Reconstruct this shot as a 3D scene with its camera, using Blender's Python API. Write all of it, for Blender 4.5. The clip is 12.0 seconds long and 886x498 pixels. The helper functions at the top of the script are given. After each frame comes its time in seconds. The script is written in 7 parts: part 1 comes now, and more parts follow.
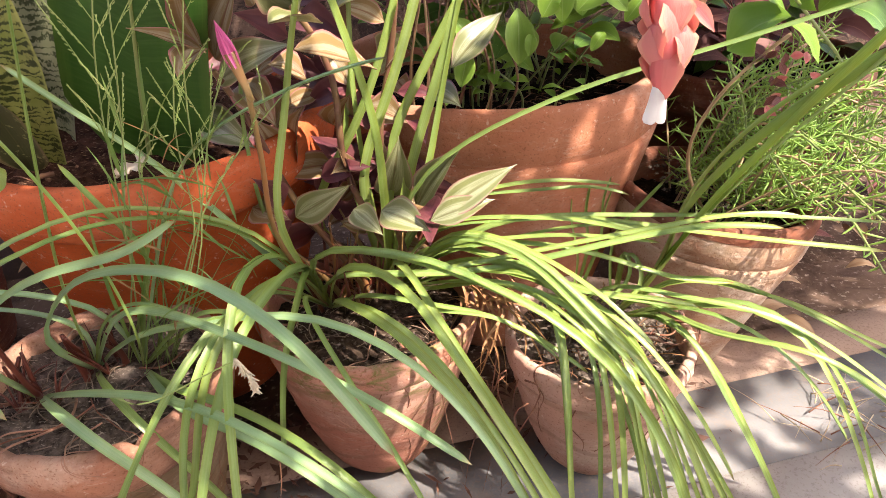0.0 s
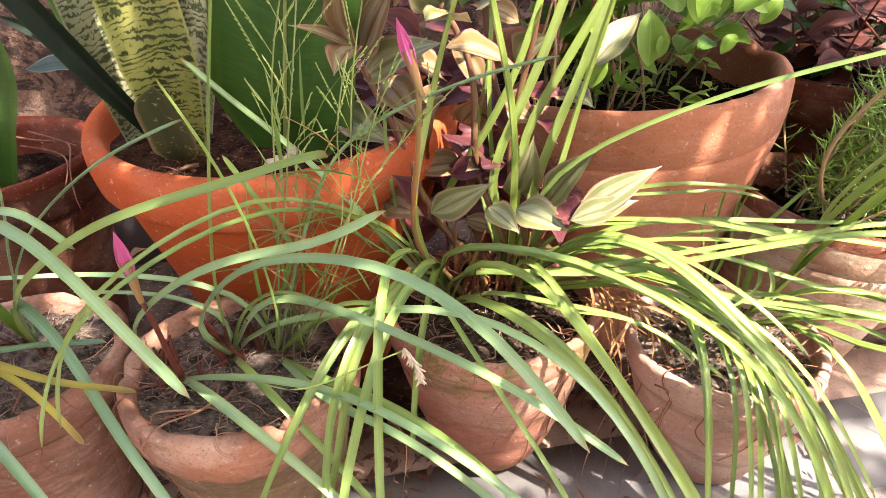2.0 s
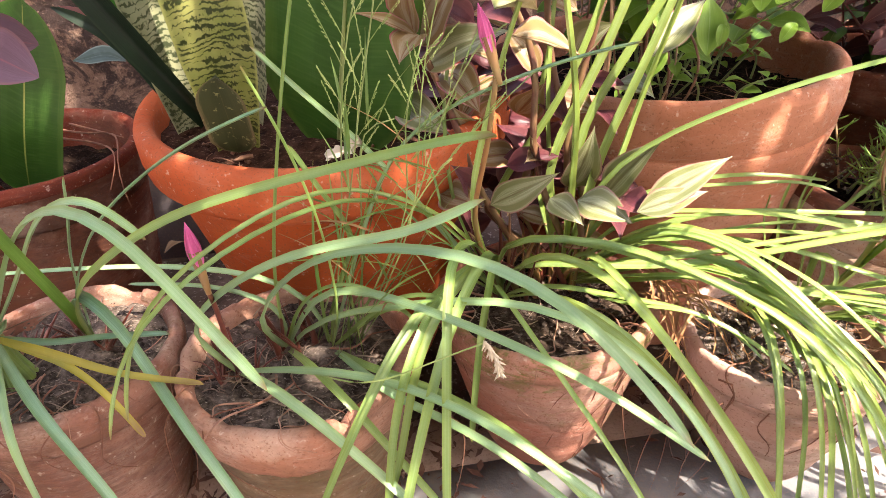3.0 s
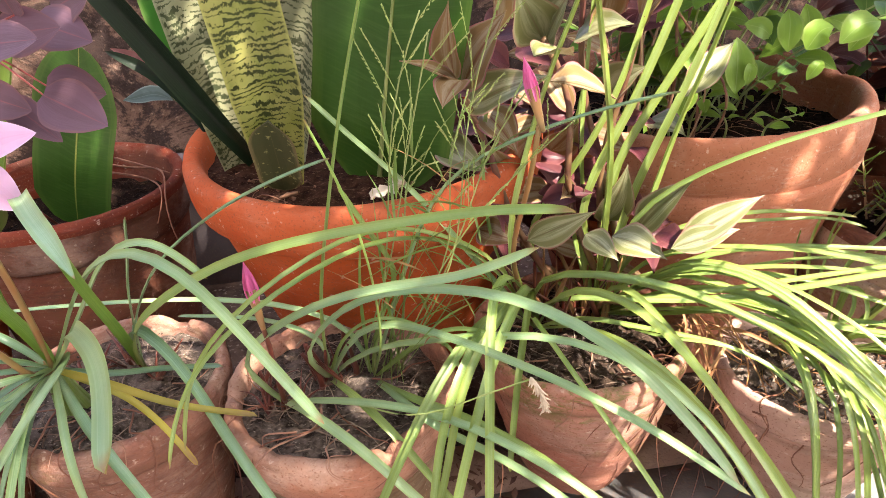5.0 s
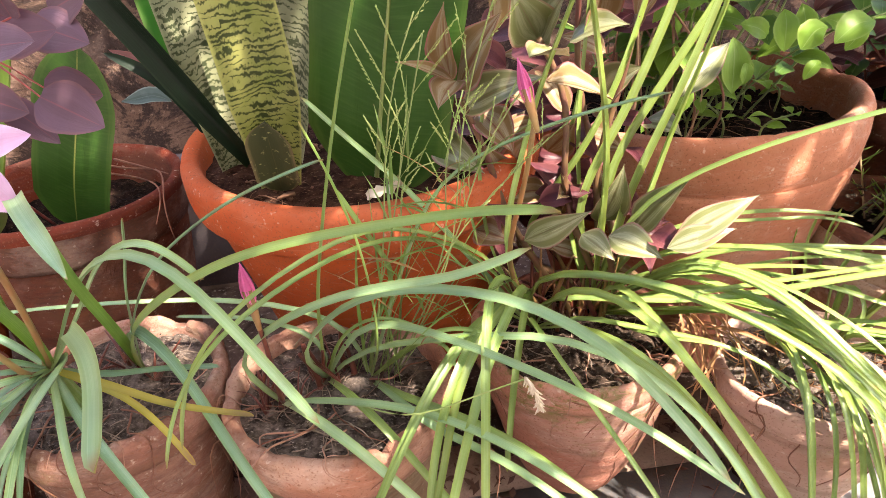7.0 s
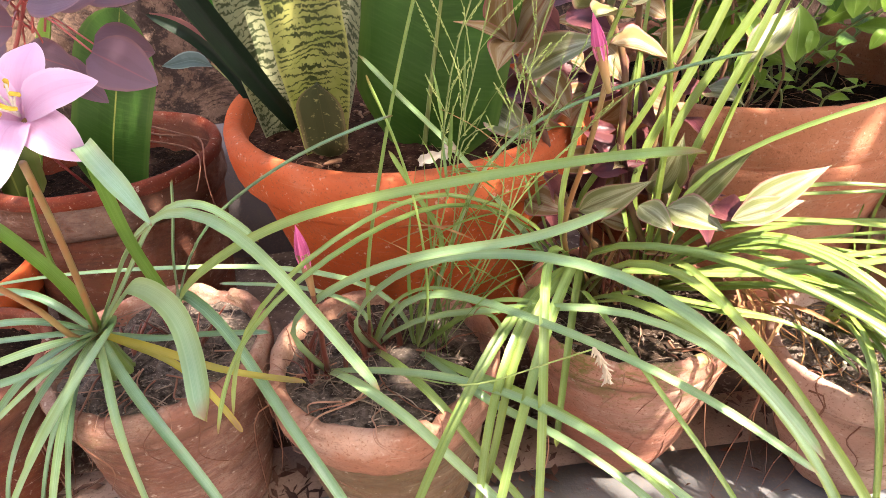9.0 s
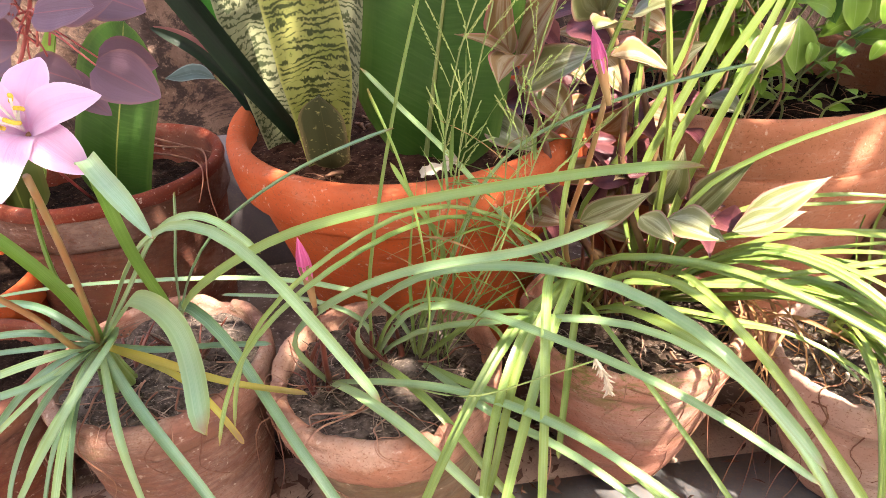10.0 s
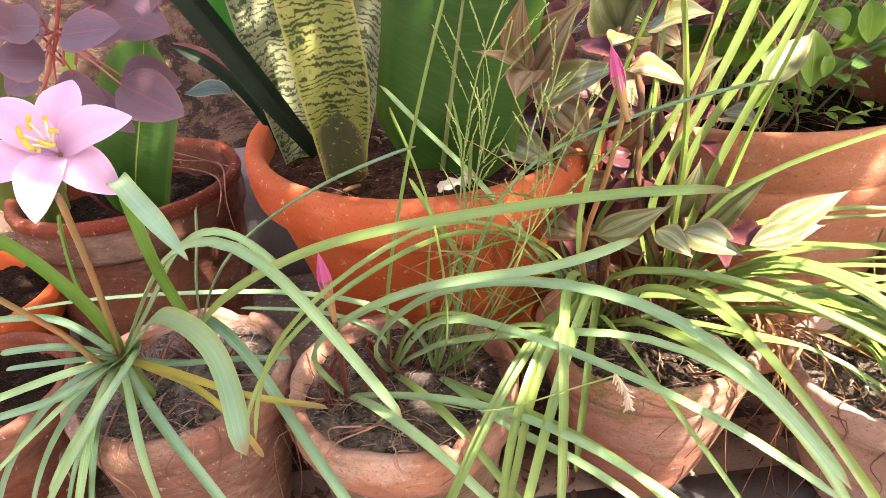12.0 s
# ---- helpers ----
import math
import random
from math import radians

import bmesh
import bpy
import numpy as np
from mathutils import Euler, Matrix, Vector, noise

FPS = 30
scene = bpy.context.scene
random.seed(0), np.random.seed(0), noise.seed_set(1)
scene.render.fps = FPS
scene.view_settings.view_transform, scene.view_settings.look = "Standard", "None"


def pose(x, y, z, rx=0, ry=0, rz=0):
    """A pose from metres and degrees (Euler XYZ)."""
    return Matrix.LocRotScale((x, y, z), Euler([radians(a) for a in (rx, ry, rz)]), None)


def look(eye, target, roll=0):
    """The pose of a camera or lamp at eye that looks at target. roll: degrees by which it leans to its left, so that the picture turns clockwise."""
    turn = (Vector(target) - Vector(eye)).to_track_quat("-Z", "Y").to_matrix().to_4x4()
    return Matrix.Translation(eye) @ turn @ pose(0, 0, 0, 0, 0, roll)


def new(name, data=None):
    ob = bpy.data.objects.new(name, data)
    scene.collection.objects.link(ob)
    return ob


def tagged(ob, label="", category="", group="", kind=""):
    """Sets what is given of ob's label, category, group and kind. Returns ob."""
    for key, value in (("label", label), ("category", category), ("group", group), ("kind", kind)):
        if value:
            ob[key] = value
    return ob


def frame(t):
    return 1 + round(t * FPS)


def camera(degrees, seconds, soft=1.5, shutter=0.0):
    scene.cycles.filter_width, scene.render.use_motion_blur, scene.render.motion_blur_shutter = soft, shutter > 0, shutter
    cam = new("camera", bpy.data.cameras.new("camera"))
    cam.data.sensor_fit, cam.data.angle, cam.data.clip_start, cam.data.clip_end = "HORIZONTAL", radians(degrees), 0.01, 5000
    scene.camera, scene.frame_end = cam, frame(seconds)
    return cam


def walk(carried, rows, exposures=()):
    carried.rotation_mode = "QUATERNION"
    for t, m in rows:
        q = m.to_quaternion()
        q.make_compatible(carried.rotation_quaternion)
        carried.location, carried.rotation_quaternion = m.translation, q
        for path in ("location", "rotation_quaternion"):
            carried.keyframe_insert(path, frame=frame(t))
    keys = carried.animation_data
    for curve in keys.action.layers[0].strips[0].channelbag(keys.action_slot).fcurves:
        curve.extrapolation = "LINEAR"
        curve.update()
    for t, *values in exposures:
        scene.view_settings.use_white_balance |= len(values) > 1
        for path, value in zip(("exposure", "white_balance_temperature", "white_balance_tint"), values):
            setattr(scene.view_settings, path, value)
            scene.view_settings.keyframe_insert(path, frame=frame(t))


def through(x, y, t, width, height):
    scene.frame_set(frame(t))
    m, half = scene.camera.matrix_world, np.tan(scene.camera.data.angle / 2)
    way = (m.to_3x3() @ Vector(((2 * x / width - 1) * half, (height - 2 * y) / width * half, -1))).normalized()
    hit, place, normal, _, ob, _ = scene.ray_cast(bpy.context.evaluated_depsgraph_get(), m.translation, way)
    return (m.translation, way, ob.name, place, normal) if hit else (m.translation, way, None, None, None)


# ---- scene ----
cam = camera(66.6, 12.0, soft=0.5)
PATH = [
    (0, (-0.0008, -0.0796, 0.5402), (0.0077, 0.4322, 0.2271), -2.13),
    (0.5, (-0.0149, -0.0833, 0.5391), (-0.0204, 0.4323, 0.2323), -2.39),
    (1, (-0.0289, -0.0858, 0.5447), (-0.0462, 0.4282, 0.2357), -2.90),
    (1.5, (-0.0465, -0.0865, 0.5473), (-0.0741, 0.4294, 0.2422), -3.08),
    (2, (-0.0692, -0.0844, 0.5412), (-0.1036, 0.4285, 0.2317), -2.74),
    (2.5, (-0.0858, -0.0798, 0.5347), (-0.1196, 0.4296, 0.2196), -2.56),
    (3, (-0.1092, -0.0810, 0.5367), (-0.1527, 0.4292, 0.2240), -3.18),
    (3.5, (-0.1234, -0.0838, 0.5431), (-0.1783, 0.4295, 0.2373), -3.67),
    (3.7, (-0.1292, -0.0838, 0.5454), (-0.1847, 0.4308, 0.2420), -3.59),
    (5.5, (-0.1240, -0.0949, 0.5598), (-0.1823, 0.4234, 0.2632), -4.07),
    (6, (-0.1223, -0.0944, 0.5568), (-0.1789, 0.4232, 0.2587), -3.88),
    (6.5, (-0.1214, -0.0927, 0.5570), (-0.1767, 0.4246, 0.2582), -3.93),
    (7, (-0.1218, -0.0936, 0.5588), (-0.1810, 0.4245, 0.2621), -4.17),
    (7.2, (-0.1224, -0.0930, 0.5587), (-0.1802, 0.4250, 0.2615), -4.06),
    (9, (-0.1522, -0.0892, 0.5445), (-0.2252, 0.4195, 0.2347), -4.02),
    (9.5, (-0.1519, -0.0875, 0.5435), (-0.2271, 0.4216, 0.2350), -4.12),
    (10, (-0.1513, -0.0894, 0.5458), (-0.2265, 0.4235, 0.2438), -4.19),
    (10.5, (-0.1520, -0.0906, 0.5497), (-0.2302, 0.4254, 0.2535), -4.35),
    (11, (-0.1512, -0.0911, 0.5501), (-0.2291, 0.4254, 0.2549), -4.32),
    (11.5, (-0.1504, -0.0896, 0.5494), (-0.2256, 0.4245, 0.2494), -4.33),
    (12, (-0.1568, -0.0916, 0.5514), (-0.2406, 0.4245, 0.2571), -4.73),
]
walk(cam, [(t, look(eye, target, roll)) for t, eye, target, roll in PATH], [(0.0, 2.52, 7050, 13), (0.5, 2.66, 7050, 13), (2.5, 2.95, 7050, 13), (3.5, 3.0, 7050, 13), (6.5, 2.97, 7050, 13), (10.5, 3.18, 7100, 12), (12.0, 3.18, 7100, 12)])

# ---- light ----
SUN_TO = Vector((0.42, -0.34, 0.84)).normalized()
world = bpy.data.worlds.new("world")
scene.world = world
world.use_nodes = True
wn = world.node_tree
sky = wn.nodes.new("ShaderNodeTexSky")
sky.sky_type, sky.sun_disc = "NISHITA", False
sky.air_density, sky.dust_density, sky.ozone_density = 0.8, 4.0, 0.6
sky.sun_elevation = math.asin(SUN_TO.z)
sky.sun_rotation = math.atan2(SUN_TO.x, SUN_TO.y)
wn.links.new(sky.outputs[0], wn.nodes["Background"].inputs[0])
wn.nodes["Background"].inputs[1].default_value = 0.135
sun = new("sun", bpy.data.lights.new("sun", "SUN"))
sun.data.energy, sun.data.angle, sun.data.color = 2.45, radians(0.5), (1.0, 0.95, 0.86)
sun.matrix_world = look(SUN_TO * 5, (0, 0, 0))


# ---- materials ----
class Nodes:
    """A short way to write node materials."""

    def __init__(self, name):
        self.m = bpy.data.materials.new(name)
        self.m.use_nodes = True
        self.t = self.m.node_tree
        self.b = self.t.nodes["Principled BSDF"]
        self.out = self.t.nodes["Material Output"]

    def n(self, kind):
        return self.t.nodes.new("ShaderNode" + kind)

    def put(self, sock, v):
        if hasattr(v, "is_output"):
            self.t.links.new(v, sock)
        elif isinstance(v, (tuple, list)) and len(v) == 3 and sock.type == "RGBA":
            sock.default_value = (*v, 1)
        else:
            sock.default_value = v

    def obj(self):
        return self.n("TexCoord").outputs["Object"]

    def uv(self):
        s = self.n("SeparateXYZ")
        self.put(s.inputs[0], self.n("TexCoord").outputs["UV"])
        return s.outputs[0], s.outputs[1]

    def rand(self):
        return self.n("ObjectInfo").outputs["Random"]

    def noise(self, scale, detail=4.0, vec=None, stretch=None, rough=0.55, dist=0.0):
        node = self.n("TexNoise")
        v = vec or self.obj()
        if stretch:
            mp = self.n("Mapping")
            self.put(mp.inputs[0], v)
            mp.inputs["Scale"].default_value = stretch
            v = mp.outputs[0]
        self.put(node.inputs["Vector"], v)
        self.put(node.inputs["Scale"], scale)
        self.put(node.inputs["Detail"], detail)
        self.put(node.inputs["Roughness"], rough)
        self.put(node.inputs["Distortion"], dist)
        return node.outputs["Fac"]

    def ramp(self, fac, *stops):
        r = self.n("ValToRGB")
        self.put(r.inputs[0], fac)
        e = r.color_ramp.elements
        while len(e) < len(stops):
            e.new(0.5)
        for el, (p, c) in zip(e, stops):
            el.position = p
            el.color = (c, c, c, 1) if isinstance(c, (int, float)) else (*c, 1)
        return r.outputs[0]

    def mix(self, fac, a, b, mode="MIX"):
        x = self.n("Mix")
        x.data_type, x.blend_type = "RGBA", mode
        self.put(x.inputs[0], fac)
        self.put(x.inputs[6], a)
        self.put(x.inputs[7], b)
        return x.outputs[2]

    def math(self, op, a, b=0.0):
        x = self.n("Math")
        x.operation = op
        self.put(x.inputs[0], a)
        self.put(x.inputs[1], b)
        return x.outputs[0]

    def bump(self, height, strength=0.3, dist=0.002, base=None):
        x = self.n("Bump")
        self.put(x.inputs["Height"], height)
        x.inputs["Strength"].default_value = strength
        x.inputs["Distance"].default_value = dist
        if base:
            self.put(x.inputs["Normal"], base)
        return x.outputs[0]

    def done(self, color, rough=0.7, normal=None, spec=0.5, through=None, thin=0.35):
        self.put(self.b.inputs["Base Color"], color)
        self.put(self.b.inputs["Roughness"], rough)
        self.put(self.b.inputs["Specular IOR Level"], spec)
        if normal:
            self.put(self.b.inputs["Normal"], normal)
        if through is not None:
            tr = self.n("BsdfTranslucent")
            self.put(tr.inputs[0], through)
            if normal:
                self.put(tr.inputs["Normal"], normal)
            mx = self.n("MixShader")
            mx.inputs[0].default_value = thin
            self.put(mx.inputs[1], self.b.outputs[0])
            self.put(mx.inputs[2], tr.outputs[0])
            self.put(self.out.inputs[0], mx.outputs[0])
        return self.m


def terracotta(name, base, pale, lime, algae, dark=0.0, grooves=0.0, seed=0.0, peel=0.0, flaked=(0.58, 0.42, 0.33)):
    """Fired clay: mottled body, salt bloom in worn patches, algae low down and fine grit."""
    k = Nodes(name)
    mp = k.n("Mapping")
    k.put(mp.inputs[0], k.obj())
    mp.inputs["Location"].default_value = (seed, seed * 0.7, 0)
    v = mp.outputs[0]
    col = k.mix(k.ramp(k.noise(14, 5, v), (0.35, 0), (0.7, 1)), base, pale)
    bloom = k.noise(7, 9, v, (1, 1, 1.5), 0.72, 0.5)
    col = k.mix(k.math("MULTIPLY", k.ramp(bloom, (0.50, 0), (0.64, 1)), lime), col, (0.62, 0.50, 0.42))
    moss = k.math("MULTIPLY", k.ramp(k.noise(48, 6, v, (1, 1, 2.2), 0.7, 0.6), (0.48, 0), (0.60, 1)), k.ramp(k.noise(9, 4, v), (0.46, 0), (0.60, 1)))
    col = k.mix(k.math("MULTIPLY", moss, algae), col, (0.19, 0.19, 0.05))
    col = k.mix(k.math("MULTIPLY", k.ramp(k.noise(6.5, 8, v, None, 0.72), (0.50, 0), (0.68, 1)), dark), col, (0.13, 0.07, 0.05))
    flake = None
    if peel:
        raw = k.noise(7, 9, v, (1, 1, 1.35), 0.6, 0.25)
        flake = k.ramp(raw, (0.525, 0), (0.585, 1))
        col = k.mix(k.math("MULTIPLY", flake, peel), col, flaked)
        col = k.mix(k.math("MULTIPLY", k.ramp(raw, (0.50, 0), (0.53, 0.22), (0.56, 0.0)), peel), col, (0.16, 0.07, 0.04))
    scuff = k.ramp(k.noise(20, 9, v, (1, 1, 4.5), 0.78, 1.2), (0.55, 0), (0.66, 0.8))
    col = k.mix(k.math("MULTIPLY", scuff, min(1.0, lime + 0.08)), col, (0.62, 0.48, 0.40))
    if dark >= 0.3:
        # mud splashed up and wiped round the pot
        wash = k.math("MULTIPLY", k.ramp(k.noise(5.5, 9, v, (1, 1, 3.2), 0.7, 0.8), (0.42, 0), (0.56, 0.8)), k.ramp(k.noise(60, 6, v, (1, 1, 5), 0.75), (0.36, 0.35), (0.6, 1)))
        col = k.mix(k.math("MULTIPLY", wash, min(1.0, dark * 1.6)), col, tuple(0.42 * c + 0.025 for c in base))
    dirt = k.ramp(k.noise(31, 9, v, (1, 1, 1.6), 0.8, 0.8), (0.56, 0), (0.68, 0.75))
    col = k.mix(k.math("MULTIPLY", dirt, min(1.0, dark + 0.05)), col, (0.12, 0.065, 0.045))
    crack = k.ramp(k.math("ABSOLUTE", k.math("SUBTRACT", k.noise(4, 8, v, None, 0.55, 0.2), 0.46)), (0.001, 0.3), (0.004, 0))
    col = k.mix(k.math("MULTIPLY", crack, peel * 0.5), col, (0.10, 0.05, 0.035))
    grit = k.noise(420, 3, v)
    col = k.mix(k.ramp(grit, (0.32, 0.6), (0.43, 0)), col, (0.22, 0.09, 0.05))
    col = k.mix(k.ramp(k.noise(160, 2, v), (0.66, 0), (0.74, 0.45)), col, (0.70, 0.55, 0.45))
    nb = k.bump(grit, 0.25, 0.0008)
    nb = k.bump(k.noise(34, 7, v, (1, 1, 2.0), 0.65), 0.5, 0.004, nb)
    if flake:
        nb = k.bump(flake, 0.55, 0.0025, nb)
    if grooves:
        w = k.n("TexWave")
        w.wave_type, w.bands_direction = "BANDS", "Z"
        k.put(w.inputs[0], v)
        w.inputs["Scale"].default_value = 26.0 if grooves < 0.2 else 6.0
        w.inputs["Distortion"].default_value = 1.2 if grooves < 0.2 else 9.0
        w.inputs["Detail"].default_value, w.inputs["Detail Scale"].default_value = 3.0, 0.7
        nb = k.bump(w.outputs["Fac"], grooves, 0.002, nb)
        if grooves > 0.2:
            col = k.mix(k.ramp(w.outputs["Fac"], (0.0, 0.32), (0.10, 0.0)), col, (0.17, 0.085, 0.05))
    return k.done(col, 0.85, nb, 0.06)


TERRA_SMOOTH = terracotta("terracotta_red", (0.48, 0.085, 0.025), (0.54, 0.118, 0.04), 0.04, 0.0, 0.2, 0.12)
# slightly paler red for the rim of the large orange pot
TERRA_RED_RIM = terracotta("terracotta_red_rim", (0.50, 0.092, 0.030), (0.55, 0.125, 0.048), 0.08, 0.0, 0.15, 0.12, 2)
TERRA_PEACH = terracotta("terracotta_peach", (0.42, 0.155, 0.088), (0.48, 0.205, 0.125), 0.25, 0.04, 0.12, 0.1, 3)
TERRA_WORN = terracotta("terracotta_worn", (0.44, 0.19, 0.12), (0.52, 0.285, 0.20), 0.45, 0.2, 0.65, 0.45, 5, 0.4, (0.54, 0.34, 0.25))
TERRA_OLIVE = terracotta("terracotta_olive", (0.20, 0.115, 0.055), (0.28, 0.19, 0.11), 0.15, 0.8, 0.5, 0.45, 21, 0.2, (0.40, 0.30, 0.21))
TERRA_SALMON = terracotta("terracotta_salmon", (0.45, 0.175, 0.12), (0.51, 0.235, 0.17), 0.3, 1.0, 0.3, 0.6, 6, 0.22, (0.47, 0.29, 0.22))
TERRA_DUSKY = terracotta("terracotta_dusky", (0.30, 0.12, 0.08), (0.39, 0.195, 0.14), 0.45, 0.3, 0.6, 0.5, 9, 0.3, (0.47, 0.32, 0.245))
TERRA_PINK = terracotta("terracotta_pink", (0.49, 0.275, 0.21), (0.54, 0.34, 0.27), 0.45, 0.2, 0.25, 0.5, 8, 0.25, (0.60, 0.44, 0.36))
TERRA_BROWN = terracotta("terracotta_brown", (0.19, 0.05, 0.027), (0.27, 0.10, 0.06), 0.2, 0.1, 0.7, 0.0, 12, 0.3, (0.48, 0.33, 0.25))
TERRA_GLAZE = terracotta("terracotta_flaked_red", (0.16, 0.027, 0.014), (0.21, 0.046, 0.025), 0.0, 0.05, 0.5, 0.0, 33, 0.4, (0.24, 0.13, 0.09))
TERRA_LIME = terracotta("terracotta_limed", (0.36, 0.20, 0.13), (0.47, 0.32, 0.23), 0.8, 0.15, 0.28, 0.0, 15, 0.6, (0.56, 0.44, 0.34))
TERRA_POWDER = terracotta("terracotta_powdered", (0.15, 0.055, 0.035), (0.24, 0.125, 0.095), 0.2, 0.05, 0.5, 0.0, 27, 0.7, (0.33, 0.22, 0.175))
# reddish clay kept dark to carry the shade on the far left pot
TERRA_SHADED_RED = terracotta("terracotta_shaded_red", (0.17, 0.036, 0.018), (0.23, 0.065, 0.036), 0.12, 0.1, 0.6, 0.0, 19, 0.25, (0.42, 0.26, 0.19))


def soil_material(name, a, b, c):
    k = Nodes(name)
    v = k.obj()
    n1 = k.noise(70, 8, v, None, 0.7)
    col = k.mix(k.ramp(n1, (0.38, 0), (0.62, 1)), a, b)
    col = k.mix(k.ramp(k.noise(220, 4, v, (1, 3, 1)), (0.6, 0), (0.68, 0.9)), col, c)
    nb = k.bump(n1, 0.9, 0.006)
    nb = k.bump(k.noise(300, 4, v), 0.6, 0.002, nb)
    return k.done(col, 0.95, nb, 0.04)


SOIL = soil_material("potting_soil", (0.034, 0.024, 0.019), (0.19, 0.145, 0.12), (0.37, 0.30, 0.25))
SOIL_PALE = soil_material("dusty_soil", (0.05, 0.036, 0.03), (0.23, 0.175, 0.145), (0.42, 0.34, 0.28))
SOIL_DAMP = soil_material("damp_soil", (0.024, 0.015, 0.011), (0.09, 0.06, 0.045), (0.24, 0.175, 0.13))
SOIL_RED = soil_material("reddish_soil", (0.022, 0.010, 0.007), (0.085, 0.038, 0.025), (0.24, 0.14, 0.09))
# near-black soil copy: the shade inside the overhung pots is put into its colour
SOIL_SHADED = soil_material("shaded_soil", (0.005, 0.003, 0.002), (0.020, 0.011, 0.008), (0.09, 0.055, 0.036))


def ground_material():
    k = Nodes("earth_floor")
    v = k.obj()
    col = k.mix(k.ramp(k.noise(3.2, 7, v, None, 0.62), (0.38, 0), (0.62, 1)), (0.03, 0.016, 0.012), (0.15, 0.098, 0.074))
    col = k.mix(k.ramp(k.noise(17, 7, v, None, 0.7, 0.6), (0.46, 0), (0.68, 0.85)), col, (0.03, 0.017, 0.013))
    col = k.mix(k.ramp(k.noise(140, 4, v), (0.58, 0), (0.7, 0.6)), col, (0.42, 0.34, 0.28))
    nb = k.bump(k.noise(60, 7, v, None, 0.7), 0.6, 0.006)
    return k.done(col, 0.93, nb, 0.05)


def concrete_material(name, a, b, stain):
    k = Nodes(name)
    v = k.obj()
    col = k.mix(k.ramp(k.noise(5, 7, v, None, 0.65), (0.35, 0), (0.65, 1)), a, b)
    col = k.mix(k.ramp(k.noise(15, 6, v, None, 0.7, 1.0), (0.54, 0), (0.7, 0.6)), col, stain)
    grit = k.noise(330, 3, v)
    col = k.mix(k.ramp(grit, (0.36, 0.4), (0.46, 0)), col, stain)
    return k.done(col, 0.85, k.bump(grit, 0.3, 0.001, k.bump(k.noise(28, 5, v), 0.3, 0.004)), 0.3)


EARTH = ground_material()
CONCRETE = concrete_material("pale_concrete", (0.33, 0.305, 0.29), (0.43, 0.40, 0.385), (0.20, 0.17, 0.15))
LEDGE = concrete_material("dusty_concrete", (0.25, 0.16, 0.12), (0.33, 0.23, 0.18), (0.13, 0.075, 0.055))
STONE = concrete_material("violet_grey_stone", (0.085, 0.07, 0.076), (0.125, 0.102, 0.107), (0.17, 0.13, 0.11))
SLATE = concrete_material("grey_stone", (0.12, 0.118, 0.125), (0.20, 0.193, 0.195), (0.23, 0.17, 0.135))


def wall_material():
    k = Nodes("weathered_plaster")
    v = k.obj()
    col = k.mix(k.ramp(k.noise(5, 8, v, None, 0.66), (0.42, 0), (0.58, 1)), (0.12, 0.07, 0.052), (0.19, 0.12, 0.09))
    moss = k.ramp(k.noise(7, 10, v, (1, 1, 1.8), 0.78, 0.9), (0.46, 0), (0.52, 0.95))
    col = k.mix(moss, col, (0.035, 0.022, 0.02))
    crumb = k.noise(95, 6, v, None, 0.7)
    col = k.mix(k.ramp(crumb, (0.58, 0), (0.68, 0.8)), col, (0.25, 0.17, 0.125))
    col = k.mix(k.ramp(crumb, (0.34, 0.7), (0.44, 0)), col, (0.08, 0.045, 0.035))
    return k.done(col, 0.9, k.bump(crumb, 0.8, 0.006, k.bump(k.noise(26, 8, v, None, 0.7), 0.8, 0.012)), 0.2)


WALL = wall_material()
PLAIN_PLASTER = concrete_material("plain_plaster", (0.22, 0.18, 0.145), (0.28, 0.23, 0.185), (0.13, 0.10, 0.085))


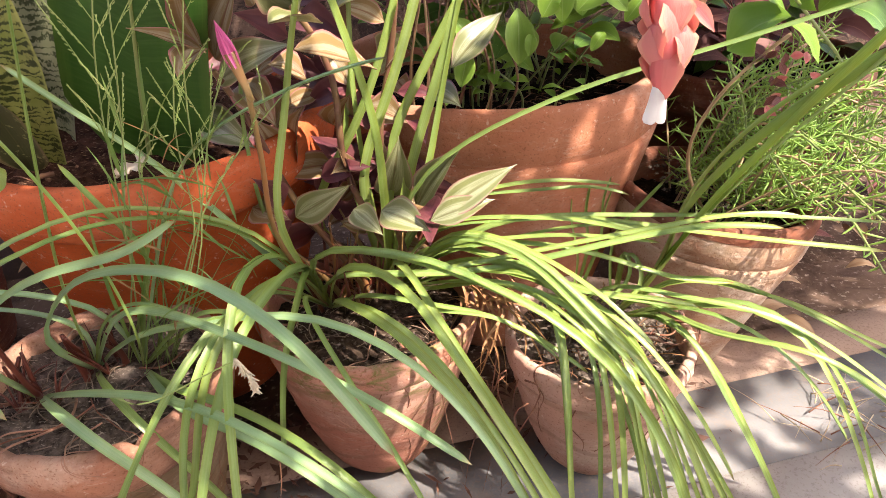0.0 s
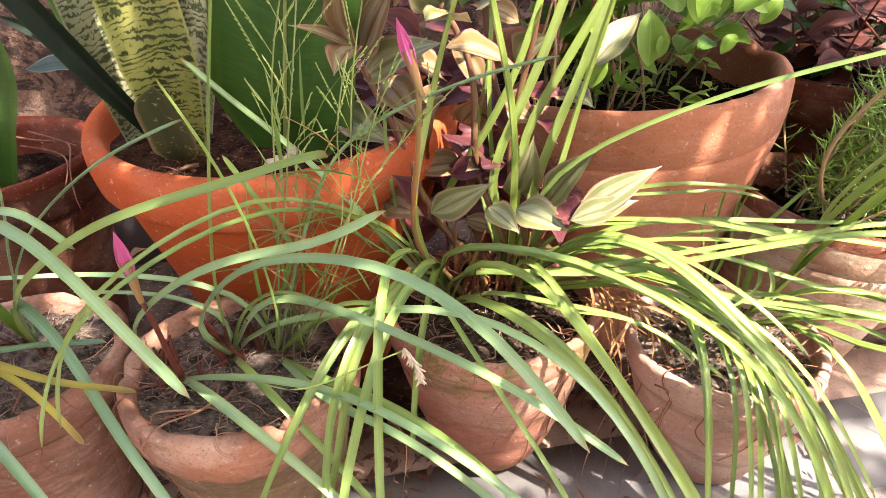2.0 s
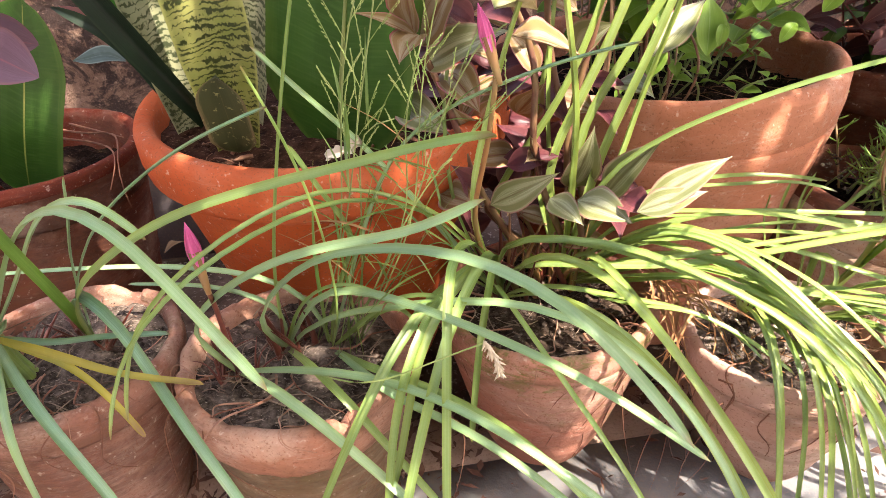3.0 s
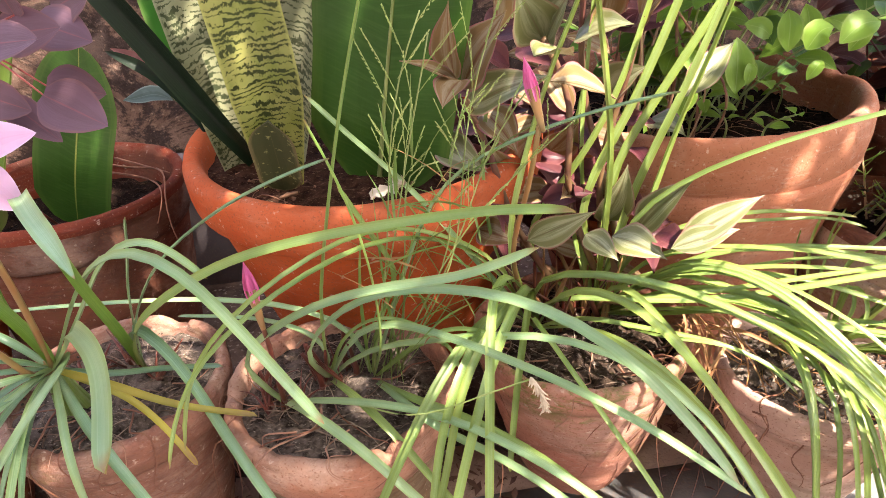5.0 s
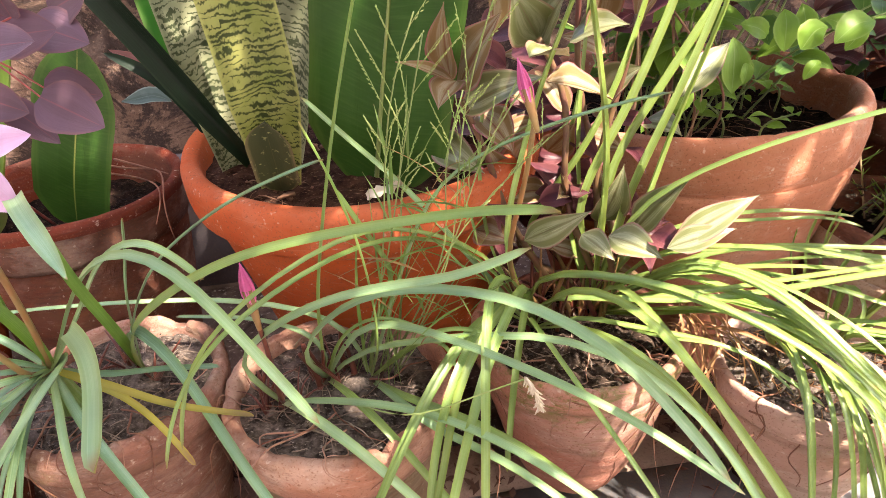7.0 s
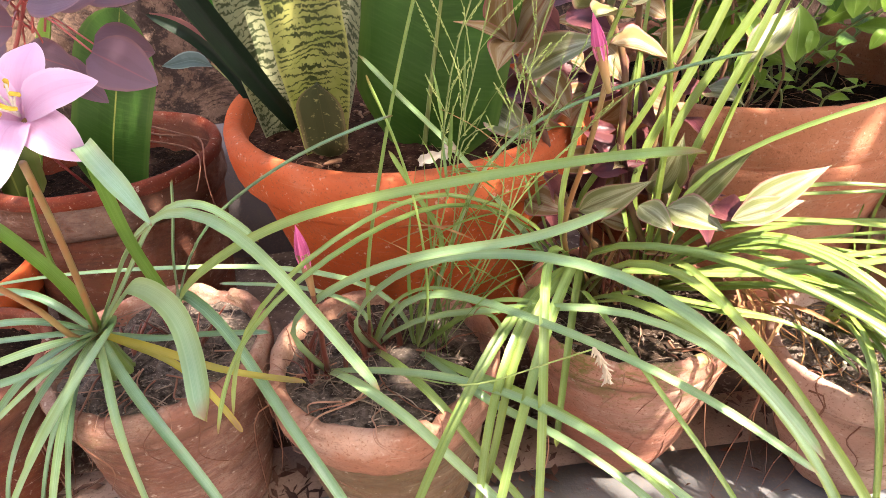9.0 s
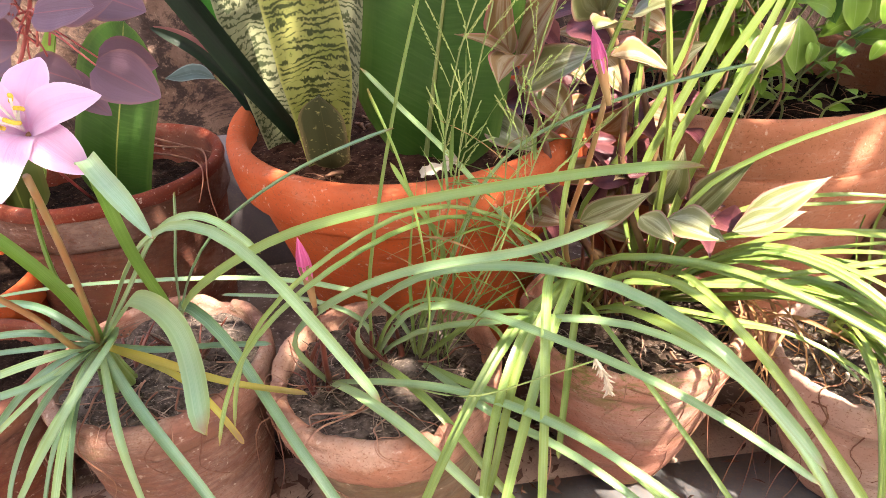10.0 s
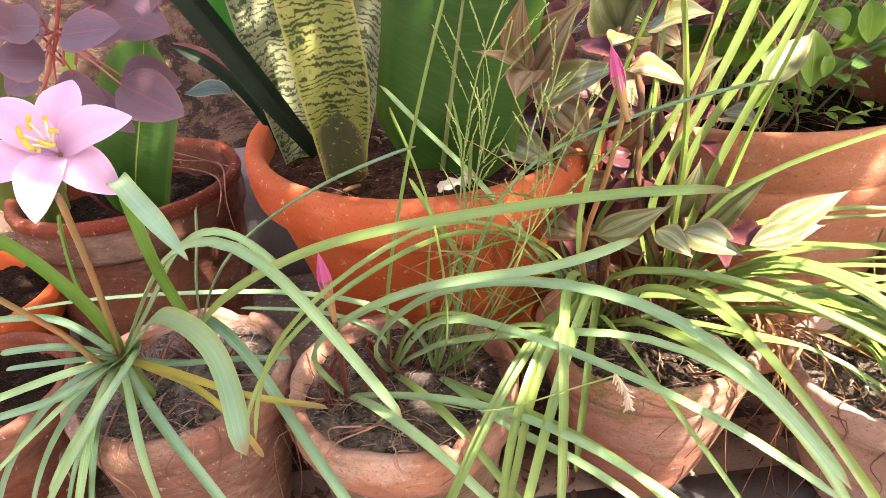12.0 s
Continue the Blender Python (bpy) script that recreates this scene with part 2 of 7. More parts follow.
def blade_material(name, low, body, tip, under, brown=0.016, gloss=0.36, thin=0.3):
    """Grass-like leaf: reddish foot, fine veins along the length, painted sheen, browned tip."""
    k = Nodes(name)
    u, v = k.uv()
    r = k.rand()
    pale_edge = tuple(min(0.75, c * 1.35 + 0.06) for c in under)
    col = k.mix(k.ramp(v, (0.0, 0), (0.16, 0.9), (0.3, 1)), low, body)
    col = k.mix(k.math("MULTIPLY", r, 0.55), col, tip)
    cu = k.n("CombineXYZ")
    k.put(cu.inputs[0], k.math("MULTIPLY", u, 26.0))
    k.put(cu.inputs[1], k.math("MULTIPLY", v, 1.5))
    k.put(cu.inputs[2], k.math("MULTIPLY", r, 30.0))
    vein = k.noise(1.0, 2, cu.outputs[0])
    col = k.mix(k.ramp(vein, (0.42, 0), (0.58, 0.65)), col, under)
    col = k.mix(k.ramp(k.noise(60, 4), (0.62, 0), (0.74, 0.25)), col, (0.38, 0.36, 0.12))
    edge = k.ramp(k.math("ABSOLUTE", k.math("SUBTRACT", u, 0.5)), (0.45, 0), (0.485, 0.3))
    col = k.mix(edge, col, pale_edge)
    col = k.mix(k.ramp(v, (1 - brown * 1.8, 0), (1 - brown * 0.4, 1)), col, (0.33, 0.17, 0.07))
    # deeper yellow-green margins leave a paler middle: a sheen painted in colour
    rim = k.ramp(k.math("ABSOLUTE", k.math("SUBTRACT", u, 0.5)), (0.22, 0), (0.42, 0.55))
    col = k.mix(rim, col, (body[0] * 1.15, body[1] * 0.92, body[2] * 0.45))
    # darker stretches along the blade add contrast to that painted sheen
    along = k.n("CombineXYZ")
    k.put(along.inputs[0], k.math("MULTIPLY", v, 5.0))
    k.put(along.inputs[1], k.math("MULTIPLY", r, 60.0))
    col = k.mix(k.ramp(k.noise(1.0, 3, along.outputs[0]), (0.42, 0.0), (0.70, 0.4)), col, tuple(c * 0.5 for c in body))
    own = k.math("FRACT", k.math("MULTIPLY", r, 13.7))
    col = k.mix(k.ramp(own, (0.2, 0.3), (0.55, 0)), col, tuple(c * 0.55 for c in body))
    nb = k.bump(vein, 0.2, 0.0008)
    return k.done(col, gloss, nb, 0.75, k.mix(0.5, col, (0.44, 0.58, 0.12)), thin)


LILY = blade_material("lily_leaf", (0.24, 0.16, 0.06), (0.24, 0.38, 0.08), (0.34, 0.50, 0.16), (0.41, 0.54, 0.22))
LILY_GREY = blade_material("lily_leaf_bloom", (0.22, 0.25, 0.09), (0.25, 0.42, 0.185), (0.36, 0.55, 0.28), (0.42, 0.57, 0.32), 0.012, 0.36, 0.2)
LILY_LIGHT = blade_material("lily_leaf_light", (0.24, 0.20, 0.06), (0.30, 0.43, 0.085), (0.39, 0.53, 0.17), (0.46, 0.57, 0.24), 0.014, 0.30, 0.32)
LILY_DEEP = blade_material("lily_leaf_deep", (0.20, 0.10, 0.03), (0.13, 0.28, 0.035), (0.20, 0.38, 0.07), (0.25, 0.41, 0.10), 0.014, 0.33, 0.3)
LILY_BLUE = blade_material("lily_leaf_blue", (0.17, 0.17, 0.06), (0.145, 0.29, 0.145), (0.23, 0.40, 0.23), (0.30, 0.46, 0.29), 0.012, 0.32, 0.22)
LILY_YELLOW = blade_material("lily_leaf_yellowed", (0.20, 0.30, 0.06), (0.46, 0.42, 0.05), (0.66, 0.40, 0.03), (0.55, 0.45, 0.1), 0.1, 0.45, 0.35)
STRAW = blade_material("dry_straw", (0.26, 0.11, 0.045), (0.38, 0.165, 0.065), (0.46, 0.24, 0.11), (0.44, 0.25, 0.12), 0.1, 0.7, 0.15)
GRASS = blade_material("weed_grass", (0.17, 0.24, 0.06), (0.15, 0.28, 0.05), (0.24, 0.36, 0.08), (0.25, 0.36, 0.12), 0.03, 0.45, 0.35)


def plain(name, color, other, scale=40.0, rough=0.5, thin=None, through=None, spec=0.5):
    k = Nodes(name)
    n = k.noise(scale, 5)
    col = k.mix(k.ramp(n, (0.35, 0), (0.65, 1)), color, other)
    return k.done(col, rough, k.bump(n, 0.2, 0.001), spec, through, thin or 0.3)



def broad_material(name, rib, mid, side, edge, ribw=0.02, gloss=0.35, thin=0.2, glow=(0.2, 0.3, 0.04), stripe=0.0, spots=0.0, spec=0.3, ribs=0.0):
    """A broad leaf: midrib, inner and outer zones across its width, veins that run along it."""
    k = Nodes(name)
    u, v = k.uv()
    off = k.math("MULTIPLY", k.math("ABSOLUTE", k.math("SUBTRACT", u, 0.5)), 2.0)
    cu = k.n("CombineXYZ")
    k.put(cu.inputs[0], k.math("MULTIPLY", off, 7.0))
    k.put(cu.inputs[1], k.math("MULTIPLY", v, 1.6))
    k.put(cu.inputs[2], k.math("MULTIPLY", k.rand(), 40.0))
    vein = k.noise(1.6, 4, cu.outputs[0], None, 0.6, 0.3)
    where = k.math("ADD", off, k.math("MULTIPLY", k.math("SUBTRACT", vein, 0.5), 0.35))
    if stripe:
        fine = k.n("CombineXYZ")
        k.put(fine.inputs[0], k.math("MULTIPLY", u, 22.0))
        k.put(fine.inputs[1], k.math("MULTIPLY", v, 2.2))
        k.put(fine.inputs[2], k.math("MULTIPLY", k.rand(), 70.0))
        streak = k.noise(1.0, 5, fine.outputs[0], None, 0.65, 0.5)
        col = k.ramp(where, (0.05, mid), (0.15, side), (0.40, side), (0.56, mid), (0.80, mid), (0.90, side), (1.0, mid))
        col = k.mix(k.ramp(streak, (0.46, 0), (0.62, stripe * 1.6)), col, mid)
        col = k.mix(k.ramp(off, (0.88, 0), (0.97, 0.75)), col, edge)
    else:
        col = k.ramp(where, (0.0, mid), (0.32, mid), (0.42, side), (0.80, side), (0.96, edge))
    col = k.mix(k.ramp(off, (ribw, 1), (ribw * 2.2, 0)), col, rib)
    col = k.mix(k.math("MULTIPLY", k.rand(), 0.3), col, mid)
    if spots:
        col = k.mix(k.ramp(k.noise(170, 3), (0.6, 0), (0.68, spots)), col, (0.45, 0.45, 0.2))
    col = k.mix(k.ramp(k.noise(38, 5), (0.6, 0), (0.75, 0.35)), col, edge)
    nb = k.bump(vein, 0.25, 0.0012, k.bump(k.noise(90, 3), 0.08, 0.001))
    if ribs:
        # fine side veins run out from the midrib
        cross = k.n("CombineXYZ")
        k.put(cross.inputs[0], k.math("MULTIPLY", off, 1.5))
        k.put(cross.inputs[1], k.math("ADD", k.math("MULTIPLY", v, 95.0), k.math("MULTIPLY", off, -6.0)))
        line = k.noise(1.0, 4, cross.outputs[0], None, 0.6, 0.2)
        col = k.mix(k.ramp(line, (0.46, 0), (0.66, ribs)), col, edge)
        col = k.mix(k.ramp(k.noise(9, 5), (0.45, 0), (0.7, 0.5)), col, tuple(c * 0.5 for c in mid))
        nb = k.bump(line, 0.35, 0.0012, nb)
    return k.done(col, gloss, nb, spec, k.mix(0.5, col, glow), thin)


def snake_material(name, pale, pale2, dark, rows=42.0):
    """Snake plant: pale ground crossed by thin, jagged, broken dark bands and sooty clusters."""
    k = Nodes(name)
    u, v = k.uv()
    r = k.math("MULTIPLY", k.rand(), 40.0)

    def field(su, sv, detail, rough=0.6):
        c = k.n("CombineXYZ")
        k.put(c.inputs[0], k.math("MULTIPLY", u, su))
        k.put(c.inputs[1], k.math("MULTIPLY", v, sv))
        k.put(c.inputs[2], r)
        return k.noise(1.0, detail, c.outputs[0], None, rough)

    sway = k.math("MULTIPLY", field(2.5, 14.0, 3), 4.5)
    jag = k.math("MULTIPLY", field(34.0, 22.0, 5, 0.75), 1.3)
    row = k.math("FRACT", k.math("ADD", k.math("ADD", k.math("MULTIPLY", v, rows), sway), jag))
    line = k.math("ABSOLUTE", k.math("SUBTRACT", row, 0.5))
    broken = field(7.0, 55.0, 4, 0.7)
    cluster = field(3.2, 10.0, 3)
    width = k.math("ADD", k.math("MULTIPLY", k.math("SUBTRACT", broken, 0.5), 0.75), k.math("MULTIPLY", k.math("SUBTRACT", cluster, 0.46), 0.9))
    mark = k.ramp(k.math("SUBTRACT", k.math("ADD", width, 0.16), line), (0.0, 0), (0.05, 0.92))
    soot = k.math("MULTIPLY", k.ramp(cluster, (0.54, 0), (0.68, 1)), k.ramp(field(60.0, 190.0, 4, 0.7), (0.47, 0), (0.56, 0.85)))
    col = k.mix(k.ramp(field(2.0, 7.0, 3), (0.35, 0), (0.65, 1)), pale, pale2)
    col = k.mix(mark, col, dark)
    col = k.mix(soot, col, dark)
    edge = k.ramp(k.math("ABSOLUTE", k.math("SUBTRACT", u, 0.5)), (0.45, 0), (0.485, 0.8))
    col = k.mix(edge, col, tuple(min(0.6, c * 1.25) for c in pale))
    nb = k.bump(k.noise(200, 3), 0.1, 0.001)
    return k.done(col, 0.38, nb, 0.15, k.mix(0.6, col, (0.4, 0.45, 0.08)), 0.15)


SNAKE = snake_material("snake_leaf", (0.37, 0.37, 0.12), (0.24, 0.28, 0.065), (0.014, 0.025, 0.011), 50.0)
SNAKE_PALE = snake_material("snake_leaf_pale", (0.42, 0.42, 0.26), (0.33, 0.34, 0.19), (0.035, 0.05, 0.025))
SPIKE = broad_material("dark_spike_leaf", (0.010, 0.016, 0.010), (0.008, 0.016, 0.009), (0.008, 0.018, 0.009), (0.014, 0.028, 0.012), 0.02, 0.30, 0.02, (0.02, 0.04, 0.01), spec=0.15)
PADDLE = broad_material("paddle_leaf", (0.34, 0.36, 0.09), (0.036, 0.102, 0.016), (0.044, 0.116, 0.020), (0.09, 0.17, 0.035), 0.012, 0.36, 0.12, (0.12, 0.26, 0.03), spec=0.18, ribs=0.35)
PADDLE_OLD = broad_material("olive_paddle_leaf", (0.22, 0.24, 0.06), (0.085, 0.11, 0.025), (0.10, 0.13, 0.03), (0.16, 0.16, 0.05), 0.02, 0.45, 0.25, (0.24, 0.28, 0.03))
BRIGHT = broad_material("bright_green_leaf", (0.1, 0.3, 0.05), (0.05, 0.24, 0.035), (0.06, 0.27, 0.04), (0.2, 0.35, 0.1), 0.02, 0.3, 0.4)
PUP = broad_material("mottled_pup_leaf", (0.07, 0.075, 0.03), (0.045, 0.055, 0.022), (0.055, 0.065, 0.026), (0.20, 0.16, 0.08), 0.01, 0.6, 0.05, (0.1, 0.12, 0.03), 0, 0.6)
TRAD = broad_material("striped_leaf", (0.19, 0.13, 0.07), (0.18, 0.195, 0.07), (0.41, 0.41, 0.26), (0.46, 0.13, 0.18), 0.015, 0.30, 0.22, (0.50, 0.50, 0.28), 0.45, spec=0.9)
TRAD_PINK = broad_material("striped_leaf_pink", (0.24, 0.09, 0.07), (0.29, 0.185, 0.08), (0.48, 0.40, 0.28), (0.58, 0.13, 0.23), 0.02, 0.26, 0.28, (0.55, 0.36, 0.24), 0.5)
TRAD_BACK = broad_material("striped_leaf_underside", (0.11, 0.026, 0.035), (0.10, 0.026, 0.036), (0.15, 0.045, 0.05), (0.22, 0.08, 0.08), 0.03, 0.4, 0.10, (0.25, 0.05, 0.07))
PURPLE = broad_material("plum_leaf", (0.28, 0.10, 0.12), (0.165, 0.092, 0.12), (0.185, 0.103, 0.14), (0.25, 0.12, 0.13), 0.02, 0.40, 0.22, (0.3, 0.09, 0.13))
FRESH = broad_material("fresh_green_leaf", (0.30, 0.42, 0.12), (0.20, 0.34, 0.055), (0.23, 0.38, 0.06), (0.34, 0.45, 0.12), 0.025, 0.36, 0.45, (0.44, 0.58, 0.05))
DEEP = broad_material("deep_green_leaf", (0.18, 0.27, 0.07), (0.08, 0.17, 0.03), (0.10, 0.20, 0.036), (0.16, 0.25, 0.06), 0.025, 0.36, 0.3, (0.2, 0.34, 0.03))
CROWN = broad_material("tree_leaf", (0.16, 0.25, 0.07), (0.05, 0.12, 0.025), (0.06, 0.14, 0.03), (0.12, 0.2, 0.05), 0.025, 0.36, 0.12, (0.2, 0.34, 0.03))
RUSTY = broad_material("reddish_leaf", (0.3, 0.12, 0.09), (0.16, 0.05, 0.045), (0.19, 0.07, 0.06), (0.24, 0.1, 0.08), 0.03, 0.5, 0.25, (0.36, 0.1, 0.06))
DEAD = broad_material("dead_leaf", (0.3, 0.2, 0.12), (0.36, 0.22, 0.13), (0.42, 0.28, 0.17), (0.3, 0.18, 0.1), 0.03, 0.75, 0.1, (0.4, 0.25, 0.12))
PAPER = plain("bleached_dry_leaf", (0.66, 0.56, 0.44), (0.5, 0.4, 0.28), 60, 0.8)
PETAL = broad_material("pink_petal", (0.80, 0.48, 0.68), (0.82, 0.52, 0.72), (0.84, 0.58, 0.77), (0.86, 0.66, 0.82), 0.03, 0.5, 0.35, (0.85, 0.45, 0.7))
BUD = broad_material("bud_petal", (0.72, 0.12, 0.34), (0.74, 0.13, 0.36), (0.77, 0.16, 0.40), (0.80, 0.20, 0.45), 0.03, 0.45, 0.3, (0.8, 0.15, 0.4))
BRACT = broad_material("coral_bract", (0.72, 0.20, 0.23), (0.75, 0.23, 0.24), (0.78, 0.32, 0.29), (0.79, 0.46, 0.33), 0.02, 0.5, 0.45, (0.92, 0.42, 0.38))
WHITE_TUBE = plain("white_corolla", (0.82, 0.80, 0.78), (0.74, 0.70, 0.72), 90, 0.5, 0.3, (0.85, 0.8, 0.8))
ANTHER = plain("yellow_anther", (0.80, 0.55, 0.06), (0.65, 0.40, 0.04), 200, 0.7)
FILAMENT = plain("pale_filament", (0.80, 0.76, 0.66), (0.72, 0.66, 0.55), 200, 0.5)
STALK = plain("reddish_flower_stalk", (0.30, 0.13, 0.05), (0.26, 0.19, 0.07), 30, 0.45)
STALK_RED = plain("dark_red_stalk", (0.10, 0.018, 0.012), (0.17, 0.045, 0.026), 40, 0.45)
STALK_ROSE = plain("rose_red_stalk", (0.42, 0.09, 0.08), (0.34, 0.06, 0.06), 40, 0.45)
STEM_GREEN = plain("green_stem", (0.20, 0.27, 0.08), (0.26, 0.3, 0.1), 40, 0.5)
STEM_TAN = plain("tan_stem", (0.42, 0.25, 0.15), (0.48, 0.33, 0.18), 40, 0.6)
STEM_PLUM = plain("plum_stem", (0.15, 0.05, 0.04), (0.20, 0.12, 0.05), 40, 0.5)
SEED = plain("pale_grass_seed", (0.36, 0.41, 0.14), (0.27, 0.38, 0.10), 60, 0.7)
ROOT = plain("dry_root", (0.16, 0.055, 0.032), (0.27, 0.12, 0.07), 60, 0.85)
ROOT_PALE = plain("pale_root", (0.40, 0.21, 0.14), (0.27, 0.13, 0.085), 50, 0.8)
HUSK = plain("dry_husk", (0.12, 0.065, 0.042), (0.34, 0.25, 0.19), 25, 0.85)
LITTER = plain("dark_litter", (0.04, 0.015, 0.010), (0.15, 0.07, 0.045), 18, 0.9)
DRY_GRASS = plain("bleached_grass", (0.50, 0.40, 0.27), (0.36, 0.26, 0.16), 40, 0.8)
BARK = plain("crushed_bark", (0.16, 0.07, 0.04), (0.28, 0.14, 0.08), 90, 0.9)
SILVERY = broad_material("silvery_leaf", (0.10, 0.13, 0.10), (0.05, 0.075, 0.055), (0.07, 0.10, 0.08), (0.2, 0.24, 0.2), 0.02, 0.5, 0.1)

# ---- geometry helpers ----
rng = random.Random(7)


def mesh(name, verts, faces, uvs=None, smooth=True):
    me = bpy.data.meshes.new(name)
    me.from_pydata([tuple(v) for v in verts], [], faces)
    if uvs:
        flat = np.array(uvs, dtype=np.float32)[[me.loops[i].vertex_index for i in range(len(me.loops))]]
        me.uv_layers.new(name="UVMap").data.foreach_set("uv", flat.ravel())
    me.polygons.foreach_set("use_smooth", [smooth] * len(me.polygons))
    me.update()
    return me


def part(name, me, material, parent=None, label=""):
    ob = new(name, me)
    if material:
        me.materials.append(material)
    if parent:
        ob.parent = parent
    return tagged(ob, label)


def thing(name, label, category, place=(0, 0, 0), group="", kind=""):
    ob = new(name)
    ob.empty_display_size = 0.02
    ob.location = place
    return tagged(ob, label, category, group, kind)


def lathe(profile, seg=56, wobble=0.0, seed=0.0):
    """A turned shape from (radius, height) pairs, slightly out of round."""
    verts, faces = [], []
    for r, z in profile:
        for i in range(seg):
            a = 2 * math.pi * i / seg
            d = 1 + wobble * noise.noise((math.cos(a) * 1.3 + seed, math.sin(a) * 1.3, z * 9 + seed))
            d2 = wobble * 0.25 * noise.noise((math.cos(a) * 6 + seed, math.sin(a) * 6, z * 40))
            if wobble > 0.022:  # hand-thrown pots carry dents and finger ridges
                d2 += wobble * 0.45 * noise.noise((math.cos(a) * 9 + seed, math.sin(a) * 9, z * 75 + seed)) + wobble * 0.16 * math.sin(z * 420 + 3 * noise.noise((math.cos(a) * 2, math.sin(a) * 2, seed)))
            verts.append((r * (d + d2) * math.cos(a), r * (d + d2) * math.sin(a), z + wobble * 0.06 * noise.noise((math.cos(a) * 2, math.sin(a) * 2, seed + 5))))
    for k in range(len(profile) - 1):
        for i in range(seg):
            j = (i + 1) % seg
            faces.append((k * seg + i, k * seg + j, (k + 1) * seg + j, (k + 1) * seg + i))
    return verts, faces


def curve(points, n):
    """Points along a smooth line through the given ones, evenly spaced."""
    p = [Vector(q) for q in points]
    p = [p[0] * 2 - p[1]] + p + [p[-1] * 2 - p[-2]]
    fine = []
    for k in range(1, len(p) - 2):
        for i in range(24):
            t = i / 24
            a, b, c, d = p[k - 1 : k + 3]
            fine.append(0.5 * (2 * b + (c - a) * t + (2 * a - 5 * b + 4 * c - d) * t * t + (3 * b - a - 3 * c + d) * t * t * t))
    fine.append(p[-2])
    run = [0.0]
    for a, b in zip(fine, fine[1:]):
        run.append(run[-1] + (b - a).length)
    out, k = [], 0
    for i in range(n):
        want = run[-1] * i / (n - 1)
        while k < len(run) - 2 and run[k + 1] < want:
            k += 1
        span = run[k + 1] - run[k]
        out.append(fine[k].lerp(fine[k + 1], (want - run[k]) / span if span > 1e-9 else 0))
    for turn in range(n // 4):
        out = [out[0]] + [out[i] * 0.5 + (out[i - 1] + out[i + 1]) * 0.25 for i in range(1, n - 1)] + [out[-1]]
    return out


def ribbon(points, width, n=16, cols=3, cup=0.25, thick=0.0006, face=None, twist=0.0, wave=0.0):
    """A leaf along a line: width(v) is its full width, cup its fold, face the way its upper side looks."""
    line = curve(points, n)
    verts, faces, uvs = [], [], []
    m = 2 * cols
    for i in range(n):
        # the rings lie closer towards the tip
        v = 1 - (1 - i / (n - 1)) ** 1.35
        k = min(int(v * (n - 1)), n - 2)
        c = line[k].lerp(line[k + 1], v * (n - 1) - k)
        tan = (line[k + 1] - line[max(k - 1, 0)]).normalized()
        side = tan.cross(Vector(face)) if face else tan.cross(Vector((0, 0, 1)))
        if side.length < 1e-3:
            side = Vector((1, 0, 0))
        side.normalize()
        up = side.cross(tan)
        if twist:
            turn = Matrix.Rotation(twist * v, 3, tan)
            side, up = turn @ side, turn @ up
        w = max(width(v), 0.0003) / 2
        rip = wave * math.sin(v * 19 + len(points)) * w
        for low in (0, 1):
            for j in range(cols):
                s = 2 * j / (cols - 1) - 1
                drop = low * thick * (1 - 0.85 * abs(s))
                verts.append(c + side * (s * w) + up * (cup * w * (abs(s) ** 1.3) + rip * s - drop))
                uvs.append((0.5 + s / 2, v))
    for i in range(n - 1):
        a, b = i * m, (i + 1) * m
        for j in range(cols - 1):
            faces.append((a + j, a + j + 1, b + j + 1, b + j))
            faces.append((a + cols + j, b + cols + j, b + cols + j + 1, a + cols + j + 1))
    return verts, faces, uvs


def tube(points, radius, n=12, seg=6):
    line = curve(points, n)
    verts, faces, uvs = [], [], []
    for i, c in enumerate(line):
        tan = (line[min(i + 1, n - 1)] - line[max(i - 1, 0)]).normalized()
        a = tan.orthogonal().normalized()
        b = tan.cross(a)
        r = radius(i / (n - 1))
        for j in range(seg):
            w = 2 * math.pi * j / seg
            verts.append(c + a * (r * math.cos(w)) + b * (r * math.sin(w)))
            uvs.append((j / seg, i / (n - 1)))
    for i in range(n - 1):
        for j in range(seg):
            k = (j + 1) % seg
            faces.append((i * seg + j, i * seg + k, (i + 1) * seg + k, (i + 1) * seg + j))
    faces.append(tuple(reversed(range(seg))))
    faces.append(tuple(range((n - 1) * seg, n * seg)))
    return verts, faces, uvs


def strap(w):
    """Width of a strap leaf: narrow foot, even middle, blunt tip."""
    return lambda v: w * min(1.0, 0.55 + 1.6 * v) * (1 - 0.30 * v) * (1 if v < 0.94 else max(0.0, 1 - ((v - 0.94) / 0.06) ** 2.2) ** 0.5)


def oval(w, peak=0.42, sharp=1.0):
    """Width of a broad leaf with a pointed tip."""
    def f(v):
        a = math.sin(math.pi * min(1, v / peak) / 2) if v < peak else math.cos(math.pi * (v - peak) / (1 - peak) / 2) ** sharp
        return w * max(a, 0.02)
    return f


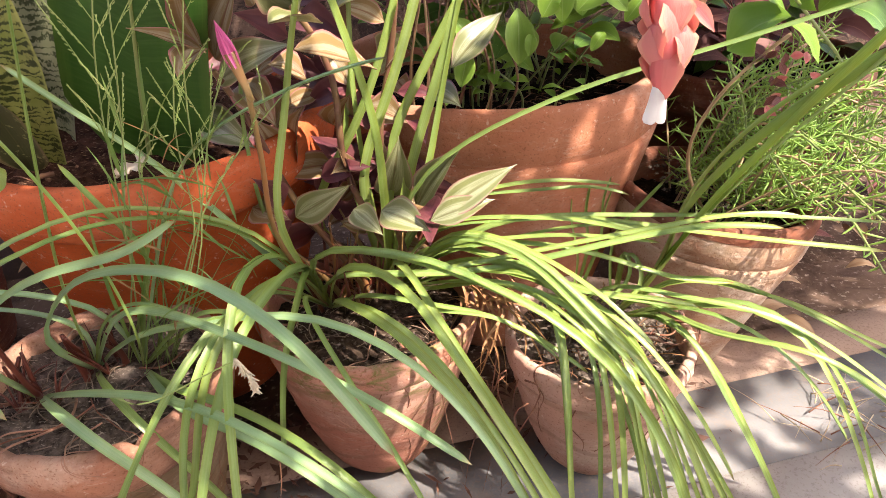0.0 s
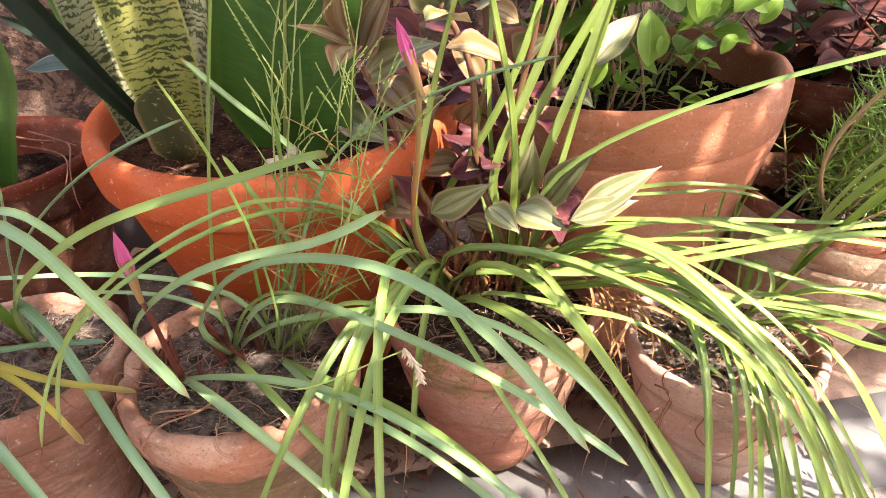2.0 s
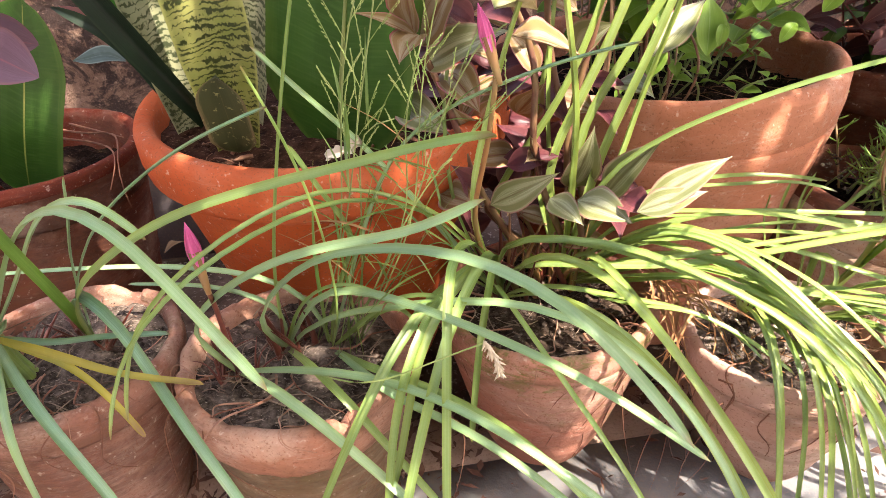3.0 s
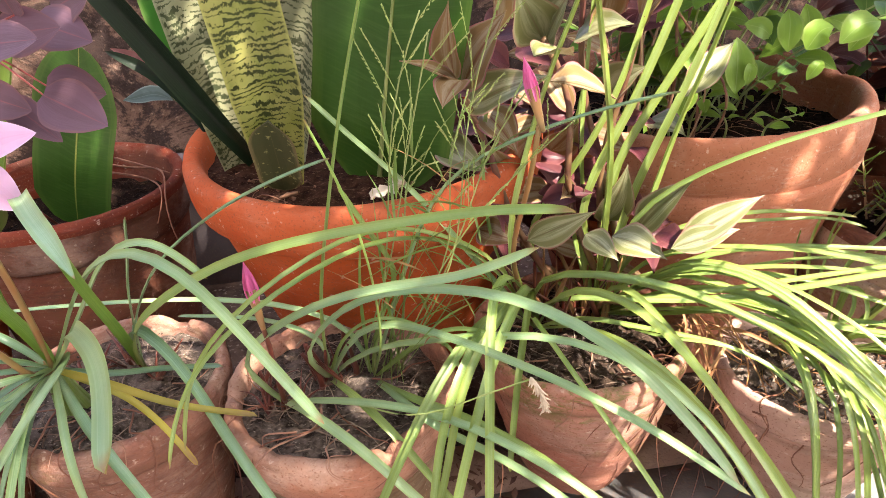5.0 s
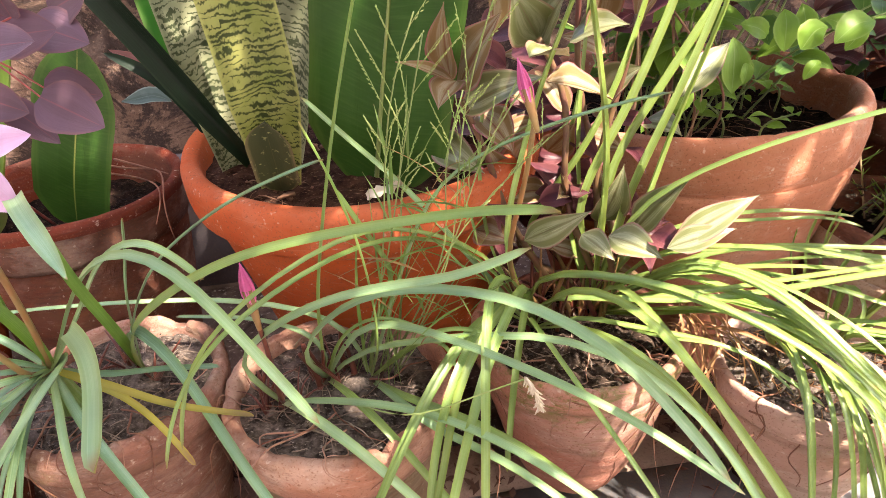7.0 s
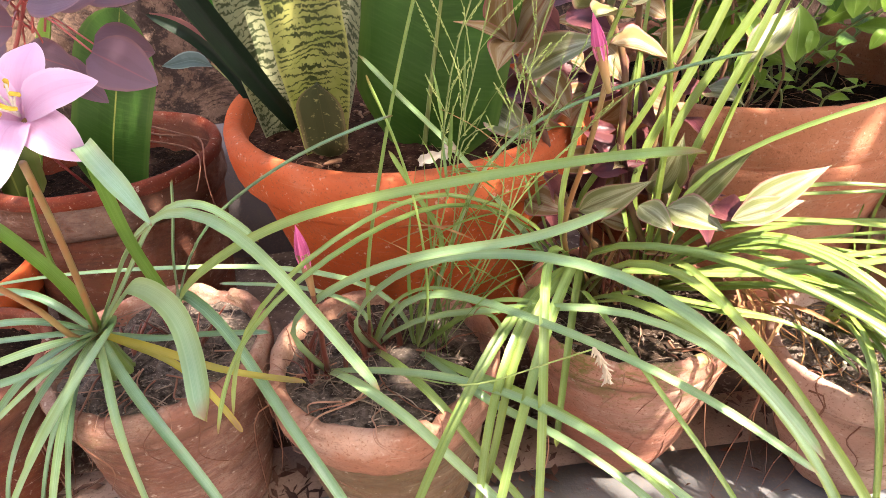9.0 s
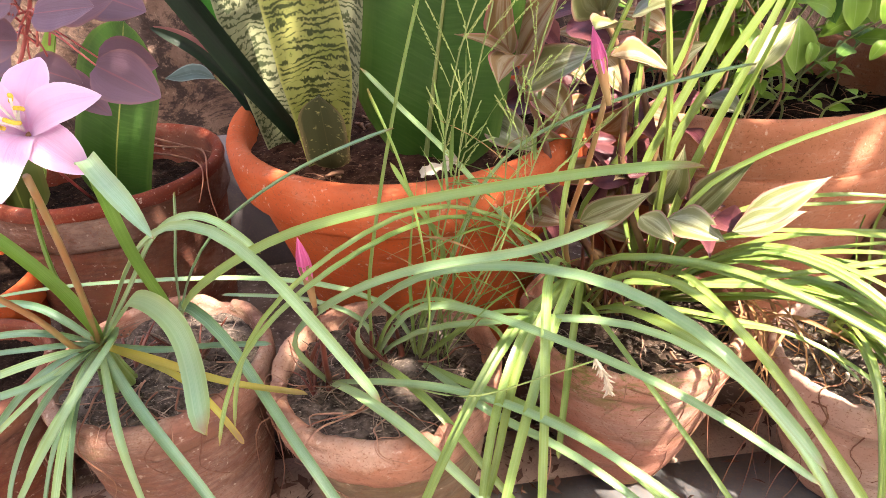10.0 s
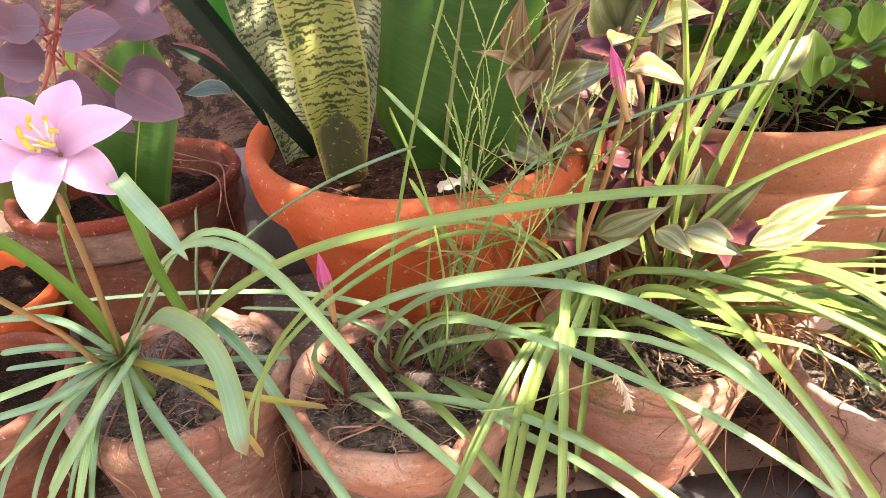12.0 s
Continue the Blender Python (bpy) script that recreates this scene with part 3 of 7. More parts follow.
def soil_mesh(r, z, rough, seed):
    verts, faces = [(0, 0, z + rough)], []
    rings, seg = 22, 90
    for k in range(1, rings + 1):
        for i in range(seg):
            a = 2 * math.pi * i / seg
            x, y = r * k / rings * math.cos(a), r * k / rings * math.sin(a)
            h = rough * (1.6 * noise.noise((x * 22 + seed, y * 22, seed)) + 0.8 * noise.noise((x * 70, y * 70 + seed, 2)) + 0.5 * noise.noise((x * 190, y * 190, seed)))
            verts.append((x, y, z + h + rough * (1 - k / rings)))
    faces += [(0, 1 + i, 1 + (i + 1) % seg) for i in range(seg)]
    for k in range(rings - 1):
        for i in range(seg):
            j = (i + 1) % seg
            faces.append((1 + k * seg + i, 1 + (k + 1) * seg + i, 1 + (k + 1) * seg + j, 1 + k * seg + j))
    return mesh("soil", verts, faces)


# ---- setting ----
def slab(name, x0, x1, y0, y1, z0, z1, material, label, div=1, rough=0.0):
    """A block whose top is divided and made uneven."""
    nx, ny = (div, max(1, int(div * (y1 - y0) / (x1 - x0)))) if div > 1 else (1, 1)
    verts, faces = [], []
    for j in range(ny + 1):
        for i in range(nx + 1):
            x, y = x0 + (x1 - x0) * i / nx, y0 + (y1 - y0) * j / ny
            verts.append((x, y, z1 + rough * (noise.noise((x * 5, y * 5, 1)) + 0.5 * noise.noise((x * 21, y * 21, 4)))))
    row = nx + 1
    faces += [(j * row + i, j * row + i + 1, (j + 1) * row + i + 1, (j + 1) * row + i) for j in range(ny) for i in range(nx)]
    ring = [i for i in range(row)] + [j * row + nx for j in range(1, ny + 1)] + [ny * row + i for i in range(nx - 1, -1, -1)] + [j * row for j in range(ny - 1, 0, -1)]
    base = len(verts)
    verts += [(verts[i][0], verts[i][1], z0) for i in ring]
    k = len(ring)
    faces += [(ring[i], base + i, base + (i + 1) % k, ring[(i + 1) % k]) for i in range(k)]
    faces.append(tuple(range(base + k - 1, base - 1, -1)))
    ob = part(name, mesh(name, verts, faces, smooth=div > 1), material)
    return tagged(ob, label, name.split("_")[0], kind="structure")


slab("ground", -30, 30, -30, 30, -0.3, -0.012, EARTH, "bare brown earth reaching away on all sides")
TURNED = radians(12.5)  # the wall and the paving run at this angle
for made in (
    slab("ground_bed", -2.4, 2.4, 0.472, 1.33, -0.05, 0.0, EARTH, "trodden earth bed along the wall", 170, 0.006),
    slab("pavement_ledge", -2.4, 2.4, 0.402, 0.470, -0.05, 0.003, LEDGE, "dusty pinkish brown concrete ledge under the pots", 160, 0.003),
    slab("pavement_edge", -2.4, 2.4, 0.288, 0.400, -0.05, 0.002, SLATE, "dark grey stone edging of the paving", 120, 0.002),
    slab("pavement", -2.4, 2.4, -2.4, 0.286, -0.05, 0.004, CONCRETE, "pale worn concrete paving", 60, 0.002),
):
    made.rotation_euler.z = TURNED


def wall():
    verts, faces = [], []
    nx, nz = 140, 30
    for j in range(nz + 1):
        for i in range(nx + 1):
            x, z = -2.4 + 4.8 * i / nx, -0.03 + 0.95 * j / nz
            verts.append((x, 1.30 + 0.012 * noise.noise((x * 4, z * 4, 0)) + 0.008 * noise.noise((x * 15, z * 15, 3)), z))
    row = nx + 1
    faces += [(j * row + i, j * row + i + 1, (j + 1) * row + i + 1, (j + 1) * row + i) for j in range(nz) for i in range(nx)]
    b = len(verts)
    verts += [(-2.4, 1.48, -0.03), (2.4, 1.48, -0.03), (2.4, 1.48, 0.92), (-2.4, 1.48, 0.92)]
    faces += [(b + 1, b, b + 3, b + 2), (b, 0, nz * row, b + 3), (nx, b + 1, b + 2, nz * row + nx), (nz * row, nz * row + nx, b + 2, b + 3)]
    ob = part("wall_north", mesh("wall_north", verts, faces), WALL)
    ob.rotation_euler.z = TURNED
    tagged(ob, "weathered brown plaster wall with dark moss stains", "wall", kind="structure")


wall()


def plain_wall(name, x0, y0, x1, y1, h, label):
    """An unseen thick plain wall that closes the yard and cuts low sky light."""
    a, b = Vector((x0, y0, 0)), Vector((x1, y1, 0))
    side = (b - a).cross(Vector((0, 0, 1))).normalized() * 0.2
    verts = [v + Vector((0, 0, z)) for z in (-0.05, h) for v in (a, b, b + side, a + side)]
    faces = [(0, 1, 5, 4), (1, 2, 6, 5), (2, 3, 7, 6), (3, 0, 4, 7), (4, 5, 6, 7), (3, 2, 1, 0)]
    tagged(part(name, mesh(name, verts, faces, smooth=False), PLAIN_PLASTER), label, "wall", kind="structure")


# both walls are added out of view to limit the sky fill
plain_wall("wall_south", -2.6, -1.9, 3.4, -2.2, 2.3, "unseen plain plastered wall added across the yard")
plain_wall("wall_west", -2.4, 1.2, -2.6, -1.9, 1.8, "unseen plain plastered wall added on the west side")


def stone_block():
    """A low worn stone lying against the foot of the wall."""
    verts, faces = [], []
    n = 14
    for k in range(4):
        for j in range(n + 1):
            x = -0.86 + 0.46 * j / n
            y, z = ((0.775, 0.0), (0.79, 0.168), (0.80, 0.176), (0.93, 0.172))[k]
            verts.append((x, y + 0.25 * (x + 0.6) + 0.008 * noise.noise((x * 9, z * 9, 2)), z + (0.005 * noise.noise((x * 14, 3, 1)) if k else 0)))
    for k in range(3):
        faces += [(k * (n + 1) + j, k * (n + 1) + j + 1, (k + 1) * (n + 1) + j + 1, (k + 1) * (n + 1) + j) for j in range(n)]
    b = len(verts)
    verts += [(verts[3 * (n + 1)][0], verts[3 * (n + 1)][1], 0), (verts[-1][0], verts[-1][1], 0)]
    faces += [(3 * (n + 1), b - 1, b + 1, b), (0, n + 1, 2 * (n + 1), 3 * (n + 1), b), (n, b + 1, 4 * n + 3, 3 * n + 2, 2 * n + 1)]
    tagged(part("stone_block", mesh("stone_block", verts, faces), STONE), "violet-grey stone block with a pale top against the wall", "stone block")


stone_block()


# ---- pots ----
def pot(label, x, y, top, rad, foot, band, material, soil, fill, wobble=0.02, lip=0.014, seed=0.0, lean=(0, 0), rim=None, group="clay pots", bowl=0.85, chip=0.0, step=0.75):
    """A clay pot: turned wall, thick rim band and the soil in it."""
    ob = thing("flower_pot", label, "flower pot", (x, y, 0), group)
    ob.rotation_euler = (radians(lean[0]), radians(lean[1]), 0)
    neck = rad - lip * step
    h = top - band
    wall_p = [(0.001, 0.004), (foot * 0.9, 0.0), (foot, 0.004)]
    wall_p += [(foot + (neck - foot) * (t ** bowl), 0.004 + (h - 0.004) * t) for t in (0.02, 0.05, 0.1, *[0.15 + 0.05 * j for j in range(18)])]
    wall_p += [(neck - 0.006, h + 0.002)]
    part("wall", mesh("wall", *lathe(wall_p, 64, wobble, seed)), material, ob)
    rim_p = [(neck - 0.004, h - 0.002), (rad - lip * 0.35, h), (rad - lip * 0.1, h + band * 0.12), (rad, h + band * 0.4), *[(rad, h + band * 0.4 + (top - lip * 0.55 - h - band * 0.4) * j / 4) for j in (1, 2, 3)], (rad, top - lip * 0.55), (rad - lip * 0.16, top - lip * 0.16), (rad - lip * 0.5, top),
             (rad - lip * 0.85, top - lip * 0.16), (rad - lip, top - lip * 0.55), (rad - lip * 1.25, top - band), (rad - lip * 1.6, top - band * 1.6 - 0.02)]
    me = mesh("rim", *lathe(rim_p, 128 if chip else 64, wobble, seed))
    if chip:
        # the lip is worn down and broken out in places
        for v in me.vertices:
            if v.co.z > h + band * 0.3:
                a = math.atan2(v.co.y, v.co.x)
                n = noise.noise((2.2 * math.cos(a), 2.2 * math.sin(a), seed * 3.0)) + 0.45 * noise.noise((9 * math.cos(a), 9 * math.sin(a), seed))
                lift = (v.co.z - h - band * 0.3) / (band * 0.7)
                v.co.z -= lift * min(band * 0.8, max(0.0, n - 0.12) * chip + 0.0012 * (1 + noise.noise((30 * math.cos(a), 30 * math.sin(a), seed))))
    part("rim", me, rim or material, ob)
    part("soil", soil_mesh(rad - lip * 1.05, top - fill, 0.006, seed), soil, ob, "crumbly soil with bits of straw")
    return ob


POT_A = pot("large smooth orange-red terracotta pot holding snake plants", -0.270, 0.577, 0.338, 0.180, 0.085, 0.05, TERRA_SMOOTH, SOIL_RED, 0.024, 0.006, 0.02, 1, (4, 0), TERRA_RED_RIM)
POT_B = pot("large peach terracotta pot with a thick rolled rim", 0.075, 0.677, 0.332, 0.190, 0.115, 0.06, TERRA_PEACH, SOIL_SHADED, 0.05, 0.008, 0.02, 2, step=0.12, chip=0.012)
# wall and rim take darker clays, so this corner's shade sits in the colour
POT_SP = pot("old brown clay pot with a limed side, colours darkened for its shade", -0.645, 0.602, 0.256, 0.131, 0.10, 0.05, TERRA_BROWN, SOIL_SHADED, 0.046, 0.025, 0.009, 3, (0, 0), TERRA_POWDER)
part("lip", mesh("lip", *lathe([(0.1325, 0.245), (0.1335, 0.252), (0.131, 0.2585), (0.126, 0.260), (0.1205, 0.257), (0.1185, 0.249), (0.1165, 0.200), (0.113, 0.165)], 64, 0.025, 3)), TERRA_GLAZE, POT_SP, "dark red flaking lip and inside")
POT_1 = pot("small worn clay pot with a cracked rim and rain lilies", -0.270, 0.341, 0.187, 0.098, 0.056, 0.046, TERRA_OLIVE, SOIL, 0.018, 0.03, 0.013, 4, (0, 0), TERRA_WORN, bowl=0.7, chip=0.02)
POT_2 = pot("small salmon clay pot with green algae stains", -0.062, 0.415, 0.190, 0.097, 0.034, 0.03, TERRA_SALMON, SOIL_DAMP, 0.024, 0.03, 0.009, 5, bowl=0.6, chip=0.012, step=0.3)
POT_3 = pot("small pinkish clay pot with peeling lime", 0.145, 0.398, 0.160, 0.085, 0.034, 0.03, TERRA_PINK, SOIL_PALE, 0.018, 0.03, 0.009, 6, bowl=0.62, chip=0.015, step=0.45)
POT_4 = pot("limed pale clay pot with moss rose", 0.285, 0.579, 0.205, 0.108, 0.066, 0.045, TERRA_LIME, SOIL_SHADED, 0.034, 0.02, 0.012, 7, (0, 8), TERRA_LIME, bowl=0.95, chip=0.012, step=0.15)
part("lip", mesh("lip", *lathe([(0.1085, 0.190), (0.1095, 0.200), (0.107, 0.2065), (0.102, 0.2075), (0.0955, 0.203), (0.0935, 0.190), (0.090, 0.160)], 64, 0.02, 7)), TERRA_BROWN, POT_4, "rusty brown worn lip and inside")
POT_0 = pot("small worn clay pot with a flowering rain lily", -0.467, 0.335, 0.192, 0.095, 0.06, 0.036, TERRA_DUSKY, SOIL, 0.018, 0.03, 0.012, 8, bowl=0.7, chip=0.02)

EXTRA_LEFT = pot("small reddish clay pot beside the lily pots, coloured dark for shade", -0.680, 0.330, 0.165, 0.092, 0.06, 0.036, TERRA_SHADED_RED, SOIL_SHADED, 0.018, 0.03, 0.012, 9)
EXTRA_RED = pot("bright orange clay pot in the shade", -0.800, 0.470, 0.175, 0.105, 0.065, 0.04, TERRA_SMOOTH, SOIL_SHADED, 0.02, 0.02, 0.012, 10)
EXTRA_BACK = pot("reddish clay pot behind the moss rose", 0.430, 0.800, 0.285, 0.150, 0.10, 0.05, TERRA_BROWN, SOIL_SHADED, 0.03, 0.02, 0.014, 11)


# ---- rain lilies ----
def leaf(plant, material, width, *points):
    """One strap leaf of a rain lily, from its foot to its tip."""
    broader = {"rain_lily.002": (1.15, 0.68), "rain_lily.003": (0.88, 0.80)}  # the sunlit clump stands broad, the bluish one arches broad
    upright = points[-1][2] - points[0][2] > 0.17 and material in (LILY_LIGHT, LILY_DEEP)
    face = (rng.uniform(0.35, 0.75), -0.70, 0.45) if upright else (rng.uniform(-0.25, 0.25), -0.45 + rng.uniform(-0.2, 0.2), 0.86)
    full = broader.get(plant.name, (0.88, 0.68))[0 if upright else 1]
    v, f, uv = ribbon(points, strap(width * full), 22, 5, 0.50 if upright else 0.46, 0.0008, face, rng.uniform(-0.35, 0.35))
    return part("leaf", mesh("leaf", v, f, uv), material, plant)


def stalk(plant, radius, material, *points, name="flower_stalk", end=0.8):
    v, f, uv = tube(points, lambda t: radius * (1.1 - (1.1 - end) * t), 14, 7)
    return part(name, mesh(name, v, f, uv), material, plant)


def bud(plant, foot, tip):
    """A closed bud: six petals wrapped round one another above a pale tube."""
    foot, tip = Vector(foot), Vector(tip)
    axis = tip - foot
    a = axis.normalized().orthogonal().normalized()
    head = None
    for i in range(6):
        out = Matrix.Rotation(i * math.pi / 3, 3, axis) @ a
        r = axis.length * 0.075
        pts = [foot + axis * 0.25 + out * r * 0.35, foot + axis * 0.5 + out * r, foot + axis * 0.78 + out * r * 0.8, tip + out * r * 0.05]
        v, f, uv = ribbon(pts, oval(axis.length * 0.175, 0.45), 10, 5, -0.55, 0.0006, tuple(out))
        me = mesh("petal", v, f, uv)
        head = head or part("bud", mesh("bud", *tube([foot, foot + axis * 0.3, foot + axis * 0.62], lambda t: axis.length * (0.035 + 0.05 * t), 8, 8)), STALK, plant, "closed deep pink bud")
        part("petal", me, BUD, head)


P1 = thing("rain_lily", "rain lily clump with strap leaves and a pink bud", "plant", (0, 0, 0), "rain lilies")
P2 = thing("rain_lily", "dense arching rain lily clump spilling over its salmon pot", "plant", (0, 0, 0), "rain lilies")
P3 = thing("rain_lily", "sunlit rain lily with drooping light green leaves", "plant", (0, 0, 0), "rain lilies")
P0 = thing("rain_lily", "rain lily with bluish leaves and an open pink flower", "plant", (0, 0, 0), "rain lilies")

leaf(P1, LILY_GREY, 0.011, (-0.315, 0.325, 0.172), (-0.333, 0.300, 0.233), (-0.268, 0.260, 0.306), (-0.195, 0.220, 0.356), (-0.149, 0.200, 0.371), (-0.112, 0.180, 0.402))
leaf(P1, LILY_GREY, 0.012, (-0.283, 0.355, 0.172), (-0.286, 0.310, 0.236), (-0.227, 0.270, 0.313), (-0.180, 0.240, 0.341), (-0.138, 0.215, 0.356), (-0.103, 0.190, 0.362), (-0.078, 0.170, 0.358), (-0.051, 0.150, 0.340), (-0.022, 0.130, 0.304))
leaf(P1, LILY, 0.006, (-0.245, 0.355, 0.172), (-0.227, 0.330, 0.231), (-0.222, 0.300, 0.323), (-0.226, 0.270, 0.396), (-0.235, 0.250, 0.443))
leaf(P1, LILY, 0.006, (-0.283, 0.355, 0.172), (-0.276, 0.340, 0.252), (-0.254, 0.320, 0.339), (-0.228, 0.300, 0.428), (-0.204, 0.280, 0.496), (-0.195, 0.270, 0.519))
leaf(P1, LILY_GREY, 0.008, (-0.245, 0.355, 0.172), (-0.209, 0.360, 0.276), (-0.172, 0.360, 0.358), (-0.107, 0.340, 0.399), (-0.062, 0.320, 0.422), (-0.023, 0.310, 0.433))
leaf(P1, LILY_GREY, 0.009, (-0.245, 0.355, 0.172), (-0.244, 0.360, 0.214), (-0.283, 0.370, 0.232), (-0.360, 0.370, 0.246), (-0.462, 0.370, 0.244), (-0.561, 0.360, 0.242), (-0.620, 0.350, 0.236))
leaf(P1, LILY_GREY, 0.008, (-0.283, 0.355, 0.172), (-0.288, 0.370, 0.201), (-0.344, 0.380, 0.218), (-0.421, 0.380, 0.222))
leaf(P1, LILY_GREY, 0.011, (-0.315, 0.325, 0.172), (-0.270, 0.298, 0.199), (-0.211, 0.280, 0.211), (-0.165, 0.260, 0.216), (-0.111, 0.230, 0.213), (-0.053, 0.200, 0.190), (-0.011, 0.178, 0.161))
leaf(P1, LILY, 0.011, (-0.245, 0.355, 0.172), (-0.197, 0.300, 0.196), (-0.168, 0.292, 0.194), (-0.133, 0.280, 0.183), (-0.089, 0.250, 0.178), (-0.044, 0.230, 0.140), (-0.009, 0.215, 0.100))
leaf(P1, LILY_GREY, 0.011, (-0.245, 0.355, 0.172), (-0.190, 0.280, 0.198), (-0.171, 0.290, 0.170), (-0.126, 0.260, 0.175), (-0.066, 0.230, 0.148), (-0.026, 0.210, 0.117))
leaf(P1, LILY_GREY, 0.011, (-0.283, 0.355, 0.172), (-0.245, 0.340, 0.242), (-0.205, 0.320, 0.257), (-0.142, 0.280, 0.262), (-0.092, 0.250, 0.260), (-0.035, 0.220, 0.247), (0.016, 0.196, 0.220))
leaf(P1, LILY_GREY, 0.010, (-0.283, 0.355, 0.172), (-0.263, 0.350, 0.208), (-0.225, 0.340, 0.222), (-0.138, 0.310, 0.253), (-0.099, 0.300, 0.265), (-0.058, 0.280, 0.264), (-0.021, 0.260, 0.255), (0.007, 0.250, 0.230), (0.035, 0.230, 0.192), (0.058, 0.220, 0.145), (0.077, 0.211, 0.095))
leaf(P1, LILY, 0.007, (-0.245, 0.355, 0.172), (-0.219, 0.356, 0.195), (-0.194, 0.360, 0.210), (-0.175, 0.350, 0.212), (-0.168, 0.340, 0.197))
leaf(P1, LILY, 0.008, (-0.245, 0.355, 0.172), (-0.238, 0.370, 0.220), (-0.214, 0.360, 0.276), (-0.228, 0.350, 0.314), (-0.247, 0.340, 0.363))
leaf(P1, LILY, 0.007, (-0.283, 0.355, 0.172), (-0.266, 0.350, 0.216), (-0.237, 0.340, 0.246), (-0.207, 0.330, 0.253), (-0.180, 0.320, 0.244))
leaf(P1, LILY, 0.007, (-0.245, 0.355, 0.172), (-0.212, 0.340, 0.212), (-0.181, 0.330, 0.242), (-0.154, 0.320, 0.252), (-0.133, 0.310, 0.252))
leaf(P1, LILY_GREY, 0.013, (-0.315, 0.325, 0.172), (-0.283, 0.288, 0.198), (-0.257, 0.268, 0.198), (-0.229, 0.245, 0.199), (-0.205, 0.250, 0.158), (-0.166, 0.230, 0.134), (-0.128, 0.211, 0.099))
leaf(P1, LILY, 0.011, (-0.283, 0.355, 0.172), (-0.253, 0.310, 0.197), (-0.212, 0.268, 0.195), (-0.186, 0.270, 0.143), (-0.150, 0.250, 0.110), (-0.118, 0.232, 0.069))

leaf(P2, LILY_GREY, 0.009, (-0.100, 0.435, 0.166), (-0.183, 0.400, 0.305), (-0.213, 0.380, 0.355), (-0.239, 0.360, 0.393), (-0.260, 0.340, 0.430))
leaf(P2, LILY, 0.008, (-0.100, 0.435, 0.166), (-0.143, 0.400, 0.267), (-0.173, 0.380, 0.296), (-0.219, 0.320, 0.332), (-0.258, 0.270, 0.333), (-0.296, 0.240, 0.319), (-0.339, 0.220, 0.276), (-0.354, 0.210, 0.218))
leaf(P2, LILY_LIGHT, 0.007, (-0.100, 0.435, 0.166), (-0.138, 0.402, 0.271), (-0.168, 0.384, 0.293), (-0.216, 0.326, 0.341), (-0.254, 0.278, 0.343), (-0.295, 0.250, 0.325), (-0.337, 0.232, 0.284), (-0.348, 0.224, 0.221))
leaf(P2, LILY, 0.012, (-0.100, 0.435, 0.166), (-0.117, 0.400, 0.244), (-0.136, 0.340, 0.283), (-0.140, 0.280, 0.270), (-0.140, 0.250, 0.225), (-0.142, 0.230, 0.163), (-0.143, 0.216, 0.110))
leaf(P2, LILY, 0.013, (-0.100, 0.435, 0.166), (-0.107, 0.400, 0.244), (-0.124, 0.330, 0.258), (-0.140, 0.280, 0.250), (-0.152, 0.250, 0.214), (-0.166, 0.230, 0.163), (-0.176, 0.214, 0.111))
leaf(P2, LILY_LIGHT, 0.011, (-0.100, 0.435, 0.166), (-0.107, 0.403, 0.238), (-0.128, 0.337, 0.256), (-0.151, 0.290, 0.254), (-0.166, 0.263, 0.215), (-0.175, 0.247, 0.156), (-0.194, 0.234, 0.105))
leaf(P2, LILY, 0.012, (-0.100, 0.435, 0.166), (-0.114, 0.390, 0.239), (-0.145, 0.320, 0.255), (-0.166, 0.270, 0.237), (-0.178, 0.250, 0.192), (-0.183, 0.240, 0.150), (-0.189, 0.230, 0.096))
leaf(P2, LILY, 0.010, (-0.100, 0.435, 0.166), (-0.134, 0.370, 0.235), (-0.162, 0.310, 0.246), (-0.182, 0.280, 0.229), (-0.202, 0.250, 0.197), (-0.221, 0.230, 0.161), (-0.240, 0.210, 0.114))
leaf(P2, LILY, 0.008, (-0.100, 0.435, 0.166), (-0.131, 0.368, 0.243), (-0.156, 0.307, 0.249), (-0.179, 0.275, 0.231), (-0.199, 0.243, 0.201), (-0.216, 0.222, 0.174), (-0.236, 0.200, 0.129))
leaf(P2, LILY, 0.011, (-0.100, 0.435, 0.166), (-0.105, 0.400, 0.244), (-0.111, 0.370, 0.224), (-0.118, 0.330, 0.208), (-0.123, 0.310, 0.167), (-0.127, 0.300, 0.120))
leaf(P2, LILY_LIGHT, 0.011, (-0.100, 0.435, 0.166), (-0.109, 0.390, 0.257), (-0.064, 0.360, 0.278), (-0.004, 0.330, 0.281), (0.050, 0.300, 0.269), (0.093, 0.280, 0.258), (0.126, 0.260, 0.228), (0.153, 0.240, 0.183), (0.173, 0.230, 0.130), (0.189, 0.222, 0.077))
leaf(P2, LILY, 0.009, (-0.100, 0.435, 0.166), (-0.113, 0.389, 0.257), (-0.068, 0.359, 0.276), (-0.003, 0.328, 0.289), (0.045, 0.298, 0.271), (0.090, 0.277, 0.260), (0.120, 0.256, 0.236), (0.147, 0.236, 0.190), (0.168, 0.225, 0.140), (0.179, 0.217, 0.080))
leaf(P2, LILY_LIGHT, 0.012, (-0.045, 0.460, 0.166), (0.028, 0.380, 0.275), (0.068, 0.350, 0.270), (0.102, 0.320, 0.252), (0.133, 0.290, 0.233), (0.167, 0.260, 0.183), (0.196, 0.240, 0.115), (0.213, 0.228, 0.064))
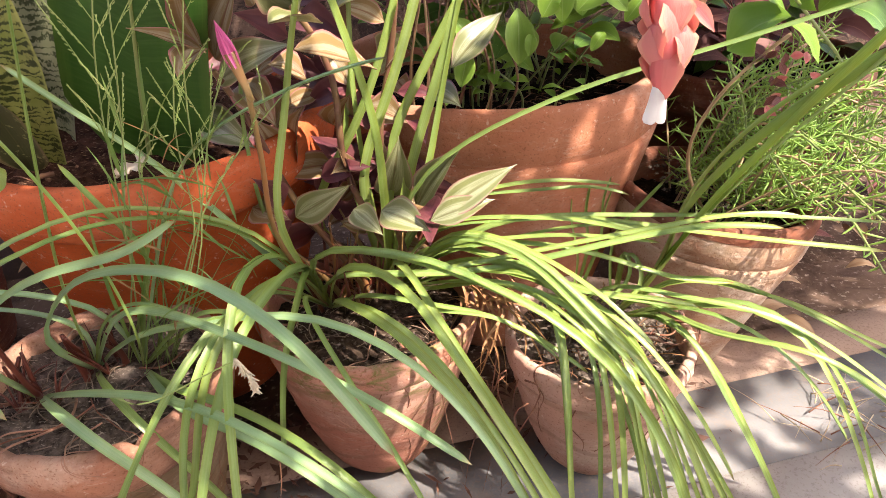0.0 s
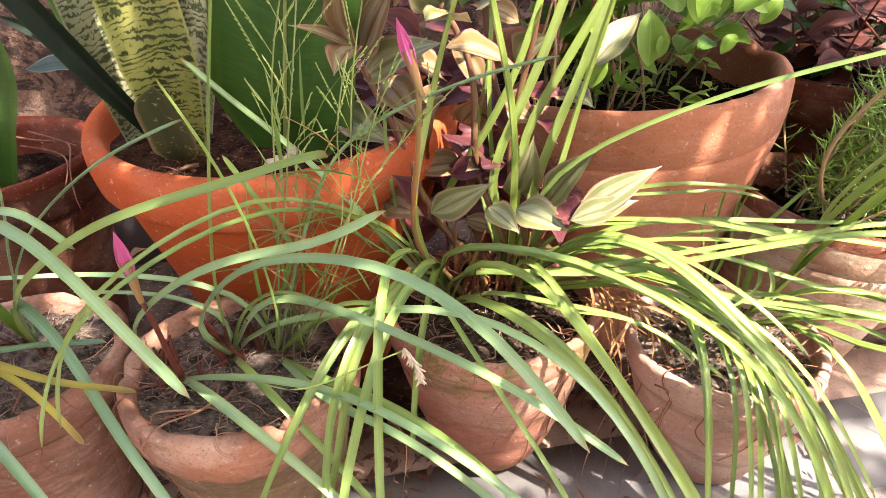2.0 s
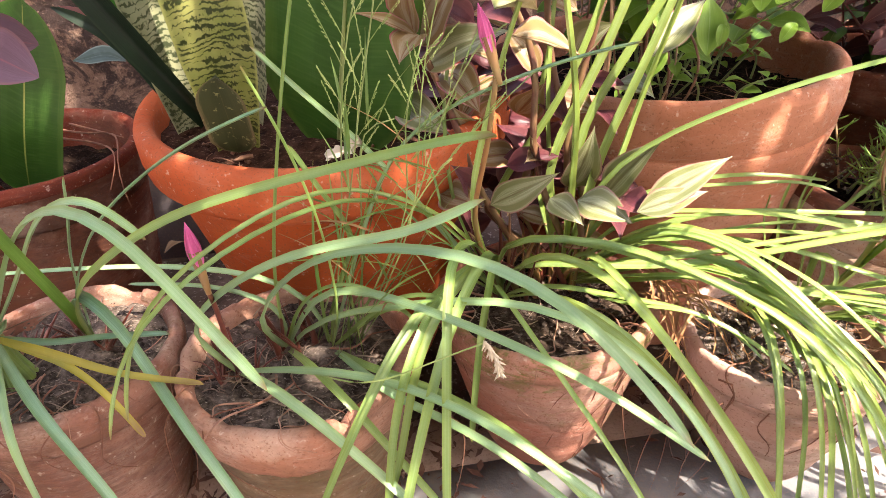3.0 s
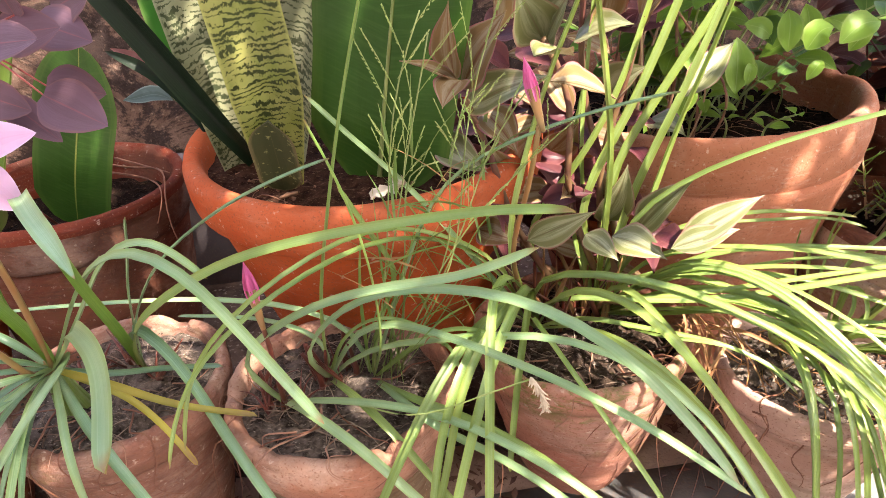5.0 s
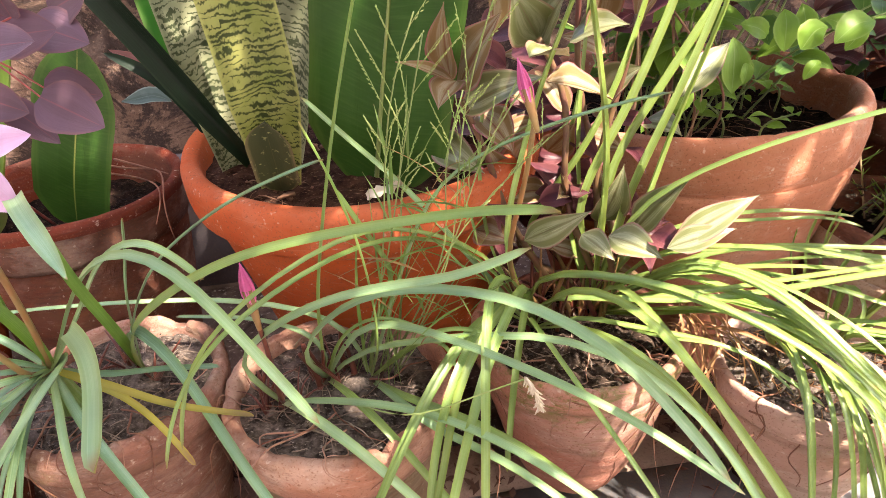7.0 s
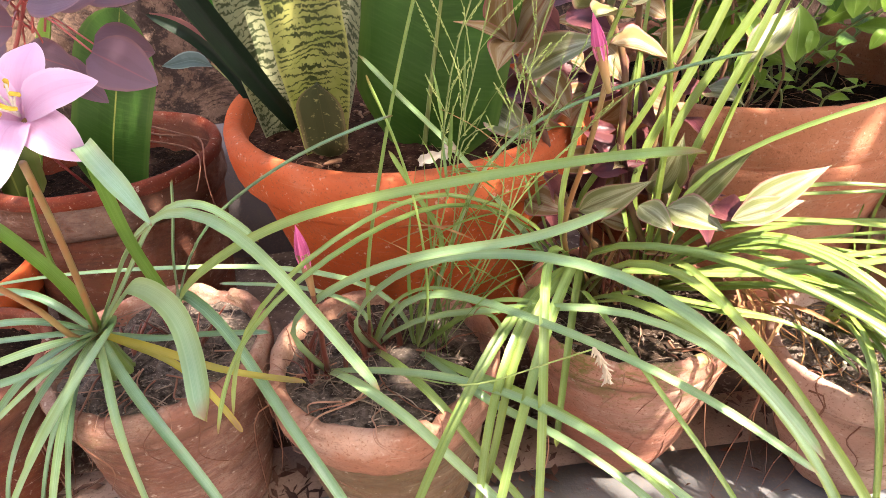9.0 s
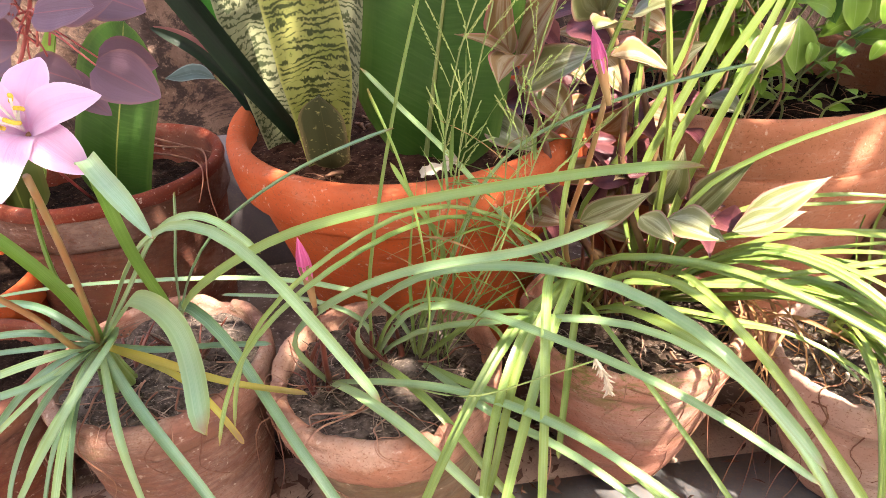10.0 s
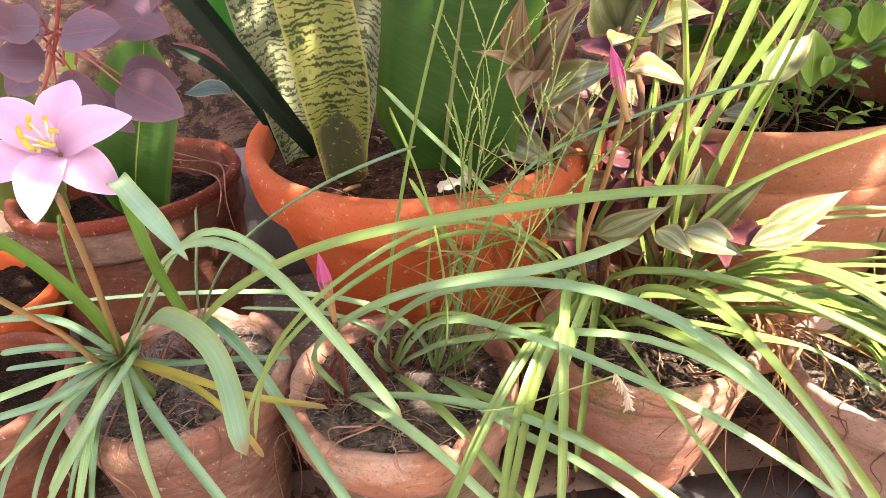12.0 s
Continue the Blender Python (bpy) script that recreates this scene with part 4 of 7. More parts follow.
leaf(P2, LILY, 0.010, (-0.045, 0.460, 0.166), (0.024, 0.381, 0.279), (0.069, 0.351, 0.276), (0.095, 0.322, 0.261), (0.126, 0.292, 0.236), (0.163, 0.263, 0.194), (0.189, 0.244, 0.127), (0.206, 0.233, 0.070))
leaf(P2, LILY, 0.010, (-0.100, 0.435, 0.166), (-0.101, 0.400, 0.228), (-0.033, 0.380, 0.236), (0.035, 0.360, 0.248), (0.090, 0.350, 0.266), (0.145, 0.340, 0.286), (0.193, 0.330, 0.301), (0.223, 0.320, 0.308), (0.244, 0.320, 0.300))
leaf(P2, LILY_LIGHT, 0.008, (-0.100, 0.435, 0.166), (-0.100, 0.401, 0.229), (-0.027, 0.382, 0.233), (0.041, 0.363, 0.256), (0.093, 0.355, 0.272), (0.153, 0.346, 0.288), (0.204, 0.337, 0.302), (0.239, 0.328, 0.316), (0.260, 0.329, 0.304))
leaf(P2, LILY_LIGHT, 0.012, (-0.100, 0.435, 0.166), (-0.077, 0.380, 0.253), (-0.035, 0.360, 0.253), (-0.006, 0.300, 0.253), (0.023, 0.260, 0.225), (0.050, 0.230, 0.191), (0.073, 0.210, 0.157), (0.096, 0.190, 0.112))
leaf(P2, LILY_LIGHT, 0.010, (-0.045, 0.460, 0.166), (-0.033, 0.400, 0.244), (-0.010, 0.340, 0.245), (0.020, 0.280, 0.222), (0.052, 0.240, 0.190), (0.081, 0.220, 0.144), (0.104, 0.205, 0.096))
leaf(P2, LILY_LIGHT, 0.012, (-0.100, 0.435, 0.166), (-0.079, 0.370, 0.222), (-0.031, 0.310, 0.234), (0.008, 0.270, 0.216), (0.036, 0.240, 0.186), (0.058, 0.220, 0.145), (0.078, 0.202, 0.097))
leaf(P2, LILY_LIGHT, 0.009, (-0.100, 0.435, 0.166), (-0.059, 0.350, 0.230), (-0.019, 0.310, 0.231), (0.019, 0.270, 0.205), (0.046, 0.250, 0.169), (0.068, 0.230, 0.132), (0.090, 0.211, 0.085))
leaf(P2, LILY, 0.007, (-0.100, 0.435, 0.166), (-0.108, 0.360, 0.236), (-0.077, 0.300, 0.222), (-0.048, 0.260, 0.198), (-0.033, 0.240, 0.185), (-0.016, 0.215, 0.170), (0.008, 0.179, 0.137))
leaf(P2, LILY_LIGHT, 0.009, (-0.045, 0.460, 0.166), (0.040, 0.420, 0.259), (0.108, 0.400, 0.272), (0.171, 0.380, 0.272), (0.231, 0.360, 0.270), (0.331, 0.330, 0.270))
leaf(P2, LILY, 0.008, (-0.045, 0.460, 0.166), (0.044, 0.425, 0.255), (0.112, 0.409, 0.269), (0.181, 0.394, 0.272), (0.240, 0.379, 0.279), (0.345, 0.354, 0.280))
leaf(P2, LILY_LIGHT, 0.008, (-0.045, 0.460, 0.166), (-0.013, 0.440, 0.250), (0.031, 0.430, 0.281), (0.077, 0.420, 0.296), (0.129, 0.420, 0.294), (0.155, 0.416, 0.291))
leaf(P2, LILY, 0.006, (-0.045, 0.460, 0.166), (-0.012, 0.439, 0.254), (0.032, 0.428, 0.282), (0.083, 0.417, 0.288), (0.139, 0.416, 0.293), (0.162, 0.411, 0.284))
leaf(P2, LILY, 0.008, (-0.045, 0.460, 0.166), (-0.021, 0.440, 0.281), (0.018, 0.420, 0.327), (0.077, 0.380, 0.374), (0.127, 0.350, 0.405), (0.174, 0.320, 0.427), (0.233, 0.270, 0.465))
leaf(P2, LILY, 0.008, (-0.100, 0.435, 0.166), (-0.065, 0.400, 0.205), (-0.006, 0.360, 0.219), (0.046, 0.340, 0.220), (0.084, 0.320, 0.206), (0.114, 0.310, 0.184))
leaf(P2, LILY, 0.009, (-0.045, 0.460, 0.166), (-0.004, 0.420, 0.241), (0.060, 0.380, 0.241), (0.110, 0.350, 0.231), (0.152, 0.330, 0.237), (0.179, 0.320, 0.235))
leaf(P2, LILY_LIGHT, 0.008, (-0.045, 0.460, 0.166), (-0.005, 0.419, 0.240), (0.066, 0.379, 0.244), (0.121, 0.348, 0.230), (0.167, 0.327, 0.242), (0.197, 0.317, 0.236))
leaf(P2, LILY, 0.008, (-0.045, 0.460, 0.166), (0.015, 0.410, 0.241), (0.084, 0.390, 0.255), (0.149, 0.370, 0.247), (0.193, 0.360, 0.230), (0.234, 0.350, 0.234))
leaf(P2, LILY_LIGHT, 0.009, (-0.045, 0.460, 0.166), (0.048, 0.400, 0.228), (0.096, 0.370, 0.229), (0.135, 0.340, 0.220), (0.163, 0.310, 0.204), (0.193, 0.290, 0.163), (0.227, 0.270, 0.101))
leaf(P2, LILY, 0.009, (-0.045, 0.460, 0.166), (0.045, 0.401, 0.227), (0.090, 0.372, 0.228), (0.126, 0.343, 0.214), (0.149, 0.314, 0.201), (0.177, 0.294, 0.155), (0.207, 0.275, 0.098))
leaf(P2, LILY, 0.007, (-0.045, 0.460, 0.166), (-0.005, 0.360, 0.213), (0.038, 0.340, 0.223), (0.070, 0.330, 0.211), (0.094, 0.320, 0.189))
leaf(P2, LILY_LIGHT, 0.010, (-0.045, 0.460, 0.166), (0.015, 0.380, 0.276), (0.061, 0.350, 0.278), (0.091, 0.320, 0.275), (0.118, 0.290, 0.266), (0.147, 0.270, 0.239))
leaf(P2, LILY, 0.008, (-0.045, 0.460, 0.166), (0.013, 0.378, 0.271), (0.056, 0.346, 0.278), (0.077, 0.315, 0.275), (0.101, 0.283, 0.258), (0.131, 0.261, 0.232))
leaf(P2, LILY_LIGHT, 0.009, (-0.045, 0.460, 0.166), (0.007, 0.380, 0.227), (0.058, 0.350, 0.245), (0.089, 0.330, 0.243), (0.120, 0.300, 0.228), (0.159, 0.280, 0.188))
leaf(P2, LILY_LIGHT, 0.008, (-0.045, 0.460, 0.166), (0.007, 0.383, 0.219), (0.052, 0.357, 0.244), (0.086, 0.340, 0.231), (0.110, 0.313, 0.222), (0.152, 0.297, 0.177))
leaf(P2, LILY_LIGHT, 0.009, (-0.045, 0.460, 0.166), (0.012, 0.390, 0.237), (0.051, 0.360, 0.259), (0.082, 0.330, 0.261), (0.104, 0.300, 0.248), (0.143, 0.280, 0.220))
leaf(P2, LILY_LIGHT, 0.008, (-0.045, 0.460, 0.166), (0.014, 0.394, 0.238), (0.051, 0.367, 0.255), (0.080, 0.341, 0.256), (0.098, 0.315, 0.245), (0.141, 0.299, 0.211))
leaf(P2, LILY_LIGHT, 0.008, (-0.045, 0.460, 0.166), (0.002, 0.420, 0.258), (0.069, 0.390, 0.279), (0.116, 0.370, 0.285), (0.169, 0.350, 0.279))
leaf(P2, LILY, 0.006, (-0.045, 0.460, 0.166), (-0.000, 0.424, 0.252), (0.069, 0.397, 0.271), (0.122, 0.381, 0.282), (0.174, 0.364, 0.270))
leaf(P2, LILY_LIGHT, 0.008, (-0.045, 0.460, 0.166), (0.002, 0.410, 0.242), (0.046, 0.390, 0.259), (0.106, 0.370, 0.273), (0.170, 0.350, 0.274))
leaf(P2, LILY_LIGHT, 0.006, (-0.045, 0.460, 0.166), (0.007, 0.416, 0.237), (0.057, 0.401, 0.251), (0.124, 0.387, 0.273), (0.190, 0.372, 0.269))
leaf(P2, LILY_LIGHT, 0.010, (-0.100, 0.435, 0.166), (-0.129, 0.400, 0.278), (-0.119, 0.410, 0.325), (-0.106, 0.415, 0.382), (-0.094, 0.400, 0.427), (-0.078, 0.385, 0.475), (-0.071, 0.370, 0.501))
leaf(P2, LILY_LIGHT, 0.012, (-0.045, 0.460, 0.166), (-0.116, 0.470, 0.238), (-0.083, 0.460, 0.301), (-0.048, 0.450, 0.365), (-0.027, 0.455, 0.423), (-0.016, 0.460, 0.458), (-0.011, 0.460, 0.484))
leaf(P2, LILY_LIGHT, 0.015, (-0.045, 0.460, 0.166), (-0.043, 0.430, 0.329), (-0.049, 0.410, 0.384), (-0.058, 0.390, 0.432), (-0.066, 0.375, 0.473), (-0.072, 0.360, 0.499))
leaf(P2, LILY_LIGHT, 0.012, (-0.045, 0.460, 0.166), (-0.063, 0.455, 0.283), (-0.038, 0.450, 0.351), (-0.021, 0.445, 0.394), (-0.010, 0.440, 0.430), (0.001, 0.440, 0.462), (0.006, 0.435, 0.486))
leaf(P2, LILY_LIGHT, 0.011, (-0.045, 0.460, 0.166), (-0.034, 0.465, 0.319), (-0.016, 0.465, 0.354), (0.011, 0.465, 0.405), (0.037, 0.468, 0.449), (0.052, 0.470, 0.475))
leaf(P2, LILY_LIGHT, 0.013, (-0.045, 0.460, 0.166), (-0.021, 0.455, 0.290), (-0.001, 0.450, 0.352), (0.016, 0.440, 0.408), (0.030, 0.430, 0.463), (0.034, 0.420, 0.490))
leaf(P2, LILY_LIGHT, 0.013, (-0.045, 0.460, 0.166), (-0.008, 0.445, 0.284), (0.005, 0.440, 0.347), (0.015, 0.420, 0.403), (0.026, 0.400, 0.461), (0.029, 0.390, 0.490))
leaf(P2, LILY_LIGHT, 0.007, (-0.045, 0.460, 0.166), (-0.061, 0.470, 0.312), (-0.062, 0.470, 0.374), (-0.060, 0.470, 0.417), (-0.057, 0.470, 0.460), (-0.056, 0.470, 0.489))
leaf(P2, LILY_LIGHT, 0.007, (-0.045, 0.460, 0.166), (-0.074, 0.470, 0.290), (-0.072, 0.475, 0.332), (-0.064, 0.475, 0.368), (-0.060, 0.475, 0.397))
leaf(P2, LILY, 0.006, (-0.100, 0.435, 0.166), (-0.138, 0.420, 0.261), (-0.146, 0.430, 0.316), (-0.146, 0.430, 0.362), (-0.140, 0.430, 0.394))

leaf(P3, LILY_LIGHT, 0.011, (0.165, 0.430, 0.142), (0.202, 0.420, 0.207), (0.213, 0.380, 0.290), (0.224, 0.330, 0.362), (0.225, 0.280, 0.422), (0.223, 0.240, 0.461))
leaf(P3, LILY, 0.009, (0.165, 0.430, 0.142), (0.203, 0.421, 0.211), (0.225, 0.382, 0.290), (0.238, 0.332, 0.365), (0.244, 0.283, 0.419), (0.246, 0.244, 0.463))
leaf(P3, LILY_LIGHT, 0.011, (0.165, 0.430, 0.142), (0.198, 0.420, 0.201), (0.201, 0.400, 0.270), (0.214, 0.360, 0.337), (0.228, 0.320, 0.388), (0.246, 0.270, 0.438))
leaf(P3, LILY_LIGHT, 0.008, (0.165, 0.430, 0.142), (0.202, 0.424, 0.196), (0.203, 0.408, 0.268), (0.213, 0.372, 0.336), (0.227, 0.336, 0.385), (0.252, 0.290, 0.436))
leaf(P3, LILY, 0.007, (0.165, 0.430, 0.142), (0.154, 0.420, 0.233), (0.167, 0.410, 0.266), (0.185, 0.400, 0.300))
leaf(P3, LILY_LIGHT, 0.005, (0.125, 0.435, 0.142), (0.140, 0.440, 0.216), (0.134, 0.440, 0.251), (0.134, 0.430, 0.284))
leaf(P3, LILY_LIGHT, 0.004, (0.125, 0.435, 0.142), (0.131, 0.438, 0.207), (0.122, 0.437, 0.243), (0.118, 0.425, 0.275))
leaf(P3, LILY_LIGHT, 0.005, (0.125, 0.435, 0.142), (0.150, 0.440, 0.221), (0.150, 0.440, 0.250), (0.153, 0.430, 0.279))
leaf(P3, LILY, 0.004, (0.125, 0.435, 0.142), (0.151, 0.439, 0.230), (0.147, 0.438, 0.260), (0.150, 0.426, 0.294))
leaf(P3, LILY_LIGHT, 0.009, (0.125, 0.435, 0.142), (0.087, 0.370, 0.209), (0.093, 0.330, 0.219), (0.090, 0.280, 0.191), (0.094, 0.250, 0.110), (0.097, 0.235, 0.057))
leaf(P3, LILY_LIGHT, 0.008, (0.125, 0.435, 0.142), (0.091, 0.369, 0.214), (0.094, 0.328, 0.224), (0.092, 0.278, 0.191), (0.093, 0.247, 0.113), (0.099, 0.230, 0.065))
leaf(P3, LILY_LIGHT, 0.009, (0.125, 0.435, 0.142), (0.116, 0.370, 0.199), (0.123, 0.320, 0.203), (0.125, 0.280, 0.166), (0.132, 0.260, 0.094), (0.136, 0.248, 0.041))
leaf(P3, LILY, 0.007, (0.125, 0.435, 0.142), (0.112, 0.374, 0.197), (0.121, 0.328, 0.193), (0.121, 0.293, 0.161), (0.125, 0.277, 0.081), (0.127, 0.269, 0.023))
leaf(P3, LILY_LIGHT, 0.009, (0.125, 0.435, 0.142), (0.131, 0.370, 0.186), (0.135, 0.300, 0.180), (0.139, 0.260, 0.094), (0.140, 0.241, 0.042))
leaf(P3, LILY_LIGHT, 0.007, (0.125, 0.435, 0.142), (0.137, 0.367, 0.185), (0.142, 0.294, 0.176), (0.155, 0.251, 0.094), (0.160, 0.229, 0.041))
leaf(P3, LILY, 0.009, (0.125, 0.435, 0.142), (0.145, 0.380, 0.219), (0.192, 0.350, 0.221), (0.241, 0.330, 0.224), (0.288, 0.310, 0.207), (0.344, 0.290, 0.167))
leaf(P3, LILY_LIGHT, 0.009, (0.165, 0.430, 0.142), (0.171, 0.380, 0.203), (0.210, 0.330, 0.201), (0.260, 0.300, 0.211), (0.293, 0.280, 0.205), (0.346, 0.270, 0.164))
leaf(P3, LILY, 0.007, (0.165, 0.430, 0.142), (0.174, 0.380, 0.206), (0.208, 0.330, 0.199), (0.262, 0.300, 0.213), (0.300, 0.281, 0.197), (0.350, 0.271, 0.153))
leaf(P3, LILY_LIGHT, 0.009, (0.125, 0.435, 0.142), (0.082, 0.370, 0.218), (0.130, 0.320, 0.225), (0.159, 0.280, 0.197), (0.189, 0.260, 0.147), (0.216, 0.250, 0.097), (0.237, 0.242, 0.047))
leaf(P3, LILY_LIGHT, 0.007, (0.125, 0.435, 0.142), (0.084, 0.370, 0.222), (0.128, 0.321, 0.229), (0.160, 0.281, 0.200), (0.191, 0.261, 0.148), (0.220, 0.252, 0.101), (0.240, 0.244, 0.054))
leaf(P3, LILY_LIGHT, 0.009, (0.165, 0.430, 0.142), (0.189, 0.360, 0.196), (0.214, 0.320, 0.181), (0.238, 0.290, 0.135), (0.270, 0.270, 0.071), (0.290, 0.258, 0.021))
leaf(P3, LILY, 0.008, (0.165, 0.430, 0.142), (0.190, 0.360, 0.199), (0.206, 0.320, 0.189), (0.230, 0.291, 0.144), (0.263, 0.271, 0.083), (0.278, 0.259, 0.039))
leaf(P3, LILY_LIGHT, 0.009, (0.165, 0.430, 0.142), (0.238, 0.350, 0.215), (0.278, 0.310, 0.213), (0.299, 0.290, 0.173), (0.319, 0.270, 0.126), (0.339, 0.260, 0.078), (0.355, 0.252, 0.026))
leaf(P3, LILY, 0.008, (0.165, 0.430, 0.142), (0.239, 0.352, 0.220), (0.279, 0.314, 0.211), (0.306, 0.297, 0.180), (0.326, 0.279, 0.134), (0.344, 0.271, 0.085), (0.365, 0.265, 0.044))
leaf(P3, LILY, 0.008, (0.165, 0.430, 0.142), (0.196, 0.380, 0.193), (0.231, 0.350, 0.201), (0.261, 0.330, 0.192), (0.295, 0.310, 0.161), (0.333, 0.300, 0.105))
leaf(P3, LILY_LIGHT, 0.008, (0.125, 0.435, 0.142), (0.147, 0.360, 0.199), (0.161, 0.310, 0.187), (0.174, 0.280, 0.150), (0.199, 0.260, 0.089), (0.215, 0.247, 0.038))
leaf(P3, LILY_LIGHT, 0.007, (0.125, 0.435, 0.142), (0.148, 0.361, 0.193), (0.157, 0.312, 0.176), (0.176, 0.283, 0.140), (0.196, 0.264, 0.073), (0.211, 0.252, 0.024))
leaf(P3, LILY_LIGHT, 0.008, (0.125, 0.435, 0.142), (0.137, 0.360, 0.199), (0.151, 0.300, 0.179), (0.160, 0.270, 0.138), (0.172, 0.260, 0.091), (0.183, 0.251, 0.038))
leaf(P3, LILY_LIGHT, 0.007, (0.125, 0.435, 0.142), (0.136, 0.362, 0.198), (0.144, 0.304, 0.190), (0.149, 0.276, 0.148), (0.161, 0.268, 0.098), (0.171, 0.261, 0.047))
leaf(P3, LILY_LIGHT, 0.007, (0.165, 0.430, 0.142), (0.210, 0.410, 0.201), (0.256, 0.390, 0.206), (0.298, 0.370, 0.194), (0.340, 0.350, 0.177), (0.380, 0.340, 0.153))
leaf(P3, LILY_LIGHT, 0.006, (0.165, 0.430, 0.142), (0.209, 0.409, 0.200), (0.262, 0.387, 0.201), (0.302, 0.366, 0.198), (0.349, 0.345, 0.177), (0.392, 0.333, 0.160))
leaf(P3, LILY_LIGHT, 0.008, (0.165, 0.430, 0.142), (0.173, 0.430, 0.220), (0.185, 0.410, 0.196), (0.164, 0.400, 0.180))
leaf(P3, LILY, 0.007, (0.165, 0.430, 0.142), (0.170, 0.433, 0.221), (0.175, 0.416, 0.194), (0.148, 0.409, 0.177))
leaf(P3, LILY_LIGHT, 0.009, (0.125, 0.435, 0.142), (0.136, 0.350, 0.190), (0.143, 0.300, 0.168), (0.158, 0.280, 0.127), (0.168, 0.260, 0.088), (0.178, 0.240, 0.038))
leaf(P3, LILY, 0.007, (0.125, 0.435, 0.142), (0.132, 0.349, 0.182), (0.140, 0.297, 0.163), (0.152, 0.276, 0.124), (0.157, 0.255, 0.081), (0.166, 0.233, 0.025))

leaf(P0, LILY_DEEP, 0.012, (-0.488, 0.300, 0.228), (-0.476, 0.290, 0.247), (-0.464, 0.260, 0.305), (-0.464, 0.240, 0.344), (-0.465, 0.220, 0.378), (-0.472, 0.200, 0.405))
leaf(P0, LILY_DEEP, 0.010, (-0.488, 0.300, 0.228), (-0.479, 0.290, 0.252), (-0.474, 0.270, 0.307), (-0.464, 0.260, 0.349), (-0.451, 0.250, 0.382))
leaf(P0, LILY_DEEP, 0.010, (-0.455, 0.360, 0.178), (-0.411, 0.285, 0.278), (-0.390, 0.240, 0.342), (-0.362, 0.195, 0.401), (-0.342, 0.165, 0.441))
v, f, uv = ribbon([(-0.488, 0.300, 0.228), (-0.446, 0.267, 0.269), (-0.386, 0.212, 0.328), (-0.327, 0.146, 0.381), (-0.267, 0.080, 0.419), (-0.244, 0.050, 0.429), (-0.233, 0.031, 0.4335), (-0.226, 0.017, 0.433)], lambda v: 0.0101 * min(1.0, 0.7 + 0.5 * v) * (1 - 0.34 * max(0.0, v - 0.5) / 0.5) * (1 if v < 0.965 else max(0.0, 1 - ((v - 0.965) / 0.035) ** 2.2) ** 0.5), 34, 5, 0.3, 0.0008, (-0.1, -0.45, 0.86), 0.1)
part("leaf", mesh("leaf", v, f, uv), LILY_GREY, P0, "arching leaf with a blunt yellowish tip")
leaf(P0, LILY_GREY, 0.011, (-0.488, 0.300, 0.228), (-0.447, 0.280, 0.281), (-0.394, 0.250, 0.347), (-0.347, 0.230, 0.379), (-0.320, 0.220, 0.379), (-0.289, 0.205, 0.357), (-0.261, 0.195, 0.321), (-0.234, 0.190, 0.280))
leaf(P0, LILY_GREY, 0.009, (-0.488, 0.300, 0.228), (-0.441, 0.290, 0.284), (-0.394, 0.275, 0.345), (-0.363, 0.270, 0.363), (-0.338, 0.262, 0.358), (-0.318, 0.259, 0.337))
leaf(P0, LILY_BLUE, 0.012, (-0.455, 0.360, 0.178), (-0.419, 0.310, 0.268), (-0.372, 0.280, 0.262), (-0.337, 0.250, 0.236), (-0.307, 0.220, 0.215), (-0.278, 0.200, 0.188), (-0.248, 0.179, 0.147))
leaf(P0, LILY_GREY, 0.013, (-0.488, 0.300, 0.228), (-0.439, 0.270, 0.268), (-0.446, 0.230, 0.256), (-0.460, 0.200, 0.233), (-0.483, 0.180, 0.198), (-0.506, 0.160, 0.151))
leaf(P0, LILY_GREY, 0.011, (-0.488, 0.300, 0.228), (-0.468, 0.270, 0.214), (-0.440, 0.228, 0.199), (-0.434, 0.220, 0.152), (-0.428, 0.213, 0.098))
leaf(P0, LILY_BLUE, 0.012, (-0.488, 0.300, 0.228), (-0.455, 0.270, 0.203), (-0.417, 0.240, 0.188), (-0.383, 0.220, 0.156), (-0.352, 0.201, 0.115))
leaf(P0, LILY_BLUE, 0.009, (-0.488, 0.300, 0.228), (-0.486, 0.270, 0.224), (-0.488, 0.232, 0.204), (-0.513, 0.220, 0.147), (-0.530, 0.212, 0.095))
leaf(P0, LILY_GREY, 0.010, (-0.488, 0.300, 0.228), (-0.482, 0.270, 0.246), (-0.499, 0.250, 0.252), (-0.531, 0.240, 0.244), (-0.563, 0.230, 0.236))
leaf(P0, LILY_BLUE, 0.009, (-0.488, 0.300, 0.228), (-0.488, 0.280, 0.249), (-0.503, 0.260, 0.270), (-0.540, 0.250, 0.271))
leaf(P0, LILY_GREY, 0.011, (-0.488, 0.300, 0.228), (-0.480, 0.270, 0.241), (-0.501, 0.240, 0.229), (-0.534, 0.220, 0.203), (-0.565, 0.210, 0.177))
leaf(P0, LILY_BLUE, 0.009, (-0.488, 0.300, 0.228), (-0.482, 0.280, 0.238), (-0.496, 0.250, 0.236), (-0.528, 0.230, 0.234), (-0.562, 0.220, 0.229))
leaf(P0, LILY_BLUE, 0.009, (-0.488, 0.300, 0.228), (-0.502, 0.300, 0.244), (-0.532, 0.300, 0.266), (-0.587, 0.300, 0.264))
leaf(P0, LILY_BLUE, 0.008, (-0.488, 0.300, 0.228), (-0.494, 0.280, 0.243), (-0.514, 0.260, 0.254), (-0.542, 0.250, 0.256))
